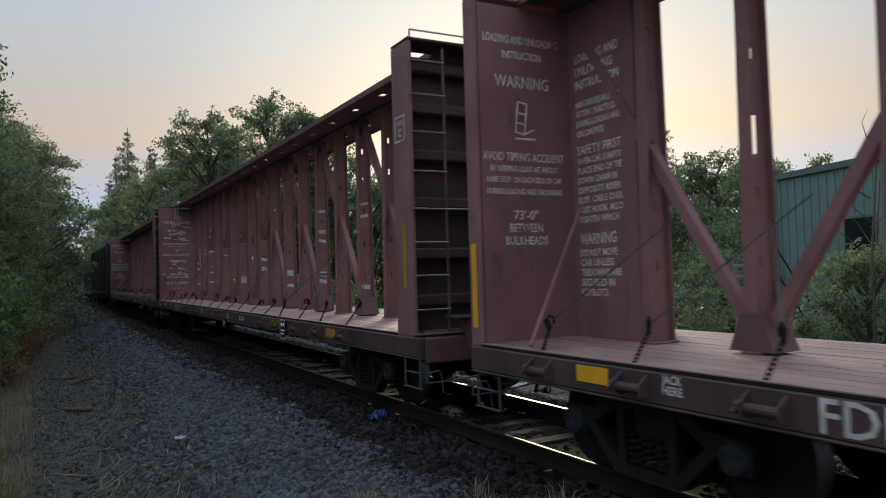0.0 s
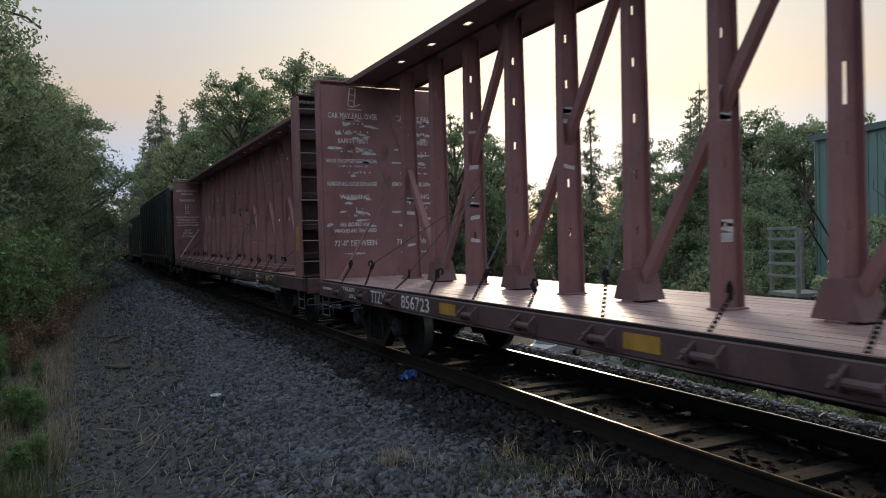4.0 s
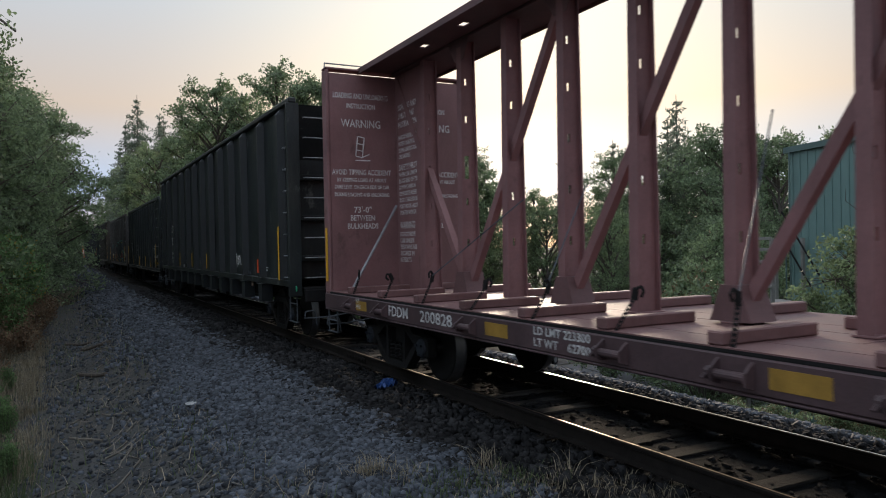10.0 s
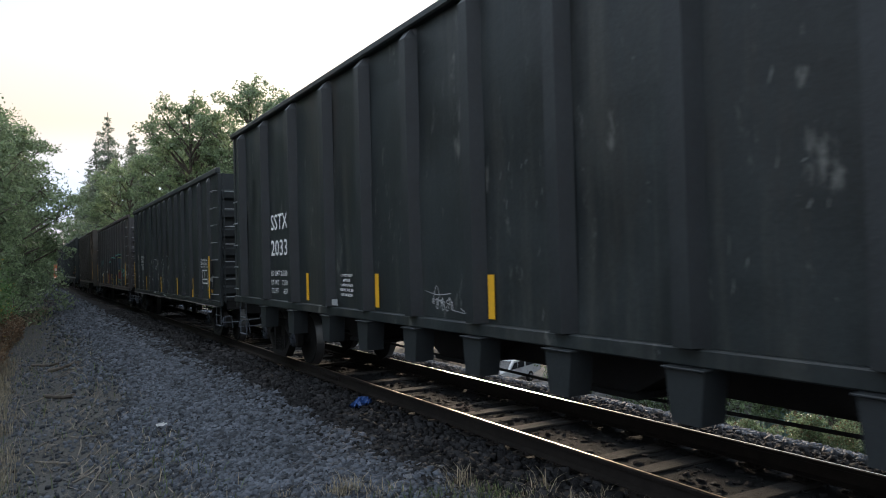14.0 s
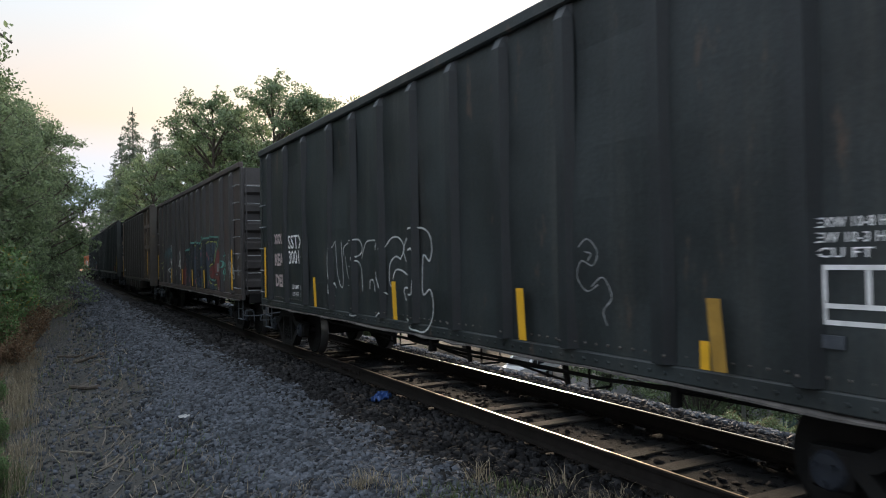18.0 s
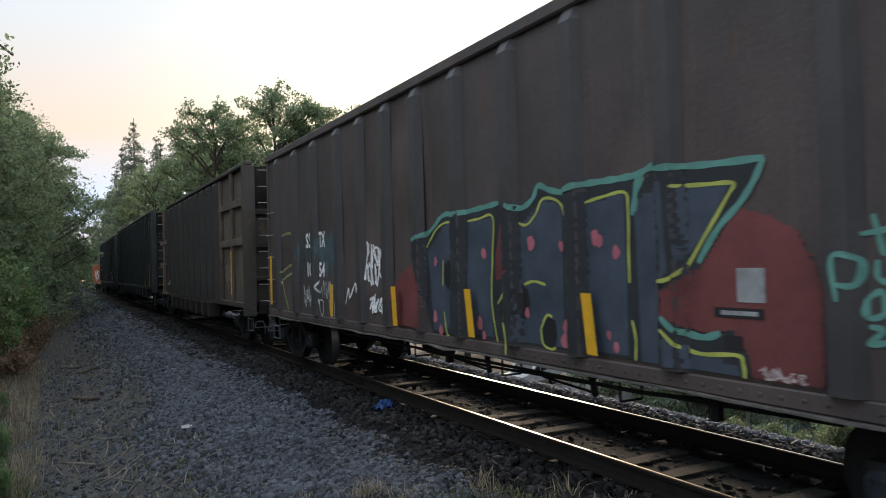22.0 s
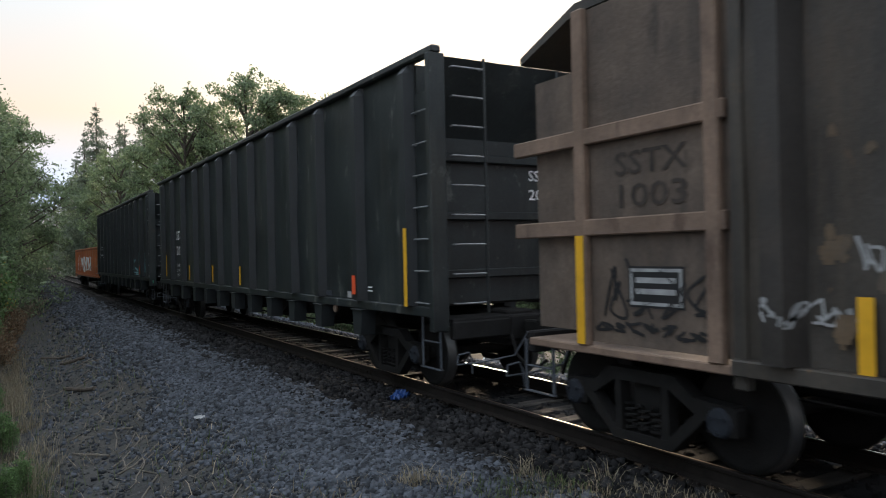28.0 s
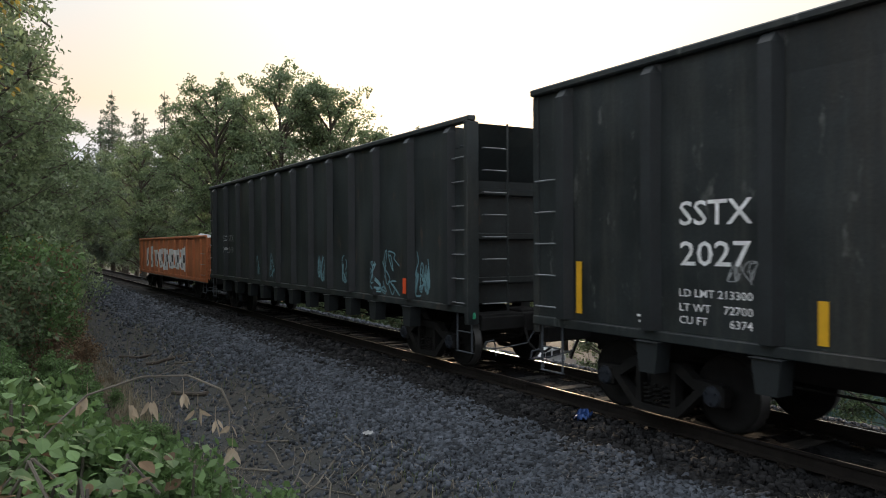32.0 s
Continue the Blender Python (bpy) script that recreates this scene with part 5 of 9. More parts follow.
            for e0, e1 in ((c0 + u, c1 + u), (c0 - u, c1 - u), (c0 + u, c0 - u), (c1 + u, c1 - u)):
                ch.tube(e0, e1, 0.006, 5)
        part("tie_down_chain", ch, M["under"], car)
        part("chain_hook", hook_me, None, car, at=pose(q.x, q.y, q.z - 0.02, 0, rng.uniform(-35, 35), rng.uniform(0, 180)))
        if rng.random() < 0.55:
            cb = MB().tube((q.x, q.y, q.z + 0.05), (-0.2, y + rng.choice((-1, 1)) * rng.uniform(0.5, 0.9), DECK + rng.uniform(1.0, 1.9)), 0.008, 5)
            part("tie_down_cable", cb, M["bare_dark"], car)
    # marks on the side sill
    for y in (3.2, 6.45, 10.8, 14.2, 17.75, 21.6):
        if y > 21 and (not partition or not risers):
            continue
        part("reflector", MB().box(-CB_HW - 0.016, -CB_HW - 0.0125, y - 0.22, y + 0.22, 0.86, 1.0), M["yellow_dull"], car, "grimy yellow reflector strip")
    for y, out in ((0.0, -1), (CB_LEN, 1)):
        coupler(car, y, out)
        stirrup(car, y - out * 0.28, CB_HW, None, 0.42, 0.42, 0.80)
    underbody(car, CB_LEN, DECK - 0.05)
    for y in (2.35, CB_LEN - 2.35):
        add_truck(car, y)
    brake_wheel(car, -0.08, -0.04, 2.33)
    return car, front, rear


M["red_deck"] = material("pinkish_red_deck_paint", (0.165, 0.088, 0.085), 0.6, 0.0, 0.22, 1.5, 0.15, 25, second=(0.11, 0.066, 0.06), share=0.4, stretch=(2.5, 0.7, 1))
M["grey_white"] = material("greyed_peeling_paint", (0.50, 0.52, 0.52), 0.7, 0.0, 0.3, 14.0, 0.05, 60, second=(0.24, 0.16, 0.155), share=0.36, sharp=0.06)
M["sill_white"] = material("grimy_white_stencil_paint", (0.52, 0.51, 0.50), 0.7, 0.0, 0.4, 5.0, 0.05, 60)
M["yellow_dull"] = material("grimy_yellow_strip", (0.34, 0.20, 0.035), 0.6, 0.0, 0.25, 6.0, 0.05, 60)


def face_writing(car, y, texts, x=-0.62):
    """White stencils on the face of a bulkhead that looks towards the front. Lines of (text, height above the deck, letter size, width, x)."""
    for text, z, size, width, cx in texts:
        mb = write_on(MB(), text, size, lambda u, v, z=z, cx=cx: (cx + u, y - 0.004, DECK + z + v), width, 0.002)
        part("stencil_line", mb, M["stencil"], car, "white stencilled loading instruction")


def pictogram(car, y, cx, z):
    """A small white drawing of a leaning stack."""
    mb = MB()
    where = lambda u, v: (cx + u, y - 0.004, DECK + z + v)
    for a, b in (((-0.09, 0.0), (-0.05, 0.34)), ((0.03, -0.02), (0.07, 0.32)), ((-0.09, 0.0), (0.03, -0.02)), ((-0.08, 0.11), (0.04, 0.09)), ((-0.07, 0.22), (0.055, 0.2)), ((-0.05, 0.34), (0.07, 0.32)),
                 ((-0.1, -0.07), (0.18, -0.07)), ((0.0, -0.03), (0.16, 0.04))):
        ribbon(mb, [a, b], 0.022, where)
    part("warning_drawing", mb, M["stencil"], car, "white painted tipping warning drawing")


def loading_words(car, y, partition_y):
    face_writing(car, y, (("LOADING AND UNLOADING", 3.30, 0.13, 1.0, -0.68), ("INSTRUCTION", 3.13, 0.12, 0.52, -0.68), ("WARNING", 2.83, 0.19, 0.72, -0.68), ("AVOID TIPPING ACCIDENT", 2.0, 0.13, 1.08, -0.68),
                          ("BY KEEPING LOAD AT ABOUT", 1.87, 0.09, 0.9, -0.68), ("SAME LEVEL ON EACH SIDE OF CAR", 1.75, 0.09, 1.0, -0.68), ("DURING LOADING AND UNLOADING", 1.62, 0.09, 1.0, -0.68), ("73'-0\"", 1.36, 0.14, 0.32, -0.68),
                          ("BETWEEN", 1.22, 0.13, 0.44, -0.68), ("BULKHEADS", 1.08, 0.13, 0.56, -0.68)))
    pictogram(car, y, -0.70, 2.28)
    face_writing(car, y, (("INSTRUCTION", 3.13, 0.12, 0.52, 0.68), ("WARNING", 2.83, 0.19, 0.72, 0.68), ("AVOID TIPPING ACCIDENT", 2.0, 0.13, 1.08, 0.68), ("BY KEEPING LOAD AT ABOUT", 1.87, 0.09, 0.9, 0.68),
                          ("DURING LOADING AND UNLOADING", 1.62, 0.09, 1.0, 0.68), ("BETWEEN", 1.22, 0.13, 0.44, 0.68), ("BULKHEADS", 1.08, 0.13, 0.56, 0.68)))
    lines = [("LOADING AND", 3.12, 0.14), ("UNLOADING", 2.97, 0.14), ("INSTRUCTION", 2.82, 0.14), ("MAINTAIN EQUAL LOAD", 2.60, 0.10), ("PATTERN ON BOTH SIDES", 2.49, 0.10), ("DURING LOADING AND", 2.38, 0.10), ("UNLOADING", 2.27, 0.10),
             ("SAFETY FIRST", 2.08, 0.14), ("WHEN CAR IS EMPTY", 1.96, 0.10), ("PLACE END OF TIE", 1.85, 0.10), ("DOWN CHAIN IN", 1.74, 0.10), ("OPPOSITE RISER", 1.63, 0.10), ("SLOT. CABLE OVER", 1.52, 0.10), ("POST HOOK. ALSO", 1.41, 0.10),
             ("TIGHTEN WINCH", 1.30, 0.10), ("WARNING", 1.08, 0.17), ("DO NOT MOVE", 0.93, 0.11), ("CAR UNLESS", 0.82, 0.11), ("TIEDOWNS ARE", 0.71, 0.11), ("SECURED IN", 0.60, 0.11), ("KEYSLOTS", 0.49, 0.11)]
    for text, z, size in lines:
        verts, faces = lettering(text, size, min(0.72, 0.050 * len(text) * size / 0.1), 0.002)
        left = min(v[0] for v in verts)
        mb = MB().add([(-0.035, partition_y + 0.93 - (v[0] - left), DECK + z + v[1]) for v in verts], faces)
        part("partition_stencil", mb, M["stencil"], car, "white stencilled safety words")


def tattered_words(car, y, seed):
    """Old instructions on torn white strips."""
    rng = random.Random(seed)
    face_writing(car, y, (("CAR MAY FALL OVER", 3.10, 0.15, 1.0, -0.62), ("SAFETY FIRST", 2.62, 0.12, 0.62, -0.62), ("HOOK ON OPPOSITE SIDE OF CAR", 2.24, 0.10, 1.02, -0.66), ("REMOVE ALL LOOSE DUNNAGE", 1.80, 0.11, 1.0, -0.66),
                          ("WARNING", 1.55, 0.12, 0.6, -0.62), ("ARE SECURED AND", 1.02, 0.10, 0.62, -0.62), ("WINCHES ARE TIGHTENED", 0.90, 0.10, 0.86, -0.62), ("73'-0\" BETWEEN", 0.66, 0.15, 0.86, -0.62)))
    face_writing(car, y, (("CAR MAY FALL", 3.10, 0.15, 0.8, 0.66), ("SAFETY FIRST", 2.62, 0.12, 0.62, 0.66), ("REMOVE ALL LOOSE DUNNAGE", 1.80, 0.11, 1.0, 0.66), ("WARNING", 1.55, 0.14, 0.6, 0.66), ("WINCHES ARE", 0.90, 0.10, 0.5, 0.66), ("73'-0\" BETWEEN", 0.66, 0.15, 0.86, 0.66)))
    pictogram(car, y, -0.62, 3.3)
    # rows of words too worn to read
    for z, h in ((2.94, 0.05), (2.78, 0.06), (2.40, 0.06), (2.12, 0.05), (2.0, 0.05), (1.30, 0.06), (1.17, 0.05), (0.44, 0.05)):
        for x0, x1 in ((-1.0, -0.22), (0.30, 1.0)):
            mb = MB()
            x = x0 + rng.uniform(0, 0.2)
            while x < x1 - 0.1:
                w = rng.uniform(0.012, 0.032)
                if rng.random() < 0.62:
                    a, b = rng.uniform(0, 0.4) * h, rng.uniform(0.6, 1.0) * h
                    mb.add([(x, y - 0.0035, DECK + z + a), (x + w, y - 0.0035, DECK + z + a * 0.5), (x + w * 0.9, y - 0.0035, DECK + z + b), (x, y - 0.0035, DECK + z + b * 0.9)], [(0, 1, 2, 3)])
                x += w + rng.uniform(0.006, 0.018) + (0.06 if rng.random() < 0.15 else 0)
            tagged(part("worn_stencil", mb, M["stencil"], car, "worn unreadable white stencil line"), kind="stuff")
    # torn strips that have half peeled away
    for z in (3.02, 2.90, 2.74, 2.66, 2.46, 2.36, 2.20, 1.94, 1.50, 1.40, 1.24, 1.08, 0.98):
        for x0, x1 in ((-1.2, -0.15), (0.1, 1.1)):
            for i in range(rng.randint(1, 3)):
                x, w, h, t = rng.uniform(x0, x1 - 0.2), rng.uniform(0.10, 0.34), rng.uniform(0.035, 0.08), rng.uniform(-0.05, 0.03)
                ring = [(0, 0.2 * h), (0.3 * w, rng.uniform(-0.2, 0.2) * h), (0.75 * w, rng.uniform(0, 0.3) * h), (w, rng.uniform(0.3, 0.6) * h), (0.8 * w, rng.uniform(0.7, 1.0) * h), (0.4 * w, rng.uniform(0.8, 1.1) * h), (0.05 * w, rng.uniform(0.6, 1.0) * h)]
                mb = MB().add([(x + u, y - 0.0045, DECK + z + v + t * u / w) for u, v in ring], [tuple(range(7))])
                part("torn_strip", mb, M["grey_white"], car, "torn and peeling white strip")


def column_scraps(car, seed, n=18):
    """Torn white stencil strips on the columns."""
    rng = random.Random(seed)
    step = -1.212
    first = CB_DEEP + CB_IN - 1.25
    for k in range(n):
        if k % 2 == 1:
            continue
        for i in range(rng.randint(3, 6)):
            mb = MB()
            z = DECK + rng.uniform(0.5, 2.3)
            h, t = rng.uniform(0.04, 0.09), rng.uniform(-0.03, 0.03)
            mb.add([(-0.09, first + k * step - 0.0145, z), (0.07, first + k * step - 0.0145, z + t), (0.075, first + k * step - 0.0145, z + t + h), (-0.08, first + k * step - 0.0145, z + h)], [(0, 1, 2, 3)])
            part("torn_strip", mb, M["grey_white"], car, "torn white lettering strip")


def placard(car, y, z=0.86, w=0.34, h=0.36):
    side = on_side(CB_HW, 0.06)(y, z)
    mb = MB().box(-CB_HW - 0.058, -CB_HW - 0.05, y - w / 2, y + w / 2, z - h / 2, z + h / 2)
    pl = part("placard", mb, M["ink"], car, "black and white consolidated stencil placard")
    mb = MB()
    for a, b, c, d in ((-1, -1, 1, -0.93), (-1, 0.93, 1, 1), (-1, -1, -0.93, 1), (0.93, -1, 1, 1), (-0.7, 0.3, -0.1, 0.7), (0.1, 0.35, 0.7, 0.65), (-0.7, -0.2, 0.7, -0.05), (-0.7, -0.55, 0.3, -0.4)):
        mb.add([side(a * w / 2, b * h / 2), side(c * w / 2, b * h / 2), side(c * w / 2, d * h / 2), side(a * w / 2, d * h / 2)], [(0, 1, 2, 3)])
    part("placard_mark", mb, M["white"], pl)


def sill_words(car, items):
    for text, y, z, size, width in items:
        part("sill_lettering", write_on(MB(), text, size, on_side(CB_HW, 0.016)(y, z), width, 0.003), M["sill_white"], car, "white lettering on the side sill")


def build_centre_beams():
    label = "empty oxide red centre-beam flat car"
    ri = CB_DEEP + CB_IN
    c0, f0, r0 = centre_beam(7.32 - ri, label + " with white stencilled bulkheads", False, 31, ((18.75, 0.6), (17.5, 0.7)))
    loading_words(c0, ri, ri - 1.05)
    sill_words(c0, (("FDDM", 18.75, 0.92, 0.30, 0.85), ("200828", 17.5, 0.92, 0.30, 1.05), ("HERE", 20.35, 0.92, 0.09, 0.2), ("JACK", 20.35, 1.0, 0.09, 0.2)))
    spray = MB()
    rg = random.Random(3)
    for st in [[(0.55, 1.2), (0.75, 1.5), (0.9, 1.25), (0.7, 1.0)], [(0.62, 0.9), (0.8, 1.1), (0.95, 0.85), (1.0, 1.15)], [(0.5, 1.05), (0.7, 1.3), (0.85, 1.45)]]:
        ribbon(spray, curve_through(st), 0.05, lambda u, v: (u, ri - 0.004, DECK + v - 0.25))
    part("graffiti_tag", spray, M["white"], c0, "white spray painted scrawl")
    c1, f1, r1 = centre_beam(8.80, label + " with tattered white lettering", False, 32, ((20.14, 0.5), (18.74, 0.7), (9.25, 0.7)), False)
    tattered_words(c1, ri, 5)
    column_scraps(c1, 8)
    placard(c1, 5.75)
    sill_words(c1, (("TTZX", ri - 2.9, 0.92, 0.26, 0.62), ("856723", ri - 4.3, 0.92, 0.26, 0.95), ("JACK HERE", ri - 1.75, 0.87, 0.08, 0.4), ("3/8\" ADJ. BLOCK", ri - 1.5, 0.98, 0.09, 0.7), ("IL 73-0", 9.25, 0.92, 0.13, 0.5), ("2 INCH RE-COMP SHOES", ri - 0.3, 0.93, 0.06, 0.55)))
    c2, f2, r2 = centre_beam(33.22, label + " with cross risers on its deck", True, 33, ((20.24, 0.5), (19.14, 0.65), (7.8, 0.45), (16.64, 0.5)))
    loading_words(c2, ri, ri - 1.05)
    placard(c2, 4.15)
    sill_words(c2, (("FDDM", 20.24, 0.93, 0.20, 0.62), ("200828", 19.14, 0.93, 0.20, 0.85), ("IL 73-0", 7.8, 0.92, 0.16, 0.6), ("L 75-0", 6.98, 0.92, 0.16, 0.55), ("JACK", ri - 1.3, 1.0, 0.08, 0.18), ("HERE", ri - 1.33, 0.91, 0.08, 0.2),
                    ("EMPTY CAR", 2.6, 0.98, 0.09, 0.45), ("READ L BOX", 2.6, 0.89, 0.09, 0.45), ("LD LMT 223300", 16.64, 0.99, 0.11, 0.85), ("LT WT    62700", 16.64, 0.88, 0.11, 0.85), ("LOADING ONLY", 10.5, 1.0, 0.06, 0.5), ("SEE EQUIPMENT", 10.5, 0.93, 0.06, 0.5), ("REGISTER", 10.5, 0.86, 0.06, 0.3)))
    for y in (21.25,):
        part("sill_reflector", MB().box(-CB_HW - 0.02, -CB_HW - 0.0125, y - 0.2, y + 0.2, 0.88, 1.02), M["yellow"], c0, "bright yellow reflector strip")
    part("post_reflector", MB().box(-CB_HW - 0.006, -CB_HW - 0.002, 0.30, 0.40, 1.66, 2.48), M["yellow_dull"], c1, "yellow reflector on the corner post")
    mark = MB()
    side = on_side(CB_HW, 0.006)(0.40, 3.72)
    for a, b, c, d in ((-0.15, -0.17, 0.15, -0.145), (-0.15, 0.145, 0.15, 0.17), (-0.15, -0.145, -0.128, 0.145), (0.128, -0.145, 0.15, 0.145)):
        mark.add([side(a, b), side(c, b), side(c, d), side(a, d)], [(0, 1, 2, 3)])
    part("clearance_mark", mark, M["sill_white"], c1, "white painted square frame")
    part("clearance_mark", write_on(MB(), "PLATE", 0.075, on_side(CB_HW, 0.006)(0.40, 3.79), 0.2, 0.001), M["sill_white"], c1, "white stencilled word")
    part("clearance_mark", write_on(MB(), "C", 0.15, on_side(CB_HW, 0.006)(0.40, 3.66), 0.10, 0.003), M["sill_white"], c1, "white stencilled letter")
    for car, y in ((c2, 0.36),):
        part("post_reflector", MB().box(-CB_HW - 0.006, -CB_HW - 0.002, y - 0.14, y - 0.02, 1.62, 2.12).box(-CB_HW - 0.006, -CB_HW - 0.002, y + 0.01, y + 0.10, 1.62, 2.12), M["yellow_dull"], car, "yellow reflector on the corner post")
    for car in (c0, c2):
        part("post_reflector", MB().box(-CB_HW - 0.006, -CB_HW - 0.002, CB_LEN - 0.16, CB_LEN - 0.06, 1.25, 2.15), M["yellow"], car, "bright yellow reflector on the corner post")


build_centre_beams()


# ---- high-sided cars
def rib_mesh(z0, z1, wide, deep, mat_):
    c = wide * 0.22
    mb = MB()
    poly = [(-wide / 2, 0.0), (-wide / 2 + c, -deep), (wide / 2 - c, -deep), (wide / 2, 0.0)]
    verts, faces = [], []
    for z, k in ((z0, 1.0), (z1 - 0.12, 1.0), (z1, 0.35)):
        verts += [(p[1] * k, p[0], z) for p in poly]
    for r in (0, 4):
        faces += [(r + i, r + i + 1, r + i + 5, r + i + 4) for i in range(3)]
        faces.append((r + 3, r, r + 4, r + 7))
    faces += [(3, 2, 1, 0), (8, 9, 10, 11)]
    return mb.add(verts, faces).mesh("rib", mat_)


def wavy_sheet(x, y0, y1, z0, z1, rng, amount, thick=0.012):
    """A steel side sheet, dented between its ribs."""
    ny, nz = int((y1 - y0) / 0.35) + 1, 7
    verts, faces = [], []
    for i in range(ny + 1):
        for j in range(nz + 1):
            y, z = y0 + (y1 - y0) * i / ny, z0 + (z1 - z0) * j / nz
            d = amount * noise.noise((y * 0.55, z * 0.6, rng)) if 0 < j < nz else 0
            verts.append((x + d, y, z))
    off = len(verts)
    s = 1 if x < 0 else -1
    verts += [(v[0] + s * thick, v[1], v[2]) for v in verts]
    for i in range(ny):
        for j in range(nz):
            a = i * (nz + 1) + j
            faces += [(a, a + nz + 1, a + nz + 2, a + 1), (off + a + 1, off + a + nz + 2, off + a + nz + 1, off + a)]
    return MB().add(verts, faces)


M["flange"] = material("dusty_flange_paint", (0.105, 0.097, 0.090), 0.8, 0.0, 0.4, 5.0, 0.15, 40, second=(0.05, 0.047, 0.044), share=0.45)


def high_car(name, label, y0, length, hw, z0, z1, mat_, ribs, rib_w, rib_d, dent, front, seed, legs=False, rear="slope", rim=0.10, near_end=0.0, rib_paint=None, inset=2.12):
    """A high-sided car with outside ribs; legs gives it hopper bays below the sill."""
    car = begin_car(name, label, y0)
    rear_y = length - near_end
    for s in (-1, 1):
        sheet = wavy_sheet(s * hw, 0.62 if front == "slope" else 0.02, rear_y - (0.62 if rear == "slope" else 0.02), z0, z1, seed + s, dent)
        part("side_sheet", sheet, mat_, car, smooth=False)
        x0, x1 = (-hw - rib_d * 0.7, -hw + 0.05) if s < 0 else (hw - 0.05, hw + rib_d * 0.7)
        part("top_rail", MB().cbox(x0, x1, 0.0, rear_y, z1, z1 + rim, 0.02), mat_, car)
        part("side_sill", MB().cbox(x0 + (0.03 if s < 0 else 0), x1 - (0.03 if s > 0 else 0), 0.02, rear_y - 0.02, z0 - 0.13, z0 - 0.002, 0.012), mat_, car)
    rm = rib_mesh(z0 + 0.002, z1 - 0.002, rib_w, rib_d, rib_paint or mat_)
    for y in ribs:
        part("rib", rm, None, car, at=pose(-hw, y, 0))
        part("rib", rm, None, car, at=pose(hw, y, 0, 0, 0, 180))
    if legs:
        leg = MB().prism([(-rib_w * 0.62, z0 - 0.148), (rib_w * 0.62, z0 - 0.148), (rib_w * 0.46, z0 - 0.52), (-rib_w * 0.46, z0 - 0.52)], "x", -rib_d, 0.10)
        leg.cbox(-rib_d - 0.03, 0.05, -rib_w * 0.68, rib_w * 0.68, z0 - 0.147, z0 - 0.132, 0.004)
        leg_me = leg.mesh("bay_post", rib_paint or mat_)
        for y in ribs[1:-1]:
            part("bay_post", leg_me, None, car, at=pose(-hw + 0.02, y, 0))
            part("bay_post", leg_me, None, car, at=pose(hw - 0.02, y, 0, 0, 0, 180))
        lo, hi = ribs[2], ribs[-3]
        n = 4
        for k in range(n):
            a, b = lo + (hi - lo) * k / n + 0.15, lo + (hi - lo) * (k + 1) / n - 0.15
            m = (a + b) / 2
            bay = MB().prism([(a, z0 - 0.05), (b, z0 - 0.05), (m + 0.32, 0.66), (m - 0.32, 0.66)], "x", -0.78, 0.78)
            bay.cbox(-0.82, 0.82, m - 0.38, m + 0.38, 0.60, 0.658, 0.01)
            part("hopper_bay", bay, M["under"], car)
    else:
        for y in [length * q for q in (0.3, 0.42, 0.58, 0.7)]:
            part("cross_bearer", MB().prism([(-hw + 0.1, z0 - 0.14), (hw - 0.1, z0 - 0.14), (0.4, z0 - 0.36), (-0.4, z0 - 0.36)], "y", y - 0.06, y + 0.06), M["under"], car)
    if not legs:
        pipe = MB().pipe([(-1.02, length * 0.18, 0.80), (-1.02, length * 0.28, 0.72), (-1.02, length * 0.75, 0.72), (-0.9, length * 0.82, 0.8)], 0.02, 6)
        part("train_line_pipe", pipe, M["under"], car)
        for q in (0.225, 0.5):
            part("pipe_bracket", MB().cbox(-1.06, -0.98, length * q - 0.04, length * q + 0.04, 0.62, z0 - 0.14, 0.008), M["under"], car)
        for q in (0.34, 0.47, 0.62):
            y = length * q
            part("brake_lever", MB().prism([(y, 0.52), (y + 0.06, 0.50), (y + 0.16, 0.86), (y + 0.08, 0.88)], "x", -0.72, -0.69).tube((-0.70, y + 0.02, 0.54), (-0.70, y + 0.9, 0.60), 0.014, 6), M["under"], car)
            part("rod_hanger", MB().pipe([(-0.86, y - 0.5, 0.87), (-0.86, y - 0.5, 0.56), (-0.60, y - 0.5, 0.56), (-0.60, y - 0.5, 0.87)], 0.012, 5), M["under"], car)
        lip = MB()
        bend = random.Random(seed)
        cuts = [0.05 + (rear_y - 0.1) * k / 40 for k in range(41)]
        edge = [(bend.uniform(0.035, 0.06), bend.gauss(0, 0.007) - (0.02 if bend.random() < 0.12 else 0)) for _ in cuts]
        out_ = -hw - rib_d * 0.7 + 0.03
        for (ya, (wa, da)), (yb, (wb, db)) in zip(zip(cuts, edge), list(zip(cuts, edge))[1:]):
            pts = []
            for y_, w_, d_ in ((ya, wa, da), (yb, wb, db)):
                pts += [(out_ + 0.06, y_, z0 - 0.134), (out_ - w_, y_, z0 - 0.134 + d_), (out_ - w_, y_, z0 - 0.150 + d_), (out_ + 0.06, y_, z0 - 0.150)]
            lip.add(pts, [(0, 1, 5, 4), (1, 2, 6, 5), (2, 3, 7, 6), (3, 0, 4, 7)])
        part("bottom_flange", lip, M["flange"], car, "dusty bent bottom flange")
        rivets, y = MB(), 0.4
        while y < rear_y - 0.3:
            for x in (-hw - rib_d * 0.7 + 0.03,):
                rivets.lathe([(x + 0.004, 0.02), (x - 0.012, 0.012)], "x", 6, (0, y, z0 - 0.065))
            y += 0.16
        tagged(part("rivet_line", rivets, mat_, car), kind="stuff")
    part("floor_plate", MB().box(-hw + 0.02, hw - 0.02, 0.65, rear_y - 0.65, z0 - 0.03, z0 + 0.02), M["under"], car)
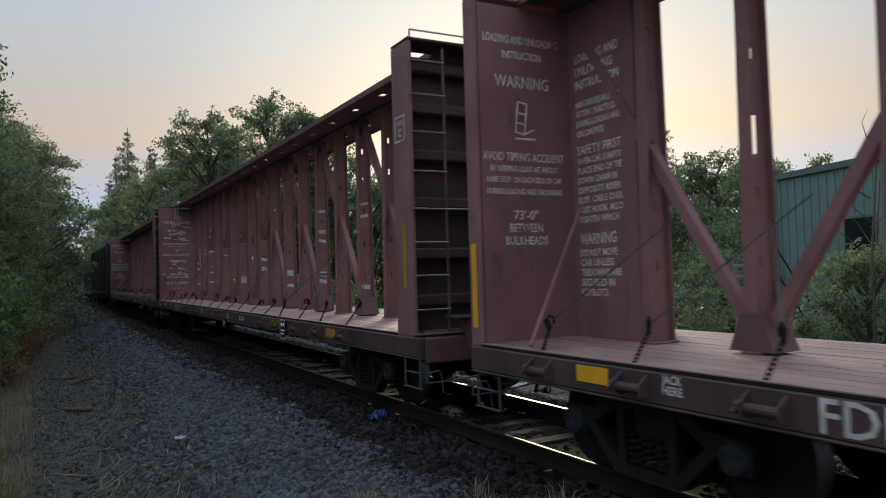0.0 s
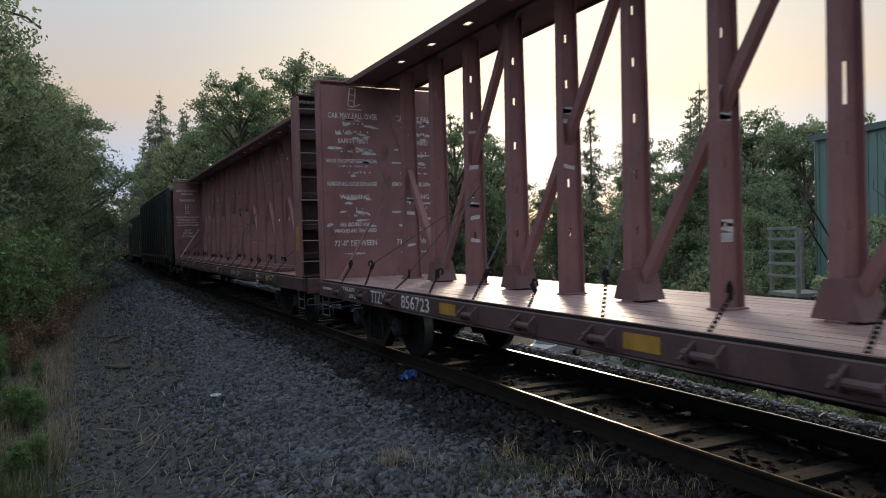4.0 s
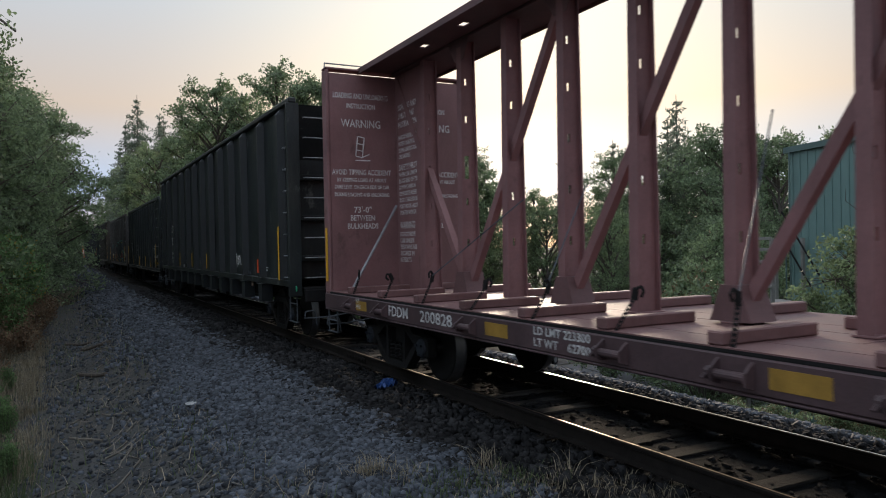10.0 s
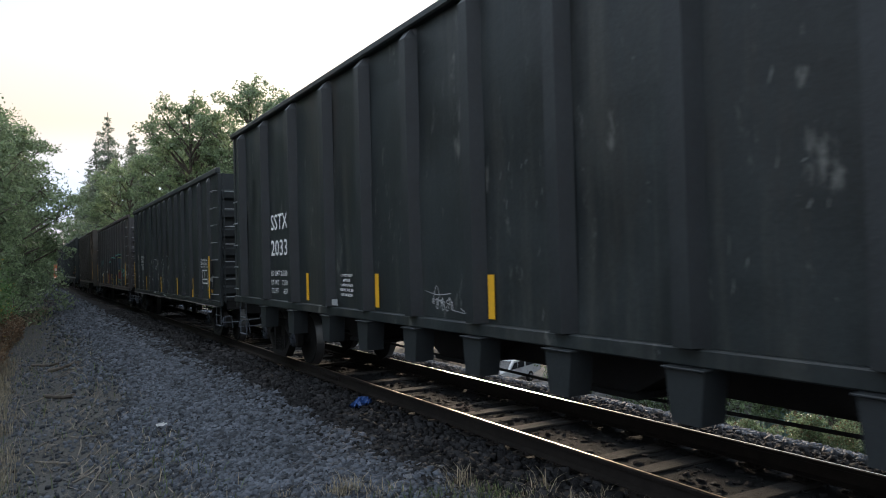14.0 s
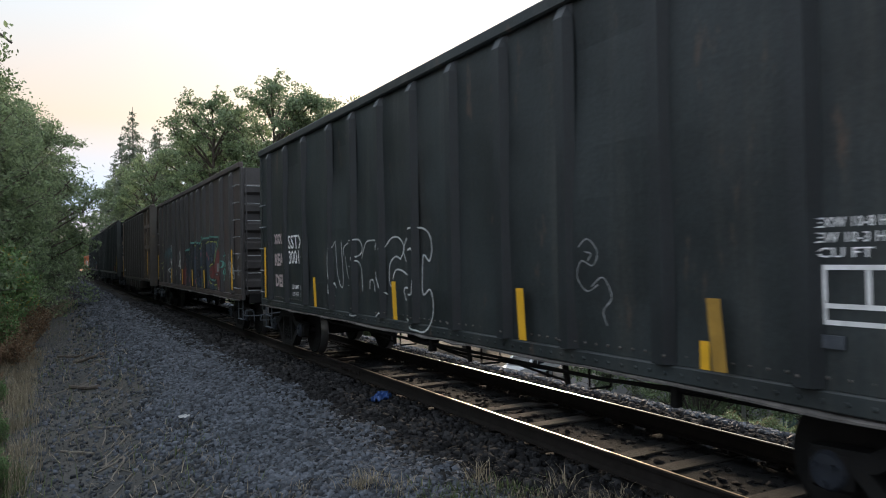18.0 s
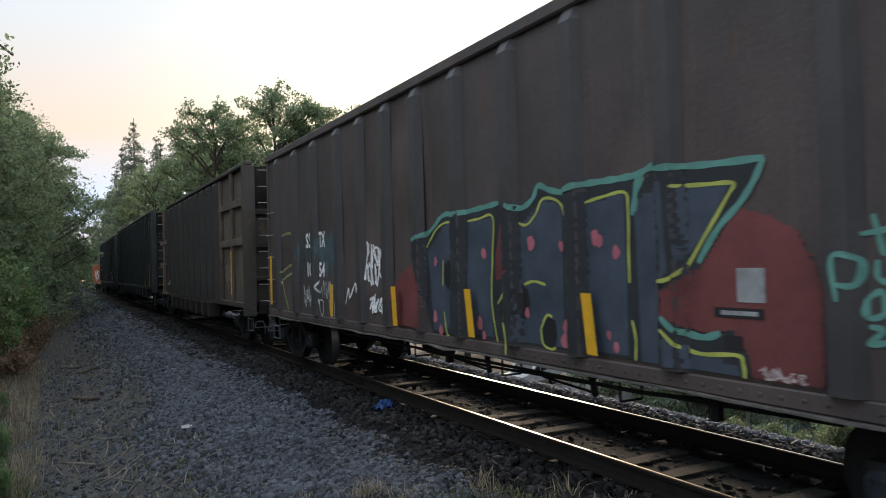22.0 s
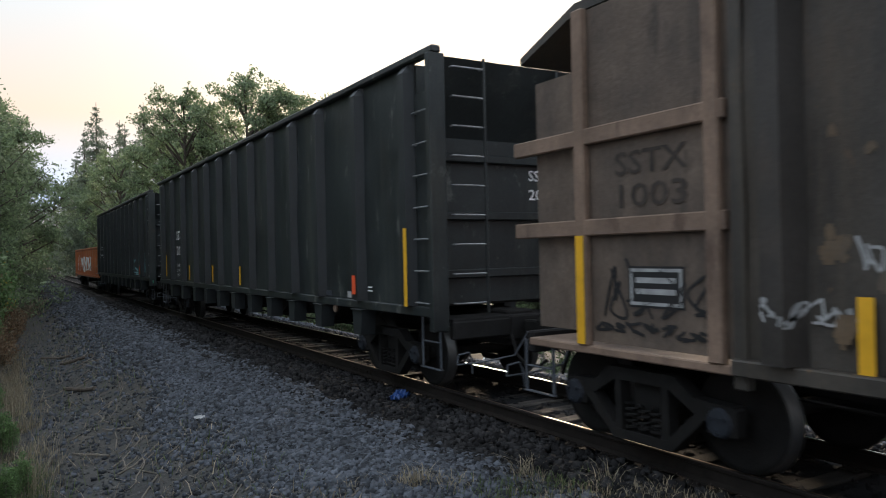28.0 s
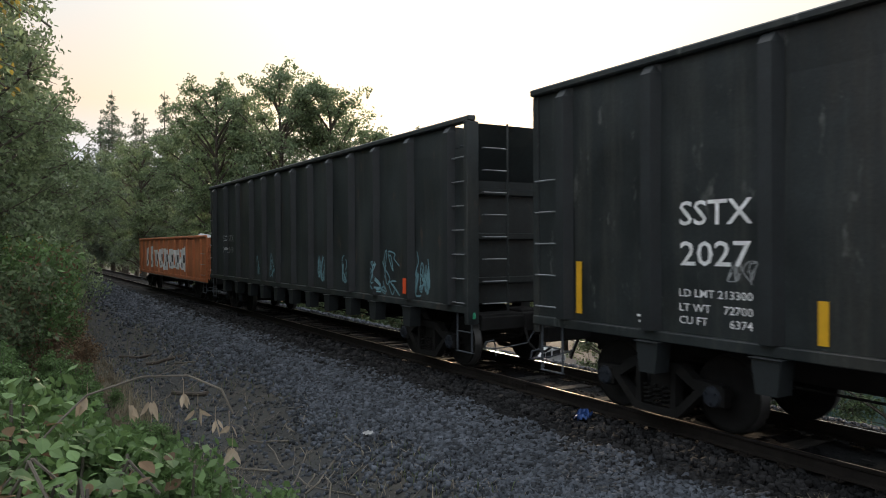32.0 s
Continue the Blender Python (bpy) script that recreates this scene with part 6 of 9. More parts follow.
    # front end
    if front == "slope":
        part("end_slope", MB().prism([(0.06, z1 - 0.02), (0.10, z1 - 0.02), (1.9, z0 + 0.2), (1.9, z0 + 0.1)], "x", -hw + 0.03, hw - 0.03), mat_, car)
        part("end_sheet", MB().box(-hw + 0.02, hw - 0.02, 0.62, 0.66, z0, z1 - 0.02), mat_, car)
        for s in (-1, 1):
            xa, xb = (-hw - rib_d, -hw + 0.10) if s < 0 else (hw - 0.10, hw + rib_d)
            part("corner_post", MB().cbox(xa, xb, 0.0, 0.11, z0 - 0.30, z1, 0.012), mat_, car)
            part("corner_plate", MB().box(s * hw - 0.006, s * hw + 0.006, 0.12, 0.60, z0, z1 - 0.42), mat_, car)
            part("ladder_stile", MB().cbox(s * 0.62 - 0.02, s * 0.62 + 0.02, 0.0, 0.03, z0 - 0.1, z1, 0.006), mat_, car)
        for z in (1.55, 2.35, 3.15, 3.9):
            part("end_beam", MB().cbox(-hw + 0.1, hw - 0.1, 0.52, 0.615, z, z + 0.12, 0.015), mat_, car)
        end_ladder(car, -hw + 0.40, -0.0, z0 + 0.05, z1 - 0.1, 0.38)
        side_ladder(car, 0.36, hw + 0.01, z0 + 0.05, z1 - 0.5, 0.42)
        part("end_platform", MB().cbox(-hw + 0.15, hw - 0.15, 0.0, 0.55, 1.0, 1.05, 0.01), M["under"], car)
    else:
        part("end_sheet", MB().box(-hw + 0.02, hw - 0.02, 0.0, 0.03, z0, z1), rib_paint or mat_, car)
        zz = z0 + 0.25
        while zz < z1 - 0.2:
            part("end_corrugation", MB().prism([(0.0, zz - 0.13), (-0.09, zz - 0.07), (-0.09, zz + 0.07), (0.0, zz + 0.13)], "x", -hw + 0.06, hw - 0.06), rib_paint or mat_, car)
            zz += 0.46
        for s in (-1, 1):
            xa, xb = (-hw - 0.02, -hw + 0.06) if s < 0 else (hw - 0.06, hw + 0.02)
            part("corner_post", MB().cbox(xa, xb, -0.03, 0.12, z0 - 0.13, z1, 0.012), rib_paint or mat_, car)
        for x in (-hw + 0.09, -hw + 0.60):
            part("ladder_stile", MB().cbox(x - 0.015, x + 0.015, -0.115, -0.095, z0 - 0.05, z1, 0.005), rib_paint or mat_, car)
        part("end_step", MB().cbox(-0.35, hw - 0.3, -0.34, -0.02, z0 + 0.10, z0 + 0.13, 0.01), M["under"], car)
        end_ladder(car, -hw + 0.34, -0.10, z0 + 0.1, z1 - 0.1, 0.42)
        side_ladder(car, 0.40, hw + 0.01, z0 + 0.15, z1 - 0.3, 0.42)
    # rear end
    part("rear_sheet", MB().box(-hw + 0.02, hw - 0.02, rear_y - 0.06, rear_y - 0.02, z0, z1), mat_, car)
    for s in (-1, 1):
        xa, xb = (-hw - 0.03, -hw + 0.06) if s < 0 else (hw - 0.06, hw + 0.03)
        part("rear_post", MB().cbox(xa, xb, rear_y - 0.12, rear_y + 0.01, z0 - 0.25, z1, 0.012), mat_, car)
        if rear == "slope":
            part("rear_plate", MB().box(s * hw - 0.006, s * hw + 0.006, rear_y - 0.62, rear_y - 0.121, z0, z1), mat_, car)
    if not near_end:
        side_ladder(car, rear_y - 0.33, hw + 0.01, z0 + 0.15, z1 - 1.0, 0.46)
    for y, out in ((0.0, -1), (length, 1)):
        coupler(car, y + out * 0.12, out)
        stirrup(car, y - out * 0.36, hw, None, 0.46, 0.40, z0 - 0.1)
        part("end_sill", MB().cbox(-hw + 0.15, hw - 0.15, y - 0.10 if out > 0 else y - 0.02, y + 0.02 if out > 0 else y + 0.10, 0.78, 1.02, 0.02), M["under"], car)
        part("draft_sill", MB().cbox(-0.3, 0.3, y - 1.6 if out > 0 else y - 0.05, y + 0.05 if out > 0 else y + 1.6, 0.72, 1.05, 0.02), M["under"], car)
    underbody(car, length, z0 - 0.1)
    for y in (inset, length - inset):
        add_truck(car, y)
    return car


def strip(car, y, z, hw, w=0.11, h=0.42, mat_=None, lean=0.0, label="yellow reflector strip"):
    x = (hw(y, z)[0] if callable(hw) else -hw) - 0.010
    part("reflector", MB().prism([(y - w / 2, z - h / 2), (y + w / 2, z - h / 2), (y + w / 2 + lean, z + h / 2), (y - w / 2 + lean, z + h / 2)], "x", x, x + 0.004), mat_ or M["yellow"], car, label)


def side_words(car, surf, items, mat_=None, label="white car lettering", bold=0.004):
    for text, y, z, size, width in items:
        mb = write_on(MB(), text, size, lambda u, v, y=y, z=z: (surf(y - u, z + v)[0] - 0.004, y - u, z + v), width, bold if size > 0.2 else 0.001)
        part("car_lettering", mb, mat_ or M["white"], car, label)


def graffiti(car, name, mat_, label, strokes, width, surface):
    for s in strokes:
        mb = MB()
        ribbon(mb, curve_through(s), width, surface)
        part(name, mb, mat_, car, label)


def surface_of(hw, ribs, rib_w, rib_d, dent, seed):
    """Where paint lies on the ribbed side: u is y along the car, v is height."""
    def where(u, v):
        x = -hw + dent * noise.noise((u * 0.55, v * 0.6, seed - 1)) - 0.007
        for y in ribs:
            k = abs(u - y)
            if k < rib_w / 2:
                x = min(x, -hw - rib_d * min(1.0, (rib_w / 2 - k) / (rib_w * 0.22)) - 0.007)
        return (x, u, v)
    return where


def tag_strokes(rng, y, z, w, h, letters):
    """A row of letter-like scrawls, none of them a word; reads from the rear to the front."""
    out = []
    for k in range(letters):
        c = y + w / 2 - w * (k + 0.5) / letters
        lw = w / letters * 0.9
        out.append([(c + lw * rng.uniform(-0.7, 0.7), z + h * rng.uniform(-0.5, 0.5)) for _ in range(7)])
    return out


def filled(mb, outline, where, n=40, ragged=0.0):
    """Fills a closed outline with rows of small patches that lie on the surface."""
    zs = [p[1] for p in outline]
    z0, z1 = min(zs), max(zs)
    jit = random.Random(len(outline) * 7 + n)
    for k in range(n):
        a, b = z0 + (z1 - z0) * k / n, z0 + (z1 - z0) * (k + 1) / n
        z = (a + b) / 2
        cuts = []
        for (ua, va), (ub, vb) in zip(outline, outline[1:] + outline[:1]):
            if (va - z) * (vb - z) < 0:
                cuts.append(ua + (ub - ua) * (z - va) / (vb - va))
        cuts.sort()
        for c, d in zip(cuts[::2], cuts[1::2]):
            c, d = c - ragged * jit.random() ** 2, d + ragged * jit.random() ** 2
            m = max(1, int((d - c) / 0.05))
            for i in range(m):
                u0, u1 = c + (d - c) * i / m, c + (d - c) * (i + 1) / m
                mb.add([where(u0, a), where(u1, a), where(u1, b), where(u0, b)], [(0, 1, 2, 3)])


HOP_HW, GON_HW = 1.33, 1.25
HOP_Z0, HOP_Z1 = 1.20, 4.57


def hopper_marks(car, L, surf, number, orange_y, strips, num_y, rng):
    strip(car, orange_y - 0.05, 1.44, HOP_HW + 0.142, 0.12, 0.29, M["signal"], 0, "orange red marker panel")
    strip(car, 0.72, 1.72, HOP_HW + 0.142, 0.09, 1.05)
    for q in strips:
        strip(car, q, 1.47 if q < L - 2 else 1.66, surf if q < L - 2 else HOP_HW + 0.01, 0.11, 0.44 if q < L - 2 else 0.72)
    side_words(car, surf, (("SSTX", num_y, 2.60, 0.40, 0.98), (number, num_y, 2.13, 0.40, 0.96), ("LD LMT 213300", num_y, 1.68, 0.13, 1.0), ("LT WT    72700", num_y, 1.51, 0.13, 1.0), ("CU FT       6374", num_y, 1.36, 0.13, 1.0)))
    mb = MB()
    side = on_side(HOP_HW, 0.035)
    bars(mb, side(orange_y - 0.40, 1.40), 0.055, 0.02, (0.15, 0.17))
    bars(mb, side(L - 2.2, 1.35), 0.07, 0.03, (0.2, 0.14))
    part("small_stencil", mb, M["white"], car, "small white stencil lines")
    part("defect_card", MB().box(-HOP_HW - 0.016, -HOP_HW - 0.010, orange_y + 0.34, orange_y + 0.50, 1.215, 1.32), M["grey_paint"], car, "small pale card holder")
    part("card_board", MB().box(-HOP_HW - 0.02, -HOP_HW - 0.010, orange_y + 1.17, orange_y + 1.42, 1.22, 1.30), M["bare_dark"], car)
    lift = MB().lathe([(-0.01, 0.07), (-0.035, 0.07)], "x", 16, (-HOP_HW, orange_y + 1.0, 1.02))
    part("lifting_eye", lift, M["rust_end"], car, "rusty lifting eye")


M["black_rib"] = material("darker_rib_paint", (0.020, 0.024, 0.026), 0.5, 0.0, 0.3, 1.2, 0.14, 24, second=(0.056, 0.050, 0.042), share=0.35, streak=0.7)


def scuffs(car, surf, rng, spans):
    """Pale scrapes that run down the side sheets, thickest at mid-height."""
    for y0, y1, n in spans:
        mb = MB()
        for k in range(n):
            u, v = rng.uniform(y0, y1), rng.gauss(2.35, 0.5)
            h, w, lean = rng.uniform(0.03, 0.14) * (2.4 if k % 9 == 0 else 1.0), rng.uniform(0.003, 0.009), rng.uniform(-0.02, 0.03)
            if not 1.25 < v - h or v > 3.6:
                continue
            mb.add([(surf(a, b)[0] - 0.002, a, b) for a, b in ((u, v), (u - w, v - 0.4 * h), (u - 0.6 * w + lean, v - h), (u + 0.3 * w + lean, v - 0.8 * h))], [(0, 1, 2, 3)])
        tagged(part("scuff_mark", mb, M["scuff"], car, "pale scrapes down the side sheet"), kind="stuff")


def rivets(car, surf, y0, y1, z, step=0.14):
    """A row of rivet heads along the foot of the side sheets."""
    mb = MB()
    for k in range(int((y1 - y0) / step)):
        y = y0 + k * step
        x = surf(y, z)[0]
        ring = [(x + 0.004, y + 0.015 * math.cos(a * 1.0472), z + 0.015 * math.sin(a * 1.0472)) for a in range(6)]
        top = [(x - 0.010, y + 0.007 * math.cos(a * 1.0472), z + 0.007 * math.sin(a * 1.0472)) for a in range(6)]
        mb.add(ring + top, [(a, (a + 1) % 6, (a + 1) % 6 + 6, a + 6) for a in range(6)] + [tuple(range(6, 12))])
    tagged(part("rivet_row", mb, M["rivet"], car, "row of dusty rivet heads"), kind="stuff")


M["scuff"] = material("pale_scrape", (0.105, 0.11, 0.105), 0.7, 0.0, 0.4, 6.0, 0.05, 60, second=(0.05, 0.05, 0.045), share=0.45)
M["rivet"] = material("dusty_rivet", (0.085, 0.078, 0.070), 0.7, 0.0, 0.4, 9.0, 0.05, 60)


def build_hoppers():
    rng = random.Random(77)
    # first hopper
    L = 19.3
    ribs = [0.78, 2.39] + [4.02 + 1.373 * k for k in range(8)] + [15.27, 16.91, 18.52]
    c = high_car("hopper_car", "weathered black open hopper car with vertical ribs and hopper bays", 58.05, L, HOP_HW, HOP_Z0, HOP_Z1, M["black"], ribs, 0.28, 0.14, 0.03, "slope", 11, True, rib_paint=M["black_rib"])
    surf = surface_of(HOP_HW, ribs, 0.28, 0.14, 0.03, 11)
    hopper_marks(c, L, surf, "2033", 2.48, (14.71, 11.99, 9.28), 16.2, rng)
    scuffs(c, surf, random.Random(5), [(y + 0.2, y + 1.15, n) for y, n in ((15.3, 26), (13.7, 34), (12.3, 30), (11.0, 60), (8.2, 14), (5.5, 16), (4.1, 12), (2.5, 18))])
    scrawl = [[(0.30, -0.10), (0.30, 0.22), (0.12, -0.08), (0.14, 0.18)], [(0.10, 0.10), (0.0, 0.16), (0.06, -0.02), (-0.06, -0.04)], [(-0.05, 0.18), (-0.10, -0.02), (-0.2, 0.0), (-0.2, 0.14)], [(-0.22, 0.06), (-0.32, 0.1), (-0.24, -0.02), (-0.34, -0.08), (-0.18, -0.3), (-0.08, -0.16), (-0.3, -0.12)]]
    graffiti(c, "graffiti_tag", M["white"], "white spray painted scrawl", [[(4.88 + 1.05 * a, 1.47 + 1.1 * b) for a, b in q] for q in scrawl], 0.03, surf)
    mb = MB()
    front = lambda cx, z: (lambda u, v: (cx + u, 0.60, z + v))
    write_on(mb, "SSTX", 0.22, front(0.88, 3.02), 0.5, 0.003)
    write_on(mb, "2033", 0.22, front(0.88, 2.75), 0.5, 0.003)
    brake_wheel(c, 0.62, 0.30, 2.35)
    part("end_lettering", mb, M["white"], c, "white lettering on the end sheet")
    graffiti(c, "graffiti_scrawl", M["grey_paint"], "faint grey scrawl", tag_strokes(rng, 10.3, 1.36, 0.55, 0.13, 6) + [[(10.7, 1.50), (10.4, 1.46), (10.1, 1.48)], [(10.5, 1.42), (10.42, 1.56), (10.36, 1.44), (10.48, 1.40)], [(10.05, 1.30), (9.8, 1.28), (9.9, 1.33)]], 0.010, surf)
    side_words(c, surf, (("CONDITIONALLY", 13.05, 1.66, 0.055, 0.44), ("APPROVED", 13.05, 1.59, 0.055, 0.28), ("CONTROL VALVE", 13.05, 1.52, 0.055, 0.44), ("IF DEFECTIVE, SEE", 13.05, 1.45, 0.055, 0.48), ("AAR F.M. RULE 4", 13.05, 1.38, 0.055, 0.44)))
    part("small_plate", MB().box(-HOP_HW - 0.06, -HOP_HW - 0.05, 13.30, 13.53, 1.22, 1.31), M["grey_paint"], c, "pale data plate")
    part("roundel", MB().lathe([(0.0, 0.055), (-0.012, 0.055)], "x", 16, (-HOP_HW - 0.02, -0.02, 1.05)), M["green_dot"], c, "small green tag")
    # the two hoppers at the tail
    L7 = 19.25
    ribs7 = [0.78, 2.39] + [4.02 + 1.373 * k for k in range(8)] + [15.27, 16.91, 18.52]
    c = high_car("hopper_car", "weathered black open hopper car lettered in white", 130.5, L7, HOP_HW, HOP_Z0, HOP_Z1 - 0.11, M["black"], ribs7, 0.28, 0.14, 0.03, "slope", 21, True, rib_paint=M["black_rib"])
    surf7 = surface_of(HOP_HW, ribs7, 0.28, 0.14, 0.03, 21)
    hopper_marks(c, L7, surf7, "2027", 2.48, (18.25, 14.71, 11.96, 9.26), 16.00, rng)
    mb = MB()
    front = lambda cx, z: (lambda u, v: (cx + u, 0.60, z + v))
    write_on(mb, "SSTX", 0.22, front(0.78, 3.0), 0.5, 0.003)
    write_on(mb, "2027", 0.22, front(0.78, 2.72), 0.5, 0.003)
    part("end_lettering", mb, M["white"], c, "white lettering on the end sheet")
    graffiti(c, "graffiti_tag", M["grey_paint"], "faint blue-grey scrawl", tag_strokes(rng, 15.62, 1.95, 0.4, 0.26, 4), 0.014, surf7)
    L8 = 17.9
    ribs8 = [0.927 * v for v in ribs7]
    c = high_car("hopper_car", "weathered black open hopper car with pale blue graffiti scrawls", 151.4, L8, HOP_HW, HOP_Z0, HOP_Z1 - 0.21, M["black_b"], ribs8, 0.28, 0.14, 0.03, "slope", 23, True, rib_paint=M["black_rib"])
    surf8 = surface_of(HOP_HW, ribs8, 0.28, 0.14, 0.03, 23)
    strip(c, 2.24, 1.46, HOP_HW + 0.142, 0.13, 0.30, M["signal"], 0, "orange red marker panel")
    st = []
    for y, w, h in ((1.75, 0.6, 0.75), (3.4, 1.3, 0.9), (5.3, 0.6, 0.6), (6.8, 0.6, 0.55), (10.5, 0.8, 0.55), (12.0, 0.6, 0.5)):
        st += tag_strokes(rng, y, 1.75, w, h, 3) + tag_strokes(rng, y, 1.5, w, h * 0.6, 3)
    graffiti(c, "graffiti_tag", M["grey_blue"], "pale blue graffiti scrawls", st, 0.03, surf8)
    side_words(c, surf8, (("SSTX", L8 - 2.6, 2.5, 0.30, 0.8), ("2019", L8 - 2.6, 2.1, 0.30, 0.8)), M["grey_paint"])
    part("roundel", MB().lathe([(0.0, 0.055), (-0.012, 0.055)], "x", 16, (-HOP_HW - 0.02, -0.02, 1.05)), M["green_dot"], c, "small green tag")
    # black gondola
    L = 15.25
    ribs = [0.95, 2.1, 3.3, 4.45, 5.5, 6.55, 7.6, 8.65, 9.7, 10.75, 12.12, 13.31, 14.5]
    g = high_car("gondola_car", "faded black high-sided gondola car with outlined graffiti", 79.25, L, GON_HW, 1.0, 4.07, M["black_b"], ribs, 0.22, 0.09, 0.07, "flat", 31, False, rim=0.14, rib_paint=M["black_rib"], inset=1.22)
    sg = surface_of(GON_HW, ribs, 0.20, 0.09, 0.07, 31)
    for y, lean in ((0.73, 0.0), (2.70, 0.05), (5.07, 0.04), (8.03, 0.05), (11.33, 0.06), (14.62, 0.0)):
        strip(g, y, 1.27 if 1 < y < 14 else 1.57, GON_HW + 0.095, 0.12, 0.50 if 1 < y < 14 else 1.05, M["yellow_dull"] if y == 2.70 else M["yellow"], lean)
    side_words(g, sg, (("SSTX", 12.70, 2.15, 0.36, 0.88), ("3001C", 12.69, 1.86, 0.36, 0.88), ("LD LMT", 12.78, 1.31, 0.11, 0.38), ("LT WT", 12.76, 1.17, 0.11, 0.32)))
    side_words(g, sg, (("201 000", 12.34, 1.31, 0.11, 0.36), ("62 000", 12.36, 1.17, 0.11, 0.32)), M["grey_paint"])
    strip(g, 2.83, 1.12, GON_HW + 0.095, 0.08, 0.2, M["yellow"], 0.0)
    label = MB()
    filled(label, [(0.93, 1.30), (0.84, 1.34), (0.83, 1.52), (0.85, 1.66), (0.90, 1.60), (0.92, 1.68), (0.95, 1.50), (0.97, 1.42)], lambda u, v: (sg(u, v)[0] - 0.002, u, v), 24)
    filled(label, [(0.96, 1.80), (0.90, 1.80), (0.93, 1.90)], lambda u, v: (sg(u, v)[0] - 0.002, u, v), 10)
    part("torn_label", label, M["grey_paint"], g, "torn remains of a pale paper label")
    label = MB()
    filled(label, [(0.92, 1.18), (0.82, 1.16), (0.82, 1.26), (0.93, 1.29)], lambda u, v: (sg(u, v)[0] - 0.002, u, v), 10)
    part("torn_label", label, M["yellow_dull"], g, "torn orange edge of a label")
    rivets(g, sg, 0.3, L - 0.2, 1.07)
    # big outlined letters
    graffiti(g, "graffiti_outline", M["white_thin"], "large white outlined graffiti", [[(10.71, 1.41), (10.67, 1.25), (10.41, 1.16), (10.22, 1.23), (9.99, 1.09), (9.69, 0.97), (9.44, 1.04), (9.39, 1.18), (9.28, 1.03), (9.0, 1.02), (8.94, 1.3)], [(10.71, 1.97), (10.71, 1.57), (10.51, 1.26)], [(10.69, 2.0), (10.48, 2.12)], [(10.48, 2.12), (10.48, 1.58), (10.31, 1.37), (10.22, 1.58), (10.23, 2.11)]], 0.022, sg)
    graffiti(g, "graffiti_outline", M["white_thin"], "large white outlined graffiti", [[(10.14, 1.88), (10.09, 2.03), (9.56, 2.12), (9.38, 2.01), (9.44, 1.9), (9.67, 1.83), (9.45, 1.71), (9.43, 1.32)], [(10.09, 1.88), (9.97, 1.49), (9.75, 1.42)], [(9.96, 1.73), (9.7, 1.71)], [(9.41, 1.83), (9.24, 2.05), (9.02, 2.09), (8.68, 2.05), (8.78, 1.82), (8.66, 1.53), (8.48, 1.25)], [(9.16, 1.38), (9.11, 1.51), (8.98, 1.47), (8.98, 1.08)]], 0.022, sg)
    graffiti(g, "graffiti_outline", M["white_thin"], "large white outlined graffiti", [[(8.95, 1.06), (8.81, 1.06), (8.68, 1.03), (8.48, 1.17)], [(8.6, 1.96), (8.36, 2.1), (8.13, 2.1), (7.98, 1.96), (8.08, 1.83)], [(8.32, 1.42), (8.45, 1.49), (8.43, 1.74), (8.25, 1.85), (8.08, 1.81)], [(8.35, 1.54), (8.26, 1.66), (8.09, 1.67), (7.88, 1.61)]], 0.022, sg)
    graffiti(g, "graffiti_outline", M["white_thin"], "large white outlined graffiti", [[(7.97, 2.0), (7.8, 2.16), (7.51, 2.21), (7.25, 2.13), (7.15, 1.95), (7.21, 1.79), (7.36, 1.86), (7.41, 1.81), (7.4, 1.46), (7.33, 1.37), (7.18, 1.44), (7.08, 1.32), (7.07, 1.12), (7.2, 0.96), (7.41, 0.9), (7.64, 0.95), (7.89, 1.04)]], 0.022, sg)
    graffiti(g, "graffiti_outline", M["white_thin"], "large white outlined graffiti", [[(7.92, 1.78), (8.0, 1.93), (7.91, 2.09)], [(7.88, 1.85), (7.66, 1.92), (7.53, 1.91), (7.54, 1.46), (7.61, 1.36), (7.88, 1.44), (7.98, 1.4), (7.9, 1.27)], [(8.52, 1.12), (8.37, 1.0), (8.11, 0.93), (7.89, 0.97)]], 0.022, sg)
    side_words(g, sg, (("XXX", 13.86, 2.24, 0.26, 0.62), ("REA-", 13.81, 1.82, 0.32, 0.78), ("DER.", 13.78, 1.40, 0.32, 0.80)), M["pinkish"], "pale hand-painted letters", 0.014)
    graffiti(g, "graffiti_faint", M["grey_paint"], "faint grey scrawl", [[(4.28, 1.90), (4.16, 1.97), (4.04, 1.86), (4.10, 1.74), (4.24, 1.78), (4.30, 1.64), (4.18, 1.52), (4.04, 1.58)], [(4.12, 1.56), (3.98, 1.64), (3.88, 1.48), (3.98, 1.36), (3.94, 1.24)], [(4.20, 1.86), (4.12, 1.84), (4.16, 1.78)]], 0.010, sg)
    mb = MB()
    for a, b, cc, d in ((1.38, 1.39, 2.0, 1.42), (1.38, 1.72, 2.0, 1.75), (1.38, 1.42, 1.41, 1.72), (1.97, 1.42, 2.0, 1.72), (1.70, 1.52, 1.73, 1.72), (1.41, 1.49, 1.97, 1.52)):
        mb.add([sg(a, b), sg(cc, b), sg(cc, d), sg(a, d)], [(0, 1, 2, 3)])
    part("route_box", mb, M["white"], g, "white painted box mark")
    side_words(g, sg, (("EXW 10-8 H 12-4", 1.72, 2.0, 0.085, 0.6), ("EW 10-3 H 12-3", 1.72, 1.91, 0.085, 0.6), ("CU FT   4 2", 1.72, 1.82, 0.085, 0.6)))
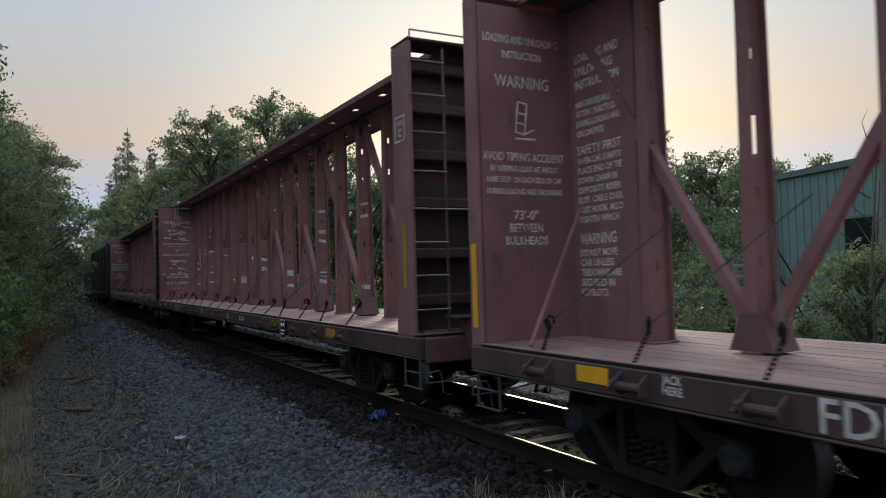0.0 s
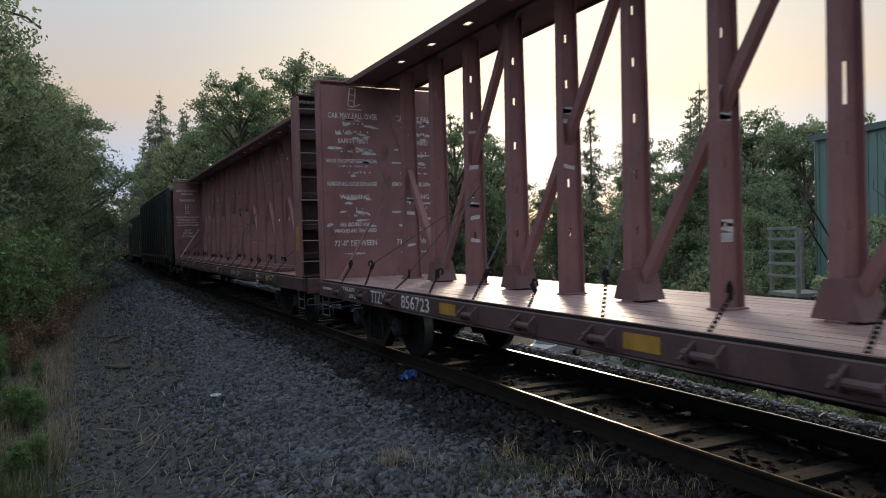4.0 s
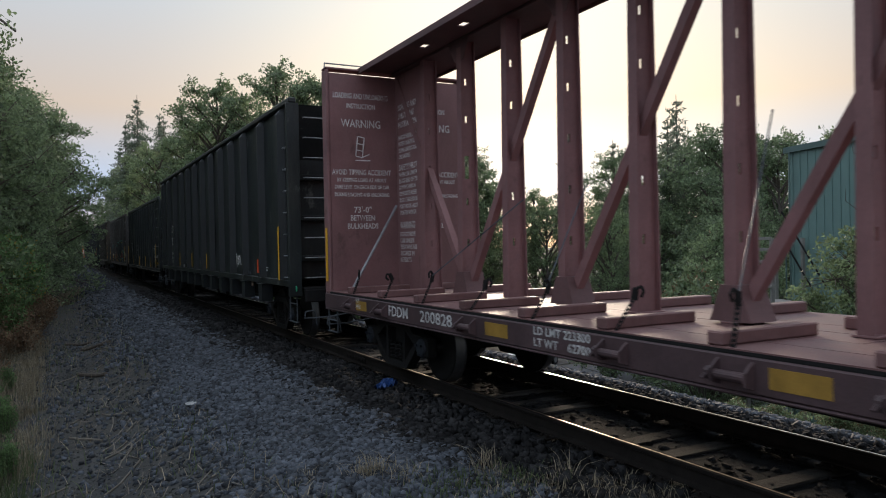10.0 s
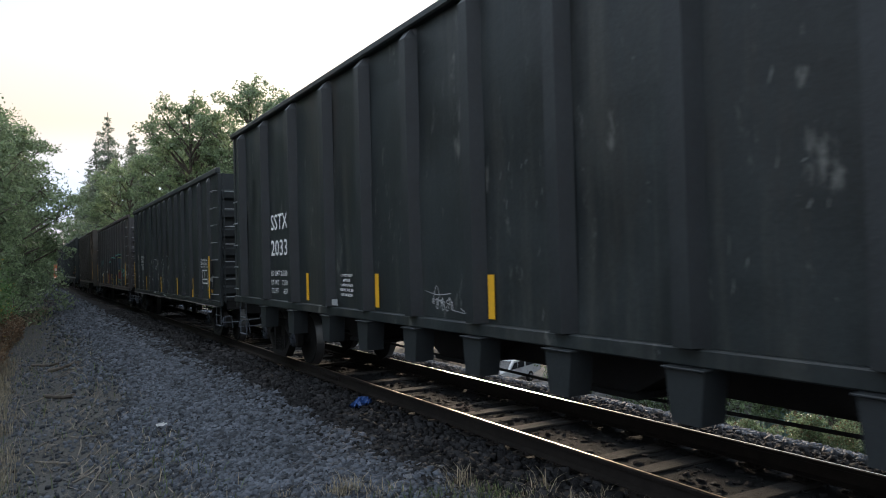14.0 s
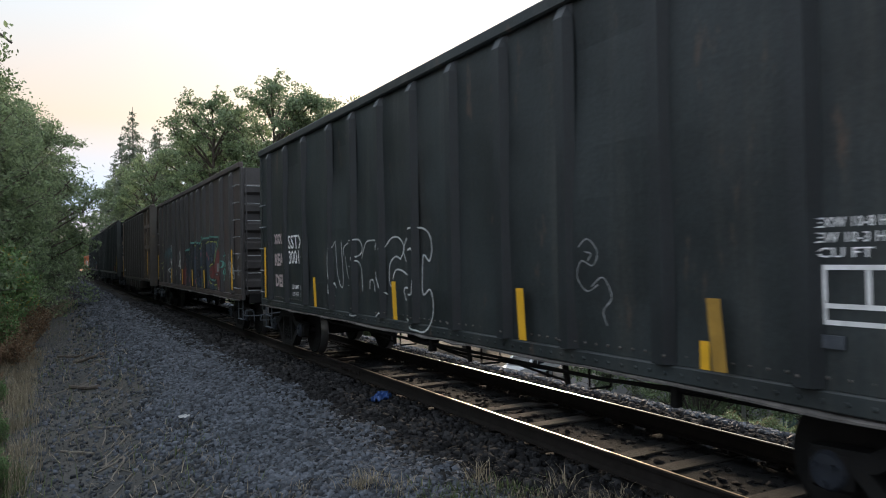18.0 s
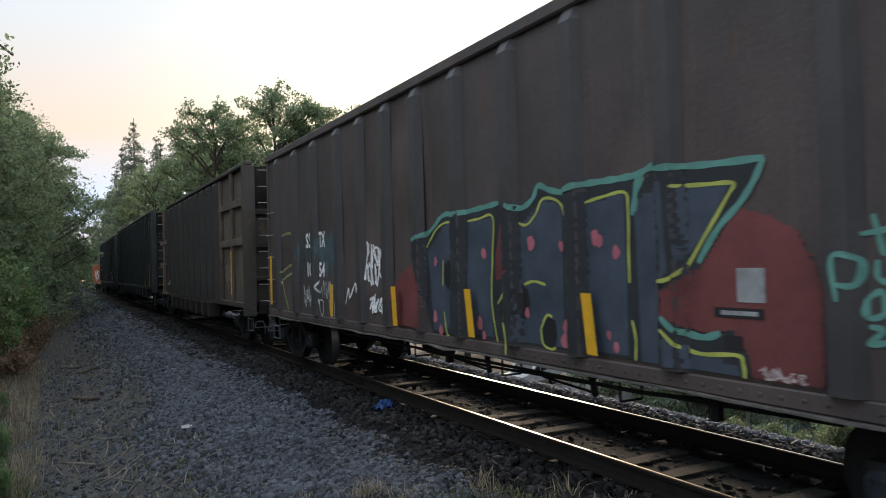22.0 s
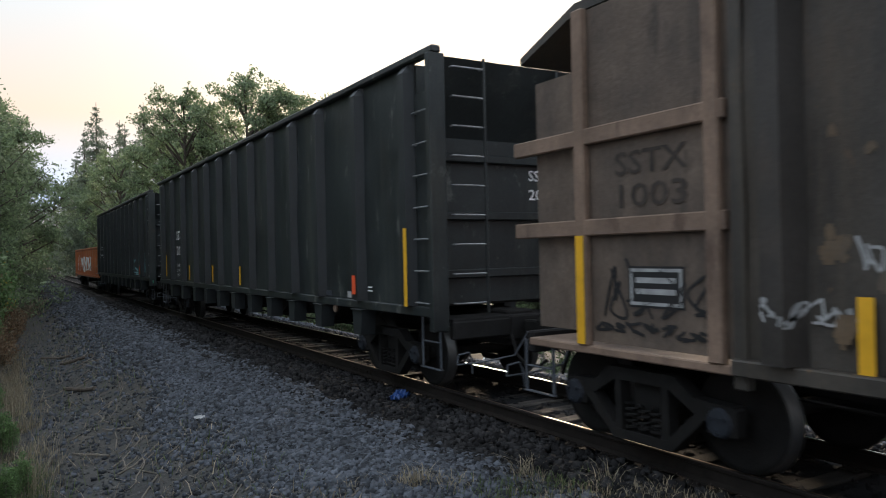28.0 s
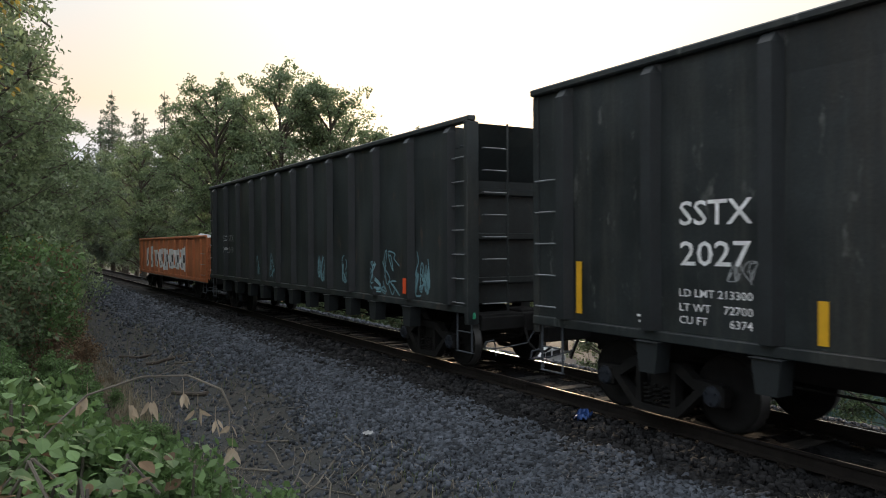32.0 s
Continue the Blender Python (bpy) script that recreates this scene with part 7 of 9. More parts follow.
    part("card_board", MB().box(-GON_HW - 0.02, -GON_HW - 0.010, 1.86, 2.06, 1.25, 1.33), M["bare_dark"], g)
    # brown gondola with the mural
    L = 15.1
    ribs = [1.0, 2.2, 3.55, 4.68, 5.72, 6.8, 7.83, 8.8, 9.76, 10.73, 11.94, 13.08, 14.28]
    g = high_car("gondola_car", "grimy brown high-sided gondola car with a large painted mural", 96.4, L, GON_HW, 1.0, 4.08, M["brown"], ribs, 0.28, 0.09, 0.05, "flat", 41, False, rim=0.14, rib_paint=M["brown_rib"], inset=1.22)
    sg = surface_of(GON_HW, ribs, 0.28, 0.09, 0.05, 41)
    brake_wheel(g, 0.28, -0.26, 2.28)
    paint = lambda u, v, k: (sg(u, v)[0] - k, u, v)
    lay = lambda k: (lambda u, v: paint(u, v, k))
    reds = MB()
    filled(reds, [(3.12, 2.09), (2.96, 2.17), (2.72, 2.10), (2.5, 1.98), (2.42, 1.8), (2.33, 1.58), (2.30, 1.3), (2.36, 1.03), (2.84, 1.03), (2.86, 1.12), (3.0, 1.33), (3.27, 1.3), (3.61, 1.39), (3.65, 1.56), (3.47, 1.65)], lay(0.001), 70, 0.05)
    filled(reds, [(8.66, 1.56), (8.5, 1.7), (8.0, 1.89), (7.75, 1.95), (7.75, 1.04), (8.67, 1.04)], lay(0.001), 60, 0.05)
    part("mural_red", reds, M["crimson"], g, "faded red spray paint")
    shade = MB()
    filled(shade, [(7.95, 2.12), (7.25, 2.40), (6.97, 2.40), (5.95, 2.45), (5.72, 2.42), (5.53, 2.37), (5.22, 2.55), (4.81, 2.44), (3.63, 2.50), (3.43, 2.50), (2.74, 2.46), (2.92, 2.2), (3.3, 1.75), (3.6, 1.62), (3.62, 1.4), (3.25, 1.27), (3.0, 1.33), (2.88, 1.18), (2.86, 1.03), (7.5, 1.03), (7.75, 1.5)], lay(0.002))
    part("mural_shadow", shade, M["mural_dark"], g, "black shading of the mural")
    for panel in ([(7.65, 2.0), (7.2, 2.3), (6.99, 2.32), (7.05, 1.1), (7.45, 1.05)], [(6.6, 2.3), (6.08, 2.31), (6.13, 1.06), (6.65, 1.06)], [(5.55, 2.2), (5.15, 2.42), (4.87, 2.35), (4.9, 1.05), (5.7, 1.05), (5.6, 1.5)],
                  [(4.54, 2.33), (4.06, 2.37), (4.05, 1.06), (4.55, 1.06)], [(3.95, 2.30), (3.57, 2.42), (3.53, 1.75), (3.66, 1.58), (3.62, 1.26), (3.26, 1.14), (2.98, 1.10), (2.94, 1.03), (3.9, 1.03)], [(3.5, 2.36), (3.01, 2.33), (3.05, 2.26), (3.26, 1.98), (3.46, 1.80), (3.49, 2.04)]):
        mb = MB()
        filled(mb, panel, lay(0.003))
        part("mural_letter", mb, M["navy"], g, "slate blue mural lettering")
    patch = MB()
    filled(patch, [(5.87, 2.4), (5.9, 1.81), (5.69, 1.75), (6.04, 1.65), (6.03, 1.93)], lay(0.004))
    part("mural_red", patch, M["crimson"], g, "faded red spray paint")
    graffiti(g, "mural_edge", M["teal"], "teal outline of the mural", [[(7.93, 2.14), (7.55, 2.26), (7.25, 2.41), (6.99, 2.43)], [(6.97, 2.39), (6.56, 2.42), (6.22, 2.44), (5.95, 2.46)], [(5.72, 2.42), (5.53, 2.37), (5.33, 2.44), (5.22, 2.56), (5.04, 2.5), (4.81, 2.45)], [(4.83, 2.4), (4.75, 2.47), (4.55, 2.5), (4.29, 2.5), (4.06, 2.5), (3.88, 2.51), (3.74, 2.55), (3.63, 2.55)], [(3.88, 2.51), (3.92, 2.38), (3.94, 2.22)]], 0.055, lay(0.005))
    graffiti(g, "mural_edge", M["teal"], "teal outline of the mural", [[(3.63, 2.52), (3.43, 2.51), (3.1, 2.49), (2.72, 2.48)], [(2.72, 2.48), (2.80, 2.34), (2.92, 2.2), (3.12, 2.03), (3.3, 1.80)], [(3.61, 1.40), (3.48, 1.31), (3.27, 1.27), (3.11, 1.31)], [(3.83, 2.48), (3.91, 2.38), (3.97, 2.19)]], 0.05, lay(0.005))
    graffiti(g, "mural_lime", M["lime"], "lime yellow lines of the mural", [[(7.68, 2.05), (7.42, 2.25), (7.21, 2.32), (7.01, 2.33)], [(7.01, 2.02), (6.94, 1.86), (6.97, 1.54)], [(7.21, 1.89), (7.22, 1.58)], [(6.61, 2.31), (6.36, 2.32), (6.07, 2.32), (6.09, 1.93), (6.13, 1.44), (6.04, 1.01)], [(5.59, 2.23), (5.44, 2.2), (5.28, 2.29), (5.14, 2.43), (4.87, 2.35), (4.82, 2.05)]], 0.026, lay(0.006))
    graffiti(g, "mural_lime", M["lime"], "lime yellow lines of the mural", [[(5.58, 1.6), (5.36, 1.65), (5.16, 1.62)], [(6.02, 1.41), (5.9, 1.53)], [(5.82, 1.34), (5.75, 1.08), (5.75, 0.91)], [(5.26, 1.2), (5.16, 1.33), (5.07, 1.32)], [(5.26, 1.2), (5.23, 1.06), (5.11, 1.02), (5.03, 1.04)], [(4.54, 2.34), (4.3, 2.37), (4.04, 2.38), (4.01, 2.22), (4.02, 1.91), (4.02, 1.65)], [(4.0, 1.35), (3.96, 1.2), (3.97, 1.03)], [(7.18, 1.28), (7.11, 1.03), (7.06, 1.02)]], 0.026, lay(0.006))
    graffiti(g, "mural_lime", M["lime"], "lime yellow lines of the mural", [[(3.48, 2.37), (3.2, 2.355), (2.97, 2.34), (3.0, 2.28)], [(2.99, 2.29), (3.24, 1.98), (3.47, 1.71), (3.65, 1.66), (3.69, 1.59)], [(3.64, 1.32), (3.45, 1.19), (3.28, 1.15), (2.97, 1.17), (2.92, 1.11), (2.91, 1.02)]], 0.03, lay(0.006))
    plates = MB()
    for u0, u1, v0, v1 in ((2.75, 3.16, 1.42, 1.49), (2.92, 3.08, 1.20, 1.30)):
        filled(plates, [(u0, v0), (u1, v0), (u1, v1), (u0, v1)], lay(0.006), 3)
    part("black_label", plates, M["ink"], g, "black stencil label")
    marks = MB()
    bars(marks, lambda u, v: paint(2.95 - u, 1.44 + v, 0.008), 0.1, 0.03, (0.3,))
    part("label_marks", marks, M["grey_paint"], g, "small pale stencil line")
    graffiti(g, "graffiti_scrawl", M["pinkish"], "faint pink scrawl", tag_strokes(rng, 2.62, 1.08, 0.36, 0.10, 6), 0.012, lay(0.006))
    eyes = MB()
    for u, v in ((7.08, 1.72), (5.12, 1.17), (5.55, 1.45)):
        filled(eyes, [(u + 0.12 * math.cos(q), v + 0.17 * math.sin(q)) for q in (0, 0.8, 1.6, 2.4, 3.2, 4.0, 4.8, 5.6)], lay(0.0055), 8)
    part("mural_spots", eyes, M["ink"], g, "black spots of the mural")
    for u, v in ((7.41, 1.2), (7.25, 1.05), (7.42, 1.88), (6.27, 1.94), (6.38, 1.18), (6.3, 1.06), (5.38, 2.02), (4.89, 1.98), (5.48, 1.34), (4.85, 1.23), (4.89, 1.11), (4.43, 2.04), (4.37, 2.0), (4.17, 1.9), (4.28, 1.22), (4.19, 1.12)):
        dot = MB()
        r = rng.uniform(0.035, 0.075)
        pts = [(u + r * rng.uniform(0.6, 1.1) * math.cos(q * 0.785), v + r * rng.uniform(0.8, 1.5) * math.sin(q * 0.785)) for q in range(8)]
        dot.add([paint(p, q, 0.007) for p, q in pts], [tuple(range(8))])
        part("mural_dot", dot, M["pink"], g, "pink drop of the mural")
    graffiti(g, "graffiti_green", M["teal"], "green graffiti scrawl", [[(2.02, 2.06), (1.96, 1.82)], [(2.08, 1.95), (1.86, 1.98)], [(2.2, 1.56), (2.22, 1.82), (2.08, 1.80), (2.10, 1.66), (2.2, 1.66)], [(2.0, 1.80), (2.0, 1.70), (1.93, 1.68), (1.90, 1.80), (1.89, 1.66)], [(2.06, 1.58), (1.98, 1.62), (1.97, 1.5), (2.06, 1.47), (2.06, 1.58)], [(1.92, 1.60), (1.84, 1.56), (1.90, 1.50), (1.82, 1.46)], [(2.06, 1.42), (1.98, 1.40), (2.06, 1.32), (1.94, 1.34)]], 0.034, sg)
    graffiti(g, "graffiti_scrawl", M["grey_paint"], "thin grey scrawl", tag_strokes(rng, 0.45, 1.95, 0.22, 0.2, 3) + tag_strokes(rng, 0.45, 1.55, 0.24, 0.3, 4) + tag_strokes(rng, 1.0, 1.65, 0.3, 0.7, 3) + tag_strokes(rng, 1.5, 1.7, 0.2, 0.3, 3), 0.012, sg)
    graffiti(g, "graffiti_white", M["white"], "white graffiti tag", tag_strokes(rng, 9.32, 2.0, 0.55, 0.42, 4) + tag_strokes(rng, 9.34, 1.72, 0.55, 0.36, 4) + tag_strokes(rng, 9.25, 1.3, 0.45, 0.3, 3) + [[(10.5, 1.25), (10.35, 1.5), (10.3, 1.35), (10.05, 1.58), (10.0, 1.45), (9.8, 1.52)]], 0.035, sg)
    graffiti(g, "graffiti_tag", M["white_thin"], "thin white scrawl", [[(11.85 - (12.05 - u) * 0.72, v) for u, v in q] for q in [[(11.95, 1.62), (12.05, 1.5), (11.95, 1.40), (11.82, 1.45), (11.84, 1.52)], [(11.75, 1.32), (11.66, 1.62), (11.58, 1.32)], [(11.5, 1.6), (11.47, 1.35), (11.38, 1.35), (11.32, 1.6)], [(11.25, 1.28), (11.22, 1.6), (11.05, 1.28), (11.02, 1.55)], [(12.0, 1.28), (11.7, 1.25), (11.75, 1.02), (11.92, 1.08), (12.0, 1.28)], [(11.3, 1.28), (10.95, 1.24), (11.0, 0.98), (11.2, 1.05), (11.3, 1.28)]]] + tag_strokes(rng, 12.45, 1.33, 0.55, 0.4, 4), 0.026, sg)
    mb = MB()
    for k in range(70):
        near_ = k < 34
        u, w = (rng.uniform(10.98, 11.5), rng.uniform(0.02, 0.07)) if near_ else (rng.uniform(11.5, 13.1), rng.uniform(0.012, 0.04))
        v0, v1 = rng.uniform(1.6, 2.15), rng.uniform(2.2, 2.46)
        filled(mb, [(u, v0), (u + w, v0 + rng.uniform(-0.1, 0.1)), (u + w * 0.9, v1), (u - 0.02, v1 - rng.uniform(0, 0.1))], lambda a, b, k=k: paint(a, b, 0.001 - 0.00001 * k), 8)
    part("graffiti_drips", mb, M["drip"], g, "faded teal drips of old spray paint")
    graffiti(g, "graffiti_lime", M["lime_thin"], "lime outlined scrawl", [[(14.12, 2.48), (13.8, 2.52), (13.43, 2.51)], [(13.43, 2.51), (13.42, 2.2), (13.41, 1.93)], [(13.42, 1.92), (13.8, 1.86), (14.17, 1.76)], [(14.14, 1.60), (13.75, 1.70), (13.5, 1.72), (13.37, 1.56)], [(13.40, 1.95), (13.38, 1.6)], [(14.15, 1.58), (14.0, 1.33), (13.9, 1.24), (13.75, 1.03)]], 0.045, sg)
    side_words(g, sg, (("SS", 12.34, 2.31, 0.36, 0.31), ("TX", 11.645, 2.305, 0.36, 0.31), ("10", 12.32, 1.79, 0.34, 0.27), ("54", 11.645, 1.785, 0.34, 0.30)), None, "white car lettering", 0.011)
    for y, lean in ((0.70, 0.0), (4.40, 0.07), (6.42, 0.08), (8.43, 0.05), (10.93, 0.0), (14.62, 0.0)):
        strip(g, y, 1.30 if 1 < y < 14 else 1.6, GON_HW + 0.095, 0.13, 0.52 if 1 < y < 14 else 1.0, M["yellow"], lean)
    sg2 = MB().box(-GON_HW - 0.024, -GON_HW - 0.012, 2.74, 2.96, 1.53, 1.76)
    part("notice_plate", sg2, M["grey_paint"], g, "pale notice plate")
    # rusty ribbed car with an orange rusted rear end
    L = 16.0
    ribs = [3.52 + 1.02 * k for k in range(10)]
    g = high_car("hopper_car", "rust-brown ribbed open car with an orange rusted end frame", 113.05, L, GON_HW, 1.05, 4.26, M["rust"], ribs, 0.32, 0.20, 0.07, "slope", 51, True, rear="flat", near_end=2.85, rib_paint=M["rust_rib"], inset=1.65)
    sg = surface_of(GON_HW, ribs, 0.32, 0.20, 0.07, 51)
    ry = L - 2.85
    endf = part("end_frame", MB().box(-GON_HW + 0.05, GON_HW - 0.05, ry + 0.02, ry + 0.05, 1.0, 4.15).box(-GON_HW + 0.045, -GON_HW + 0.065, ry + 0.055, ry + 1.72, 1.02, 4.24), M["rust_panel"], g, "orange rusted end frame")
    part("end_panel", MB().box(-GON_HW + 0.10, -GON_HW + 0.12, ry + 1.72, ry + 2.55, 1.10, 3.7), M["rust_panel"], endf)
    for z in (2.04, 2.92):
        part("end_rail", MB().cbox(-GON_HW - 0.03, -GON_HW + 0.044, ry + 0.06, ry + 2.8, z, z + 0.16, 0.012), M["rust_end"], endf)
    for y in (0.10, 1.66):
        part("end_post", MB().cbox(-GON_HW - 0.04, -GON_HW + 0.043, ry + y, ry + y + 0.15, 0.98, 4.25 if y > 1 else 3.95, 0.012), M["rust_end"], endf)
    part("end_sill_plate", MB().cbox(-GON_HW - 0.02, GON_HW, ry + 0.02, ry + 2.6, 0.90, 0.98, 0.012), M["rust_end"], endf)
    part("end_top", MB().prism([(ry + 0.02, 4.36), (ry + 1.85, 4.36), (ry + 2.75, 4.02), (ry + 2.75, 3.94), (ry + 1.85, 4.26), (ry + 0.02, 4.26)], "x", -GON_HW + 0.05, GON_HW - 0.05), M["rust"], endf)
    fw = part("front_frame", MB().box(-GON_HW - 0.035, -GON_HW - 0.012, 0.45, 2.95, 1.02, 4.2), M["rust_panel"], g, "dark rusty front end frame")
    for z in (2.42, 3.36):
        part("end_rail", MB().cbox(-GON_HW - 0.11, -GON_HW - 0.036, 0.12, 3.2, z, z + 0.18, 0.012), M["rust_panel"], fw)
    for y in (1.60, 2.96):
        part("end_post", MB().cbox(-GON_HW - 0.12, -GON_HW - 0.037, y, y + 0.15, 0.98, 4.36 if y < 2 else 4.2, 0.012), M["rust_panel"], fw)
    graffiti(fw, "graffiti_scrawl", M["grey_paint"], "faint pale scrawl", tag_strokes(rng, 2.35, 1.75, 0.9, 0.5, 4), 0.02, lambda u, v: (-GON_HW - 0.038, u, v))
    strip(g, 1.68, 1.75, GON_HW + 0.115, 0.09, 1.1)
    smears = MB()
    for k in range(46):
        u, v = 3.52 + 1.02 * (rng.randrange(9) + 0.5) + rng.uniform(-0.2, 0.2), rng.uniform(1.2, 2.7)
        r = rng.uniform(0.03, 0.13)
        filled(smears, [(u + r * rng.uniform(0.5, 1) * math.cos(a), v + 1.3 * r * rng.uniform(0.4, 1) * math.sin(a)) for a in (0, 0.8, 1.6, 2.4, 3.2, 4.0, 4.8, 5.6)], lambda a, b: (sg(a, b)[0] - 0.001, a, b), 6)
    tagged(part("rust_smear", smears, M["smear"], g, "ochre worn patches of rust"), kind="stuff")
    for k in range(8):
        u = 3.52 + 1.02 * (k + 0.5)
        a0 = rng.uniform(-0.06, 0.06)
        ring = [(u + 0.30, 2.10), (u + 0.20, 2.22 + a0), (u - 0.02, 2.20), (u - 0.16, 2.10), (u - 0.26, 1.95 + a0)]
        run = [(u + 0.05, 1.98), (u + 0.0, 1.85), (u - 0.06, 1.72), (u + 0.02, 1.55), (u + 0.08, 1.42 + a0), (u - 0.1, 1.38)]
        hook_ = [(u - 0.30, 1.72 + a0), (u - 0.22, 1.76), (u - 0.12, 1.66)]
        for line, w in ((ring, 0.045), (run, 0.06), (hook_, 0.05)):
            mb = MB()
            for p, q in curve_through(line, 9):
                if rng.random() < 0.42:
                    continue
                r = w * rng.uniform(0.35, 1.1)
                filled(mb, [(p + r * rng.uniform(0.4, 1) * math.cos(e), q + 1.4 * r * rng.uniform(0.4, 1) * math.sin(e)) for e in (0, 0.8, 1.6, 2.4, 3.2, 4.0, 4.8, 5.6)], lambda a, b: (sg(a, b)[0] - 0.002, a, b), 5)
            tagged(part("rust_run", mb, M["bright_rust"], g, "bright orange-brown worn rust"), kind="stuff")
        if k % 2 == 0:
            mb = MB()
            ribbon(mb, curve_through([(u + 0.33, 2.12), (u + 0.32, 1.9), (u + 0.27, 1.75 + a0), (u + 0.16, 1.55), (u + 0.25, 1.40), (u + 0.18, 1.16)]), 0.008, lambda a, b: (sg(a, b)[0] - 0.003, a, b))
            part("pale_scratch", mb, M["grey_paint"], g, "thin pale scratch")
    strip(g, ry + 1.73, 1.52, GON_HW + 0.045, 0.11, 1.05)
    for y in (12.12, 9.93, 6.75):
        strip(g, y, 1.28, sg, 0.11, 0.56)
    mb = MB()
    side = lambda y, z: (lambda u, v: (-GON_HW + 0.038, y - u, z + v))
    write_on(mb, "SSTX", 0.30, side(ry + 0.9, 2.68), 0.85, 0.004)
    write_on(mb, "1003", 0.30, side(ry + 0.9, 2.38), 0.80, 0.004)
    part("end_lettering", mb, M["faint"], endf, "faint dark painted lettering")
    where = lambda u, v: (-GON_HW + 0.036, u, v)
    graffiti(endf, "graffiti_dark", M["ink"], "black scrawled tags", tag_strokes(rng, ry + 0.85, 1.55, 1.3, 0.55, 4) + tag_strokes(rng, ry + 0.9, 1.18, 1.35, 0.12, 7), 0.028, where)
    mb = MB()
    for a, b, cc, d in ((0.55, 1.70, 1.15, 1.73), (0.55, 1.40, 1.15, 1.43), (0.55, 1.43, 0.58, 1.70), (1.12, 1.43, 1.15, 1.70), (0.62, 1.6, 1.08, 1.65), (0.62, 1.5, 1.08, 1.55)):
        mb.add([where(ry + a, b), where(ry + cc, b), where(ry + cc, d), where(ry + a, d)], [(0, 1, 2, 3)])
    part("data_board", MB().box(-GON_HW + 0.0385, -GON_HW + 0.0445, ry + 0.53, ry + 1.17, 1.38, 1.75), M["ink"], endf, "dark painted data board")
    part("data_plate", mb, M["grey_paint"], endf, "pale stencilled data box")
    graffiti(g, "graffiti_tag", M["grey_paint"], "grey graffiti scrawl", tag_strokes(rng, 12.48, 1.42, 0.6, 0.22, 5) + tag_strokes(rng, 12.12, 1.85, 0.2, 0.3, 2), 0.022, sg)
    graffiti(g, "graffiti_faint", M["smear"], "faint worn ochre graffiti", [[(7.15, 2.05), (7.05, 1.7), (7.2, 1.5), (6.9, 1.3)], [(6.15, 1.9), (5.9, 1.95), (6.0, 1.5), (5.7, 1.4)]], 0.03, sg)
    # orange gondola at the tail
    L = 15.6
    ribs = [0.8 + 1.27 * k for k in range(12)]
    g = high_car("gondola_car", "low faded orange gondola car at the tail of the train", 170.45, L, GON_HW, 0.95, 2.58, M["orange"], ribs, 0.16, 0.08, 0.04, "flat", 61, False, rim=0.10)
    sg = surface_of(GON_HW, ribs, 0.16, 0.08, 0.04, 61)
    mb = MB()
    for k in range(8):
        a = 3.6 + k * 1.24
        filled(mb, [(a, 1.05 + rng.uniform(0, 0.2)), (a + 1.05, 1.1 + rng.uniform(0, 0.15)), (a + 1.1, 2.15 + rng.uniform(-0.1, 0.1)), (a + 0.1, 2.2 + rng.uniform(-0.15, 0.1))], sg, 16)
    part("graffiti_panel", mb, M["white"], g, "block of white graffiti")
    mb = MB()
    for k in range(8):
        a = 3.8 + k * 1.24
        filled(mb, [(a, 1.5), (a + 0.35, 1.5), (a + 0.4, 1.85), (a + 0.05, 1.8)], lambda u, v: (sg(u, v)[0] - 0.004, u, v), 3)
        filled(mb, [(a + 0.45, 1.2), (a + 0.7, 1.25), (a + 0.7, 1.5), (a + 0.5, 1.5)], lambda u, v: (sg(u, v)[0] - 0.004, u, v), 3)
    part("graffiti_black", mb, M["ink"], g, "black graffiti blocks")
    load = MB()
    for k in range(40):
        y, w = rng.uniform(0.6, 4.5), rng.uniform(0.1, 0.3)
        load.add([(rng.uniform(-1, 1) + a * w, y + b * w, 2.45 + cc * w + rng.uniform(0, 0.12)) for a, b, cc in ((-1, -1, 0), (1, -1, 0), (1, 1, 0.2), (-1, 1, 0.1), (0, 0, 0.9))], [(0, 1, 4), (1, 2, 4), (2, 3, 4), (3, 0, 4), (3, 2, 1, 0)])
    part("scrap_load", load, M["bare"], g, "jumbled grey scrap")


M["pinkish"] = material("pale_pinkish_chalk_paint", (0.44, 0.36, 0.35), 0.7, 0.0, 0.35, 8.0, 0.05, 60)
M["mural_dark"] = material("dark_mural_shading", (0.026, 0.030, 0.034), 0.6, 0.0, 0.3, 3.0, 0.05, 60)
M["smear"] = material("ochre_rust_smear", (0.125, 0.088, 0.052), 0.7, 0.0, 0.35, 3.0, 0.1, 40, second=(0.095, 0.083, 0.066), share=0.5)
M["bright_rust"] = material("bright_rust", (0.145, 0.098, 0.062), 0.75, 0.0, 0.5, 6.0, 0.1, 40, second=(0.085, 0.062, 0.045), share=0.5)
M["grey_blue"] = material("pale_blue_spray_paint", (0.16, 0.30, 0.34), 0.6, 0.0, 0.2, 4.0, 0.05, 60)
M["white_thin"] = material("thin_white_spray_paint", (0.46, 0.48, 0.47), 0.7, 0.0, 0.35, 8.0, 0.05, 60)
M["lime_thin"] = material("thin_lime_spray_paint", (0.26, 0.29, 0.13), 0.7, 0.0, 0.3, 8.0, 0.05, 60)
M["faint"] = material("faint_dark_paint", (0.045, 0.036, 0.030), 0.8, 0.0, 0.4, 6.0, 0.05, 60)
build_hoppers()


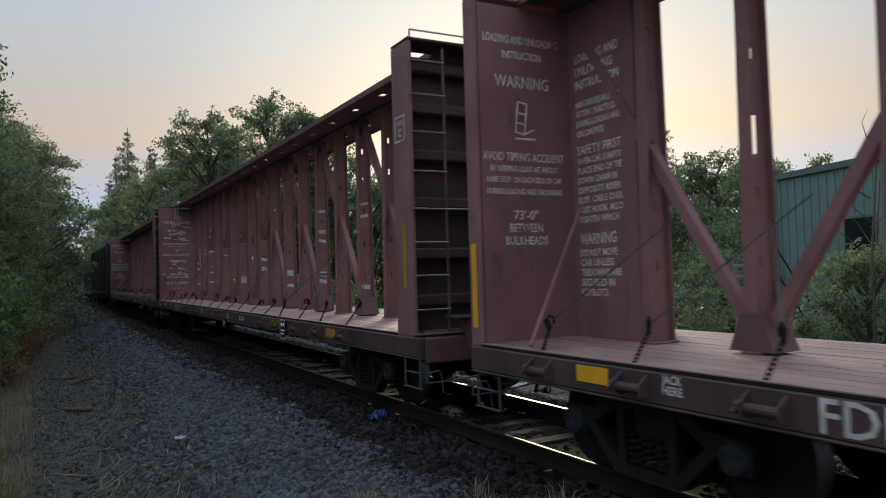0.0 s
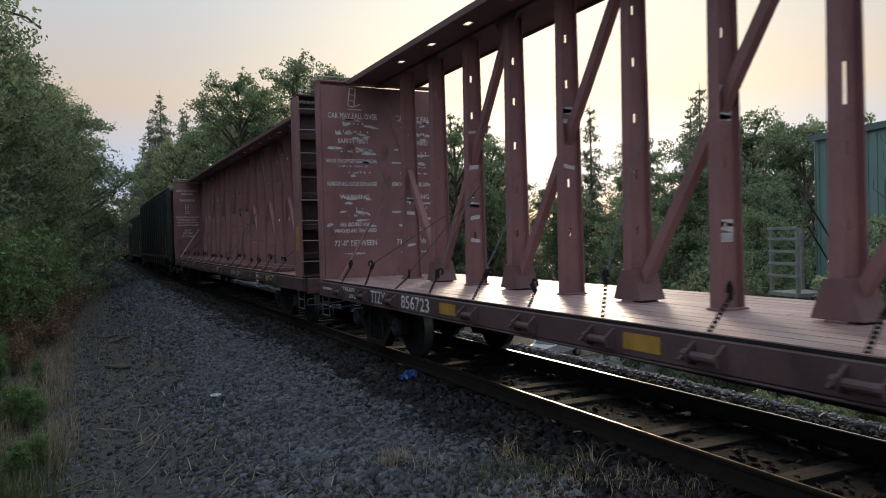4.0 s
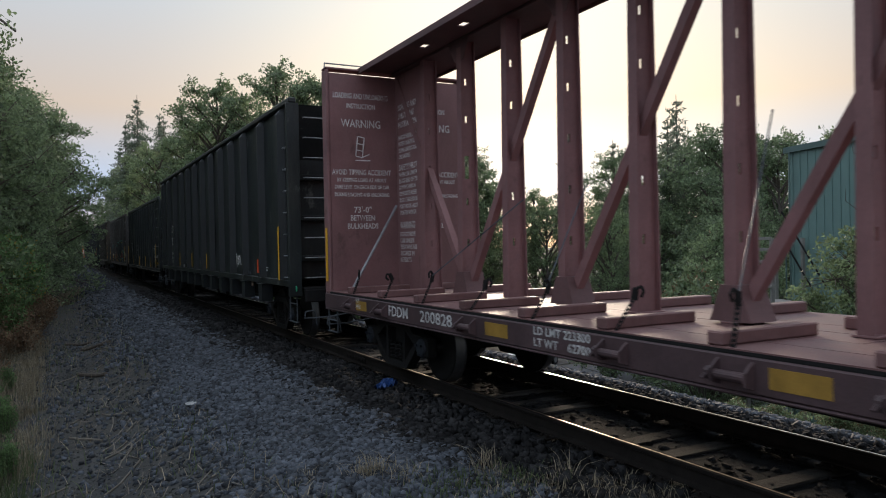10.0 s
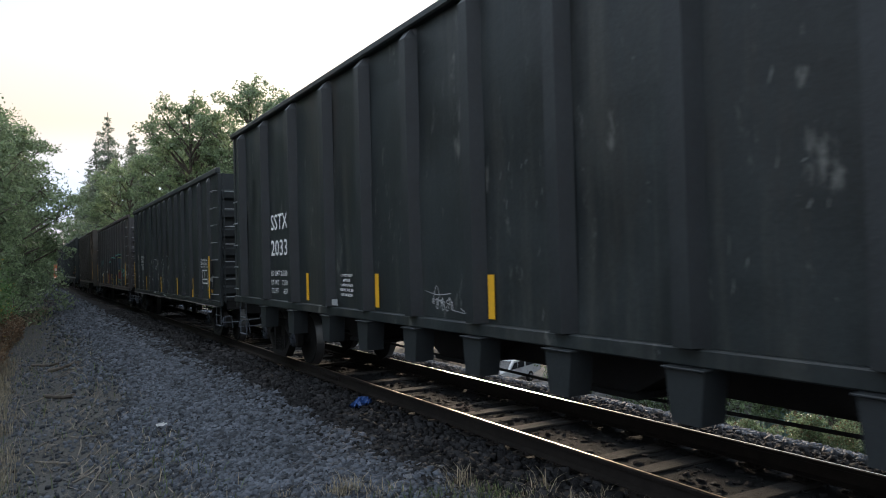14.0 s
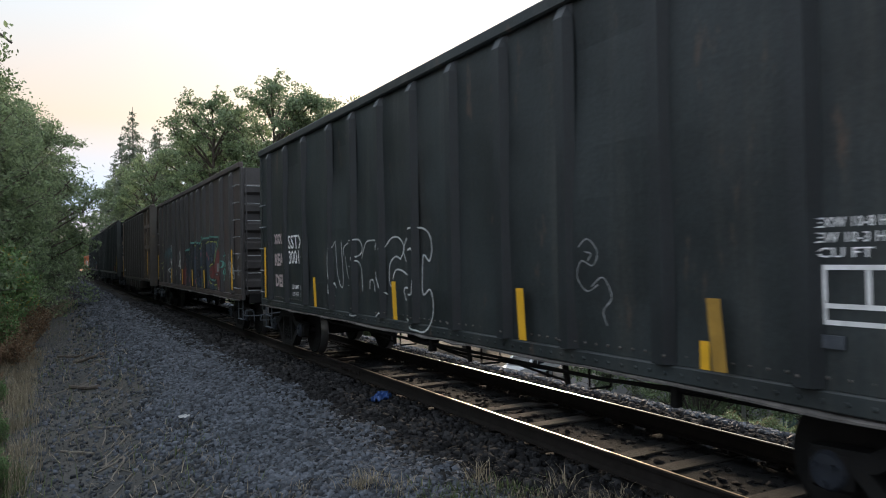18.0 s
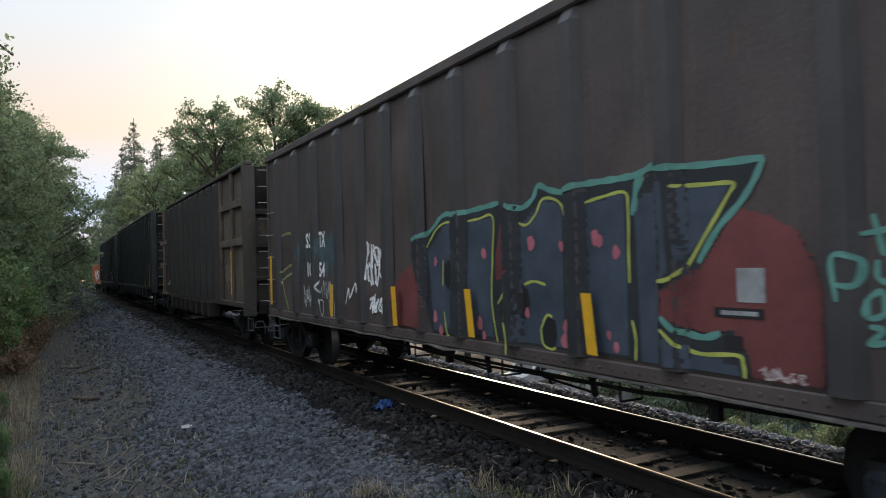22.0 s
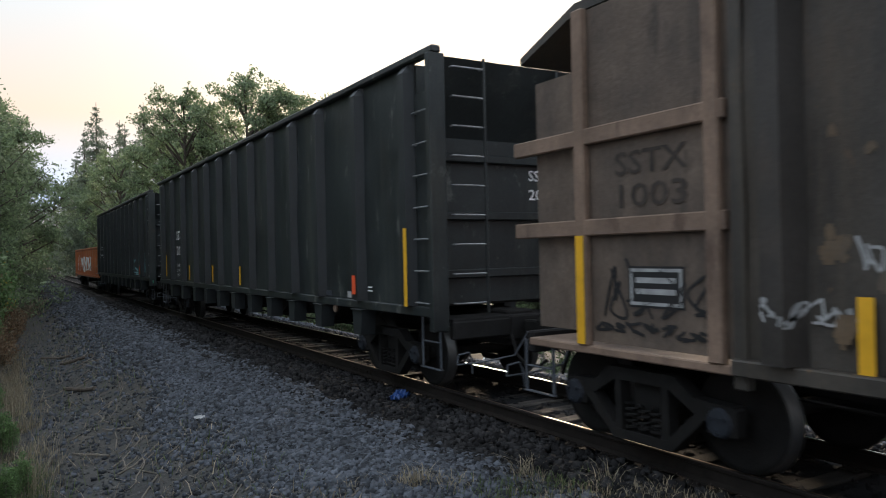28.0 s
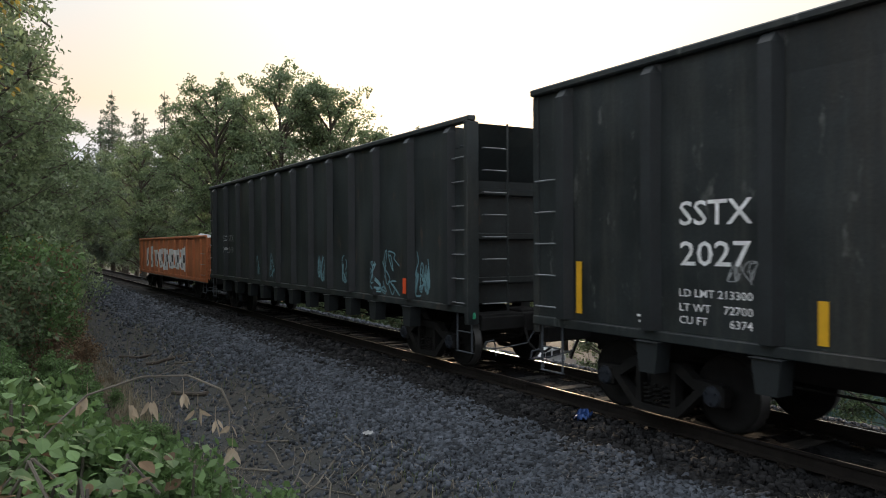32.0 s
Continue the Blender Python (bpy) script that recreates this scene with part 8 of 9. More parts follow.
# ---------------------------------------------------------------- beyond the track
def build_yard():
    road = MB()
    pts = [(16, 6), (90, 30), (90, 62), (44, 58), (24, 40), (18, 26)]
    road.prism(pts, "z", LOT - 0.2, LOT + 0.03)
    solid("yard_surface", road, M["tarmac"], "pale worn tarmac yard below the embankment", kind="structure")
    # sheet-metal building, turned a little from the line of the track
    b = thing("industrial_building", "sage green metal-clad building with a flat roof beyond the yard", "building", at=pose(24.7, 18.7, LOT, 0, 0, -15.0))
    top = 5.02 - LOT
    part("wall", MB().box(0.0, 0.2, -18, 0, 0, top - 0.003), M["wall_green"], b, "ribbed sage green wall")
    part("wall", MB().box(0.201, 14, -0.2, 0, 0, top - 0.003), M["wall_green"], b)
    part("roof", MB().box(-0.12, 14.1, -18.1, 0.12, top, top + 0.22), M["roof_edge"], b, "grey-green roof edge flashing")
    seam = MB().box(-0.03, 0.0, -0.03, 0.03, 0.0, top - 0.01).mesh("wall_seam", M["wall_green"])
    for k in range(44):
        part("wall_seam", seam, None, b, at=pose(-0.001, -0.25 - 0.4 * k, 0))
    for y, z in ((-4.1, 9.75), (-9.5, 9.75), (-15.0, 9.75)):
        w = part("window", MB().cbox(-0.06, -0.002, y - 0.72, y + 0.72, z - 0.62, z + 0.62, 0.02), M["roof_edge"], b, "dark window in a grey frame")
        part("pane", MB().box(-0.075, -0.061, y - 0.62, y + 0.62, z - 0.52, z + 0.52), M["pane"], w)
    for dz in (0.0, -0.95):
        part("stair_rail", MB().tube((-0.35, -0.05, 9.8 + dz), (-0.35, -2.3, 7.1 + dz), 0.035, 6), M["under"], b, "dark sloping stair rail")
    lad = MB().tube((-0.15, -0.25, 0), (-0.15, -0.25, top), 0.03, 8).tube((-0.15, -0.0, 0), (-0.15, 0.0, top - 3), 0.03, 8)
    part("downpipe", lad, M["roof_edge"], b)
    st = thing("timber_stairs", "weathered grey timber landing and stair rail beside the building", "stairs", at=pose(23.4, 19.6, LOT, 0, 0, -15))
    for x, y in ((0, 0), (0, -1.5), (1.3, 0), (1.3, -1.5)):
        part("post", MB().cbox(x - 0.06, x + 0.06, y - 0.06, y + 0.06, 0, 8.8, 0.01), M["timber"], st)
    part("landing", MB().cbox(-0.1, 1.4, -1.6, 0.1, 6.3, 6.45, 0.01), M["timber"], st)
    for z in (7.0, 7.45, 7.9, 8.35, 8.75):
        part("rail_board", MB().cbox(-0.1, -0.062, -1.58, 0.08, z, z + 0.11, 0.008), M["timber"], st)
    # concrete blocks on the edge of the shoulder
    rg = random.Random(9)
    for x, y, w, h, t in ((9.55, 9.55, 0.42, 0.16, 10), (9.9, 9.2, 0.5, 0.14, -8), (9.6, 8.5, 0.36, 0.2, 30), (9.75, 9.0, 0.3, 0.16, 50), (9.4, 8.0, 0.28, 0.14, 70), (9.8, 9.6, 0.34, 0.12, 25)):
        ob = solid("concrete_block", MB().cbox(-w / 2, w / 2, -0.12, 0.12, 0, h, 0.015), M["concrete"], "broken grey concrete block on the ballast edge", "block", "concrete blocks")
        ob.matrix_basis = pose(x, y, ground_z(x, y) - 0.03, rg.uniform(-6, 6), rg.uniform(-6, 6), t)


def build_pickup():
    """A white pickup with a canopy, parked in the yard; x runs to its nose."""
    car = thing("pickup_truck", "parked white pickup truck with a dark-windowed canopy", "truck", at=pose(29.6, 43.2, LOT + 0.03, 0, 0, 205))
    body = [(-2.7, 0.55), (2.55, 0.55), (2.68, 0.75), (2.62, 1.05), (1.25, 1.16), (0.55, 1.72), (-0.95, 1.76), (-1.0, 1.72), (-2.5, 1.70), (-2.68, 1.12)]
    part("body", MB().prism(body, "y", -0.92, 0.92), M["car_white"], car)
    part("tray", MB().cbox(-3.4, -2.705, -0.9, 0.9, 0.62, 1.1, 0.03), M["car_white"], car)
    for s in (-1, 1):
        y0, y1 = (0.921, 0.935) if s > 0 else (-0.935, -0.921)
        for poly in ([(0.45, 1.18), (1.0, 1.18), (0.52, 1.6), (0.1, 1.62), (0.1, 1.18)], [(-0.85, 1.18), (0.02, 1.18), (0.02, 1.62), (-0.85, 1.64)], [(-2.4, 1.2), (-1.1, 1.2), (-1.1, 1.6), (-2.35, 1.58)]):
            part("side_window", MB().prism(poly, "y", y0, y1), M["car_glass"], car)
        for x in (-1.75, 1.75):
            wh = part("wheel", MB().lathe([(s * 0.74, 0.36), (s * 0.76, 0.38), (s * 0.94, 0.38), (s * 0.96, 0.34)], "y", 20, (x, 0, 0.38)), M["tyre"], car)
            part("rim", MB().lathe([(s * 0.955, 0.24), (s * 0.965, 0.22)], "y", 16, (x, 0, 0.38)), M["bare"], wh)
        part("headlight", MB().cbox(2.60, 2.66, s * 0.72 - 0.14, s * 0.72 + 0.14, 0.82, 0.98, 0.02), M["bare"], car)
    wind = MB().add([(1.262, -0.78, 1.19), (1.262, 0.78, 1.19), (0.60, 0.70, 1.71), (0.60, -0.70, 1.71), (1.24, -0.78, 1.17), (1.24, 0.78, 1.17), (0.58, 0.70, 1.69), (0.58, -0.70, 1.69)], [(0, 1, 2, 3), (7, 6, 5, 4), (0, 4, 5, 1), (1, 5, 6, 2), (2, 6, 7, 3), (3, 7, 4, 0)])
    part("windscreen", wind, M["car_glass"], car)
    part("bumper", MB().cbox(2.62, 2.78, -0.88, 0.88, 0.48, 0.66, 0.03), M["bare"], car)


# ---------------------------------------------------------------- verge
def blade_mesh(name, rng, spots, height, lean, width, mat_):
    """Many bent grass blades: two quads each."""
    n = len(spots)
    p = np.array(spots, float)
    a = rng.uniform(0, 2 * np.pi, n)
    h = height * rng.uniform(0.45, 1.25, n)
    d = np.stack([np.cos(a), np.sin(a), np.zeros(n)], 1)
    s = np.stack([-np.sin(a), np.cos(a), np.zeros(n)], 1) * (width * rng.uniform(0.6, 1.3, n))[:, None]
    up = np.array([0, 0, 1.0])
    bend = (lean * rng.uniform(0.2, 1.4, n))[:, None]
    m = p + up * (h * 0.6)[:, None] + d * bend * (h * 0.45)[:, None]
    t = p + up * (h * (1 - 0.25 * bend[:, 0]))[:, None] + d * bend * h[:, None]
    q = np.stack([p - s, p + s, m + s * 0.7, m - s * 0.7, m - s * 0.7, m + s * 0.7, t + s * 0.1, t - s * 0.1], 1).reshape(-1, 3)
    return fast_mesh(name, q, 4, mat_)


def tuft(name, label, x, y, seed, mat_, n, spread, height, lean=0.6, width=0.004):
    rng = np.random.default_rng(seed)
    spots = []
    for _ in range(n):
        u, v = rng.normal() * spread, rng.normal() * spread
        spots.append((x + u, y + v, ground_z(x + u, y + v) - 0.01))
    return tagged(new(name, blade_mesh(name, rng, spots, height, lean, width, mat_)), label, "grass", "grass tufts", kind="stuff")


def build_verge():
    rng = np.random.default_rng(40)
    dry = "pale dry grass tuft growing out of the ballast"
    for k, (x, y, n, sp, h) in enumerate(((2.42, 6.1, 160, 0.09, 0.26), (2.62, 5.75, 90, 0.09, 0.18), (3.42, 5.75, 40, 0.05, 0.36), (3.3, 5.5, 60, 0.09, 0.2), (3.66, 5.0, 160, 0.16, 0.17), (4.0, 4.75, 120, 0.14, 0.20),
                                         (3.15, 5.1, 160, 0.2, 0.13), (3.9, 5.2, 26, 0.05, 0.34), (4.1, 4.35, 150, 0.15, 0.2), (2.0, 6.6, 50, 0.12, 0.14), (2.9, 4.6, 140, 0.2, 0.16), (1.7, 5.6, 90, 0.2, 0.16))):
        tuft("dry_grass_tuft", dry, x, y, 100 + k, M["straw"], n, sp, 0.72 * h, 0.8)
    for k, (x, y, n, sp, h) in enumerate(((2.95, 5.35, 240, 0.22, 0.12), (3.5, 5.3, 160, 0.2, 0.12), (2.6, 5.0, 160, 0.25, 0.12), (-0.9, 9.4, 420, 0.28, 0.45), (-1.2, 8.4, 420, 0.3, 0.5), (-0.8, 11.2, 300, 0.3, 0.4), (-1.0, 10.2, 300, 0.3, 0.5))):
        tuft("green_grass_tuft", "low green grass growing on the dry verge", x, y, 140 + k, M["grass"], n, sp, h, 0.5, 0.005)
    rg0 = random.Random(17)
    for k in range(54):
        x, y = rg0.uniform(-1.9, -0.4), 9.2 + 19 * rg0.random()
        tuft("tall_dry_grass", "tall pale dry grass on the bank of the ditch", x, y, 200 + k, M["straw"], 130, 0.16, rg0.uniform(0.3, 0.55), 0.6, 0.0045)
    for k, (x, y) in enumerate(((0.3, 44), (0.9, 50), (0.6, 52), (0.1, 47))):
        tuft("tall_dry_grass", "tall pale dry grass on the bank of the ditch", x, y, 240 + k, M["straw"], 160, 0.35, 0.6, 0.6, 0.012)
    spots, pale = [], []
    for _ in range(16000):
        x, y = rng.uniform(-3.2, 1.9), 4.5 + 55 * rng.random() ** 1.5
        if rng.random() < 0.15:
            x, y = rng.uniform(-6.0, 2.6), rng.uniform(-7, 4.5)
        keep = 0.16 if x > 0.4 else 0.42 if x > -0.8 else 0.9
        if noise.noise((x * 0.7, y * 0.25, 7.0)) * 0.5 + 0.35 < rng.random() * (1.1 - keep):
            continue
        (spots if rng.random() < 0.45 else pale).append((x, y, ground_z(x, y) - 0.01))
    tagged(new("verge_grass", blade_mesh("verge_grass", rng, spots, 0.20, 0.8, 0.006, M["grass"])), "thin green grass scattered over the verge", "grass", kind="stuff")
    tagged(new("verge_straw", blade_mesh("verge_straw", rng, pale, 0.20, 1.2, 0.005, M["straw"])), "thin straw-coloured grass scattered over the verge", "grass", kind="stuff")
    # dead sticks lying down the bank
    rg = random.Random(21)
    for k in range(70):
        x, y = rg.uniform(-1.2, 1.5), 6.0 + 20 * rg.random()
        a, l = radians(rg.gauss(62, 26)), rg.uniform(0.35, 1.5)
        p = [(x + l * q * math.cos(a) + rg.uniform(-0.04, 0.04), y + l * q * math.sin(a) + rg.uniform(-0.04, 0.04)) for q in (0, 0.3, 0.65, 1)]
        mb = MB()
        r = rg.uniform(0.007, 0.018)
        for (xa, ya), (xb, yb) in zip(p, p[1:]):
            mb.tube((xa, ya, ground_z(xa, ya) + 0.015), (xb, yb, ground_z(xb, yb) + 0.015), r, 5, r * 0.8)
        solid("dead_stick", mb, M["twig"], "dead grey stick lying on the verge", "stick", "dead sticks")
    for (xa, ya), (xb, yb), r in (((1.27, 22.2), (0.62, 23.3), 0.05), ((0.92, 17.9), (0.40, 18.9), 0.05), ((0.55, 12.2), (0.15, 12.9), 0.02), ((1.05, 13.0), (0.65, 13.9), 0.016), ((0.9, 24.5), (0.2, 25.6), 0.04), ((1.5, 20.6), (1.0, 21.8), 0.02)):
        mb = MB()
        line = [(xa + (xb - xa) * q + rg.uniform(-0.03, 0.03), ya + (yb - ya) * q) for q in (0, 0.33, 0.7, 1)]
        for (x0, y0), (x1, y1) in zip(line, line[1:]):
            mb.tube((x0, y0, ground_z(x0, y0) + r * 0.8), (x1, y1, ground_z(x1, y1) + r * 0.8), r, 7, r * 0.85)
        solid("dead_branch", mb, M["bark"] if r > 0.03 else M["twig"], "thick dead branch lying down the bank", "branch", "dead branches")
    rg2 = np.random.default_rng(8)
    spots, sizes = [], []
    for _ in range(16000):
        x, y = rg2.uniform(-2.6, 1.7), 4.5 + 30 * rg2.random() ** 1.4
        if rg2.random() < 0.12:
            x, y = rg2.uniform(-6.0, 2.6), rg2.uniform(-7, 4.5)
        spots.append((x, y, ground_z(x, y)))
        sizes.append(rg2.uniform(0.010, 0.036))
    tagged(new("verge_pebbles", stone_mesh("verge_pebbles", spots, sizes, M["verge_stone"], rg2)), "small grey stones strewn over the earth verge", "stones", kind="stuff")
    n = 3200
    p = np.stack([rg2.uniform(-2.6, 2.0, n), 4.8 + 30 * rg2.random(n) ** 1.4], 1)
    a, l = np.radians(rg2.normal(58, 65, n)), rg2.uniform(0.04, 0.22, n)
    quads = []
    for (x, y), b, s in zip(p, a, l):
        u, v, w = math.cos(b) * s, math.sin(b) * s, 0.003 + 0.004 * (s > 0.2)
        z0, z1 = ground_z(x, y) + 0.02, ground_z(x + u, y + v) + 0.02 + 0.03 * rg2.random()
        quads += [(x - w * math.sin(b), y + w * math.cos(b), z0), (x + w * math.sin(b), y - w * math.cos(b), z0), (x + u + w * math.sin(b), y + v - w * math.cos(b), z1), (x + u - w * math.sin(b), y + v + w * math.cos(b), z1)]
    tagged(new("twig_litter", fast_mesh("twig_litter", quads, 4, M["twig"])), "fine dead twigs and stalks strewn over the verge", "twigs", kind="stuff")
    litter = MB()
    for k in range(5):
        a = k * 1.3
        litter.add([(0.05 * math.cos(a) + u, 0.05 * math.sin(a) + v, w) for u, v, w in ((-0.035, -0.02, 0.0), (0.03, -0.025, 0.01), (0.035, 0.025, 0.03), (-0.03, 0.025, 0.02))], [(0, 1, 2, 3)])
    ob = solid("paper_litter", litter, M["grey_paint"], "crumpled white litter lying on the ballast", "litter")
    ob.matrix_basis = pose(1.78, 11.75, ground_z(1.78, 11.75) + 0.04)
    # blue plastic scrap by the sleeper ends
    mb = MB()
    n = 7
    pts = [[(0.30 * (i / n - 0.5), 0.16 * (j / n - 0.5), 0.10 + 0.07 * noise.noise((i * 0.9, j * 0.8, 3.0)) + 0.05 * noise.noise((i * 2.1, j * 1.7, 9.0))) for j in range(n + 1)] for i in range(n + 1)]
    verts = [p for row in pts for p in row]
    verts += [(x, y, z - 0.012) for x, y, z in verts]
    off = (n + 1) ** 2
    for i in range(n):
        for j in range(n):
            a = i * (n + 1) + j
            mb.f += [(a, a + 1, a + n + 2, a + n + 1), (off + a, off + a + n + 1, off + a + n + 2, off + a + 1)]
    mb.v = verts
    ob = solid("plastic_scrap", mb, M["blue"], "crumpled blue plastic scrap lying beside the rail", "litter")
    ob.matrix_basis = pose(4.12, 9.7, -0.24, 8, -6, 30) @ Matrix.Scale(1.15, 4)


# ---------------------------------------------------------------- brambles by the camera's last stand
def leaf_blade(mb, at, along, up, length, width, curl=0.15):
    """One leaf with a midrib fold and a pointed tip."""
    along, up = Vector(along).normalized(), Vector(up)
    side = along.cross(up).normalized()
    nrm = side.cross(along).normalized()
    p = Vector(at)
    rows = [(0.0, 0.02), (0.2, 0.7), (0.45, 1.0), (0.7, 0.75), (0.9, 0.3), (1.0, 0.02)]
    verts = []
    for t, w in rows:
        c = p + along * length * t - nrm * curl * length * t * t
        verts += [tuple(c - side * width * w / 2 + nrm * width * w * 0.12), tuple(c), tuple(c + side * width * w / 2 + nrm * width * w * 0.12)]
    faces = []
    for k in range(len(rows) - 1):
        a = k * 3
        faces += [(a, a + 1, a + 4, a + 3), (a + 1, a + 2, a + 5, a + 4)]
    mb.add(verts, faces)


def build_brambles():
    rg = random.Random(64)
    green = MB()
    br = thing("bramble_bush", "bramble bush with green and withered brown leaves beside the verge", "bush", at=pose(0, 0, 0))
    stems, brown = MB(), MB()
    base_x, base_y = -2.9, 4.6
    for k in range(76):
        x, y = rg.uniform(-4.1, -2.5), rg.uniform(4.5, 6.4)
        z = ground_z(x, y)
        h = rg.uniform(1.05, 1.6) + 0.3 * max(0, -2.6 - x) - 0.5 * max(0, x + 2.7)
        dx, dy = rg.uniform(-0.1, 0.5), rg.uniform(-0.5, 0.3)
        pts = [Vector((x + dx * q, y + dy * q, z + h * math.sin(q * 2.0))) for q in (0, 0.25, 0.5, 0.75, 1.0)]
        stems.pipe([tuple(p) for p in pts], 0.006, 5)
        for i in range(46):
            q = rg.uniform(0.12, 1.0) * 4
            a = min(3, int(q))
            p = pts[a].lerp(pts[a + 1], q - a) + Vector((rg.gauss(0, 0.10), rg.gauss(0, 0.10), rg.gauss(0, 0.07)))
            d = Vector((rg.gauss(0, 1), rg.gauss(0, 1), rg.gauss(-0.1, 0.5)))
            l = rg.uniform(0.035, 0.085)
            leaf_blade(brown if rg.random() < 0.2 else green, p, d, (rg.gauss(0, 0.3), rg.gauss(0, 0.3), 1), l, l * 0.72, rg.uniform(0, 0.4))
    for k in range(16):
        x, y = rg.uniform(-3.35, -2.55), rg.uniform(3.85, 4.3)
        z = ground_z(x, y)
        top = 1.62 - 0.25 * abs(x + 2.9) - rg.uniform(0, 0.3)
        pts = [Vector((x, y, z)), Vector((x + rg.uniform(-0.1, 0.1), y, (z + top) / 2)), Vector((x + rg.uniform(-0.05, 0.3), y - rg.uniform(0, 0.15), top))]
        stems.pipe([tuple(p) for p in pts], 0.006, 5)
        for i in range(16):
            p = pts[1].lerp(pts[2], rg.random()) + Vector((rg.gauss(0, 0.08), rg.gauss(0, 0.06), rg.gauss(0, 0.06)))
            l = rg.uniform(0.045, 0.09)
            leaf_blade(brown if rg.random() < 0.3 else green, p, (rg.gauss(0, 1), rg.gauss(0, 1), rg.gauss(-0.1, 0.4)), (rg.gauss(0, 0.3), rg.gauss(0, 0.3), 1), l, l * 0.72, rg.uniform(0, 0.4))
    tagged(part("stem", stems, M["twig"], br), kind="stuff")
    part("green_leaves", green, M["leaf_near"], br, "fresh green leaves")
    part("brown_leaves", brown, M["leaf_rust"], br, "withered brown leaves")
    # an arching cane with hanging withered leaves
    cane = thing("arching_cane", "bare arching bramble cane with hanging pale withered leaves", "branch", at=pose(0, 0, 0))
    line = [(-2.95, 5.0, 1.30), (-2.72, 5.1, 1.55), (-2.59, 5.15, 1.66), (-2.40, 5.0, 1.74), (-2.24, 4.93, 1.74), (-2.12, 4.88, 1.68), (-2.08, 4.86, 1.58)]
    part("cane", MB().pipe(line, 0.0045, 6), M["twig"], cane)
    for x, y, z, l in ((-2.585, 5.16, 1.65, 0.11), (-2.44, 5.06, 1.62, 0.10), (-2.36, 5.04, 1.63, 0.11), (-2.25, 4.97, 1.66, 0.09), (-2.20, 4.94, 1.60, 0.10), (-2.14, 4.90, 1.55, 0.09), (-2.09, 4.88, 1.53, 0.08), (-2.08, 4.87, 1.44, 0.11)):
        mb = MB()
        for k in range(3):
            leaf_blade(mb, (x + rg.gauss(0, 0.01), y + rg.gauss(0, 0.01), z), (rg.gauss(0, 0.45), rg.gauss(0, 0.45), -1), (rg.gauss(0, 1), -1, 0.2), l * rg.uniform(0.45, 0.85), l * 0.26, rg.uniform(-0.3, 0.3))
        mb.tube((x, y, z), (x, y, z + 0.06), 0.0015, 4)
        part("withered_leaf", mb, M["petal"], cane)
    for k in range(5):
        x, y = rg.uniform(-2.8, -2.2), rg.uniform(4.7, 5.3)
        z = ground_z(x, y)
        p = [(x, y, z + 0.15), (x + 0.2, y - 0.05, z + 0.45 + 0.1 * k), (x + 0.45, y - 0.1, z + 0.38 + 0.1 * k)]
        part("cane", MB().pipe(p, 0.004, 5), M["twig"], cane)


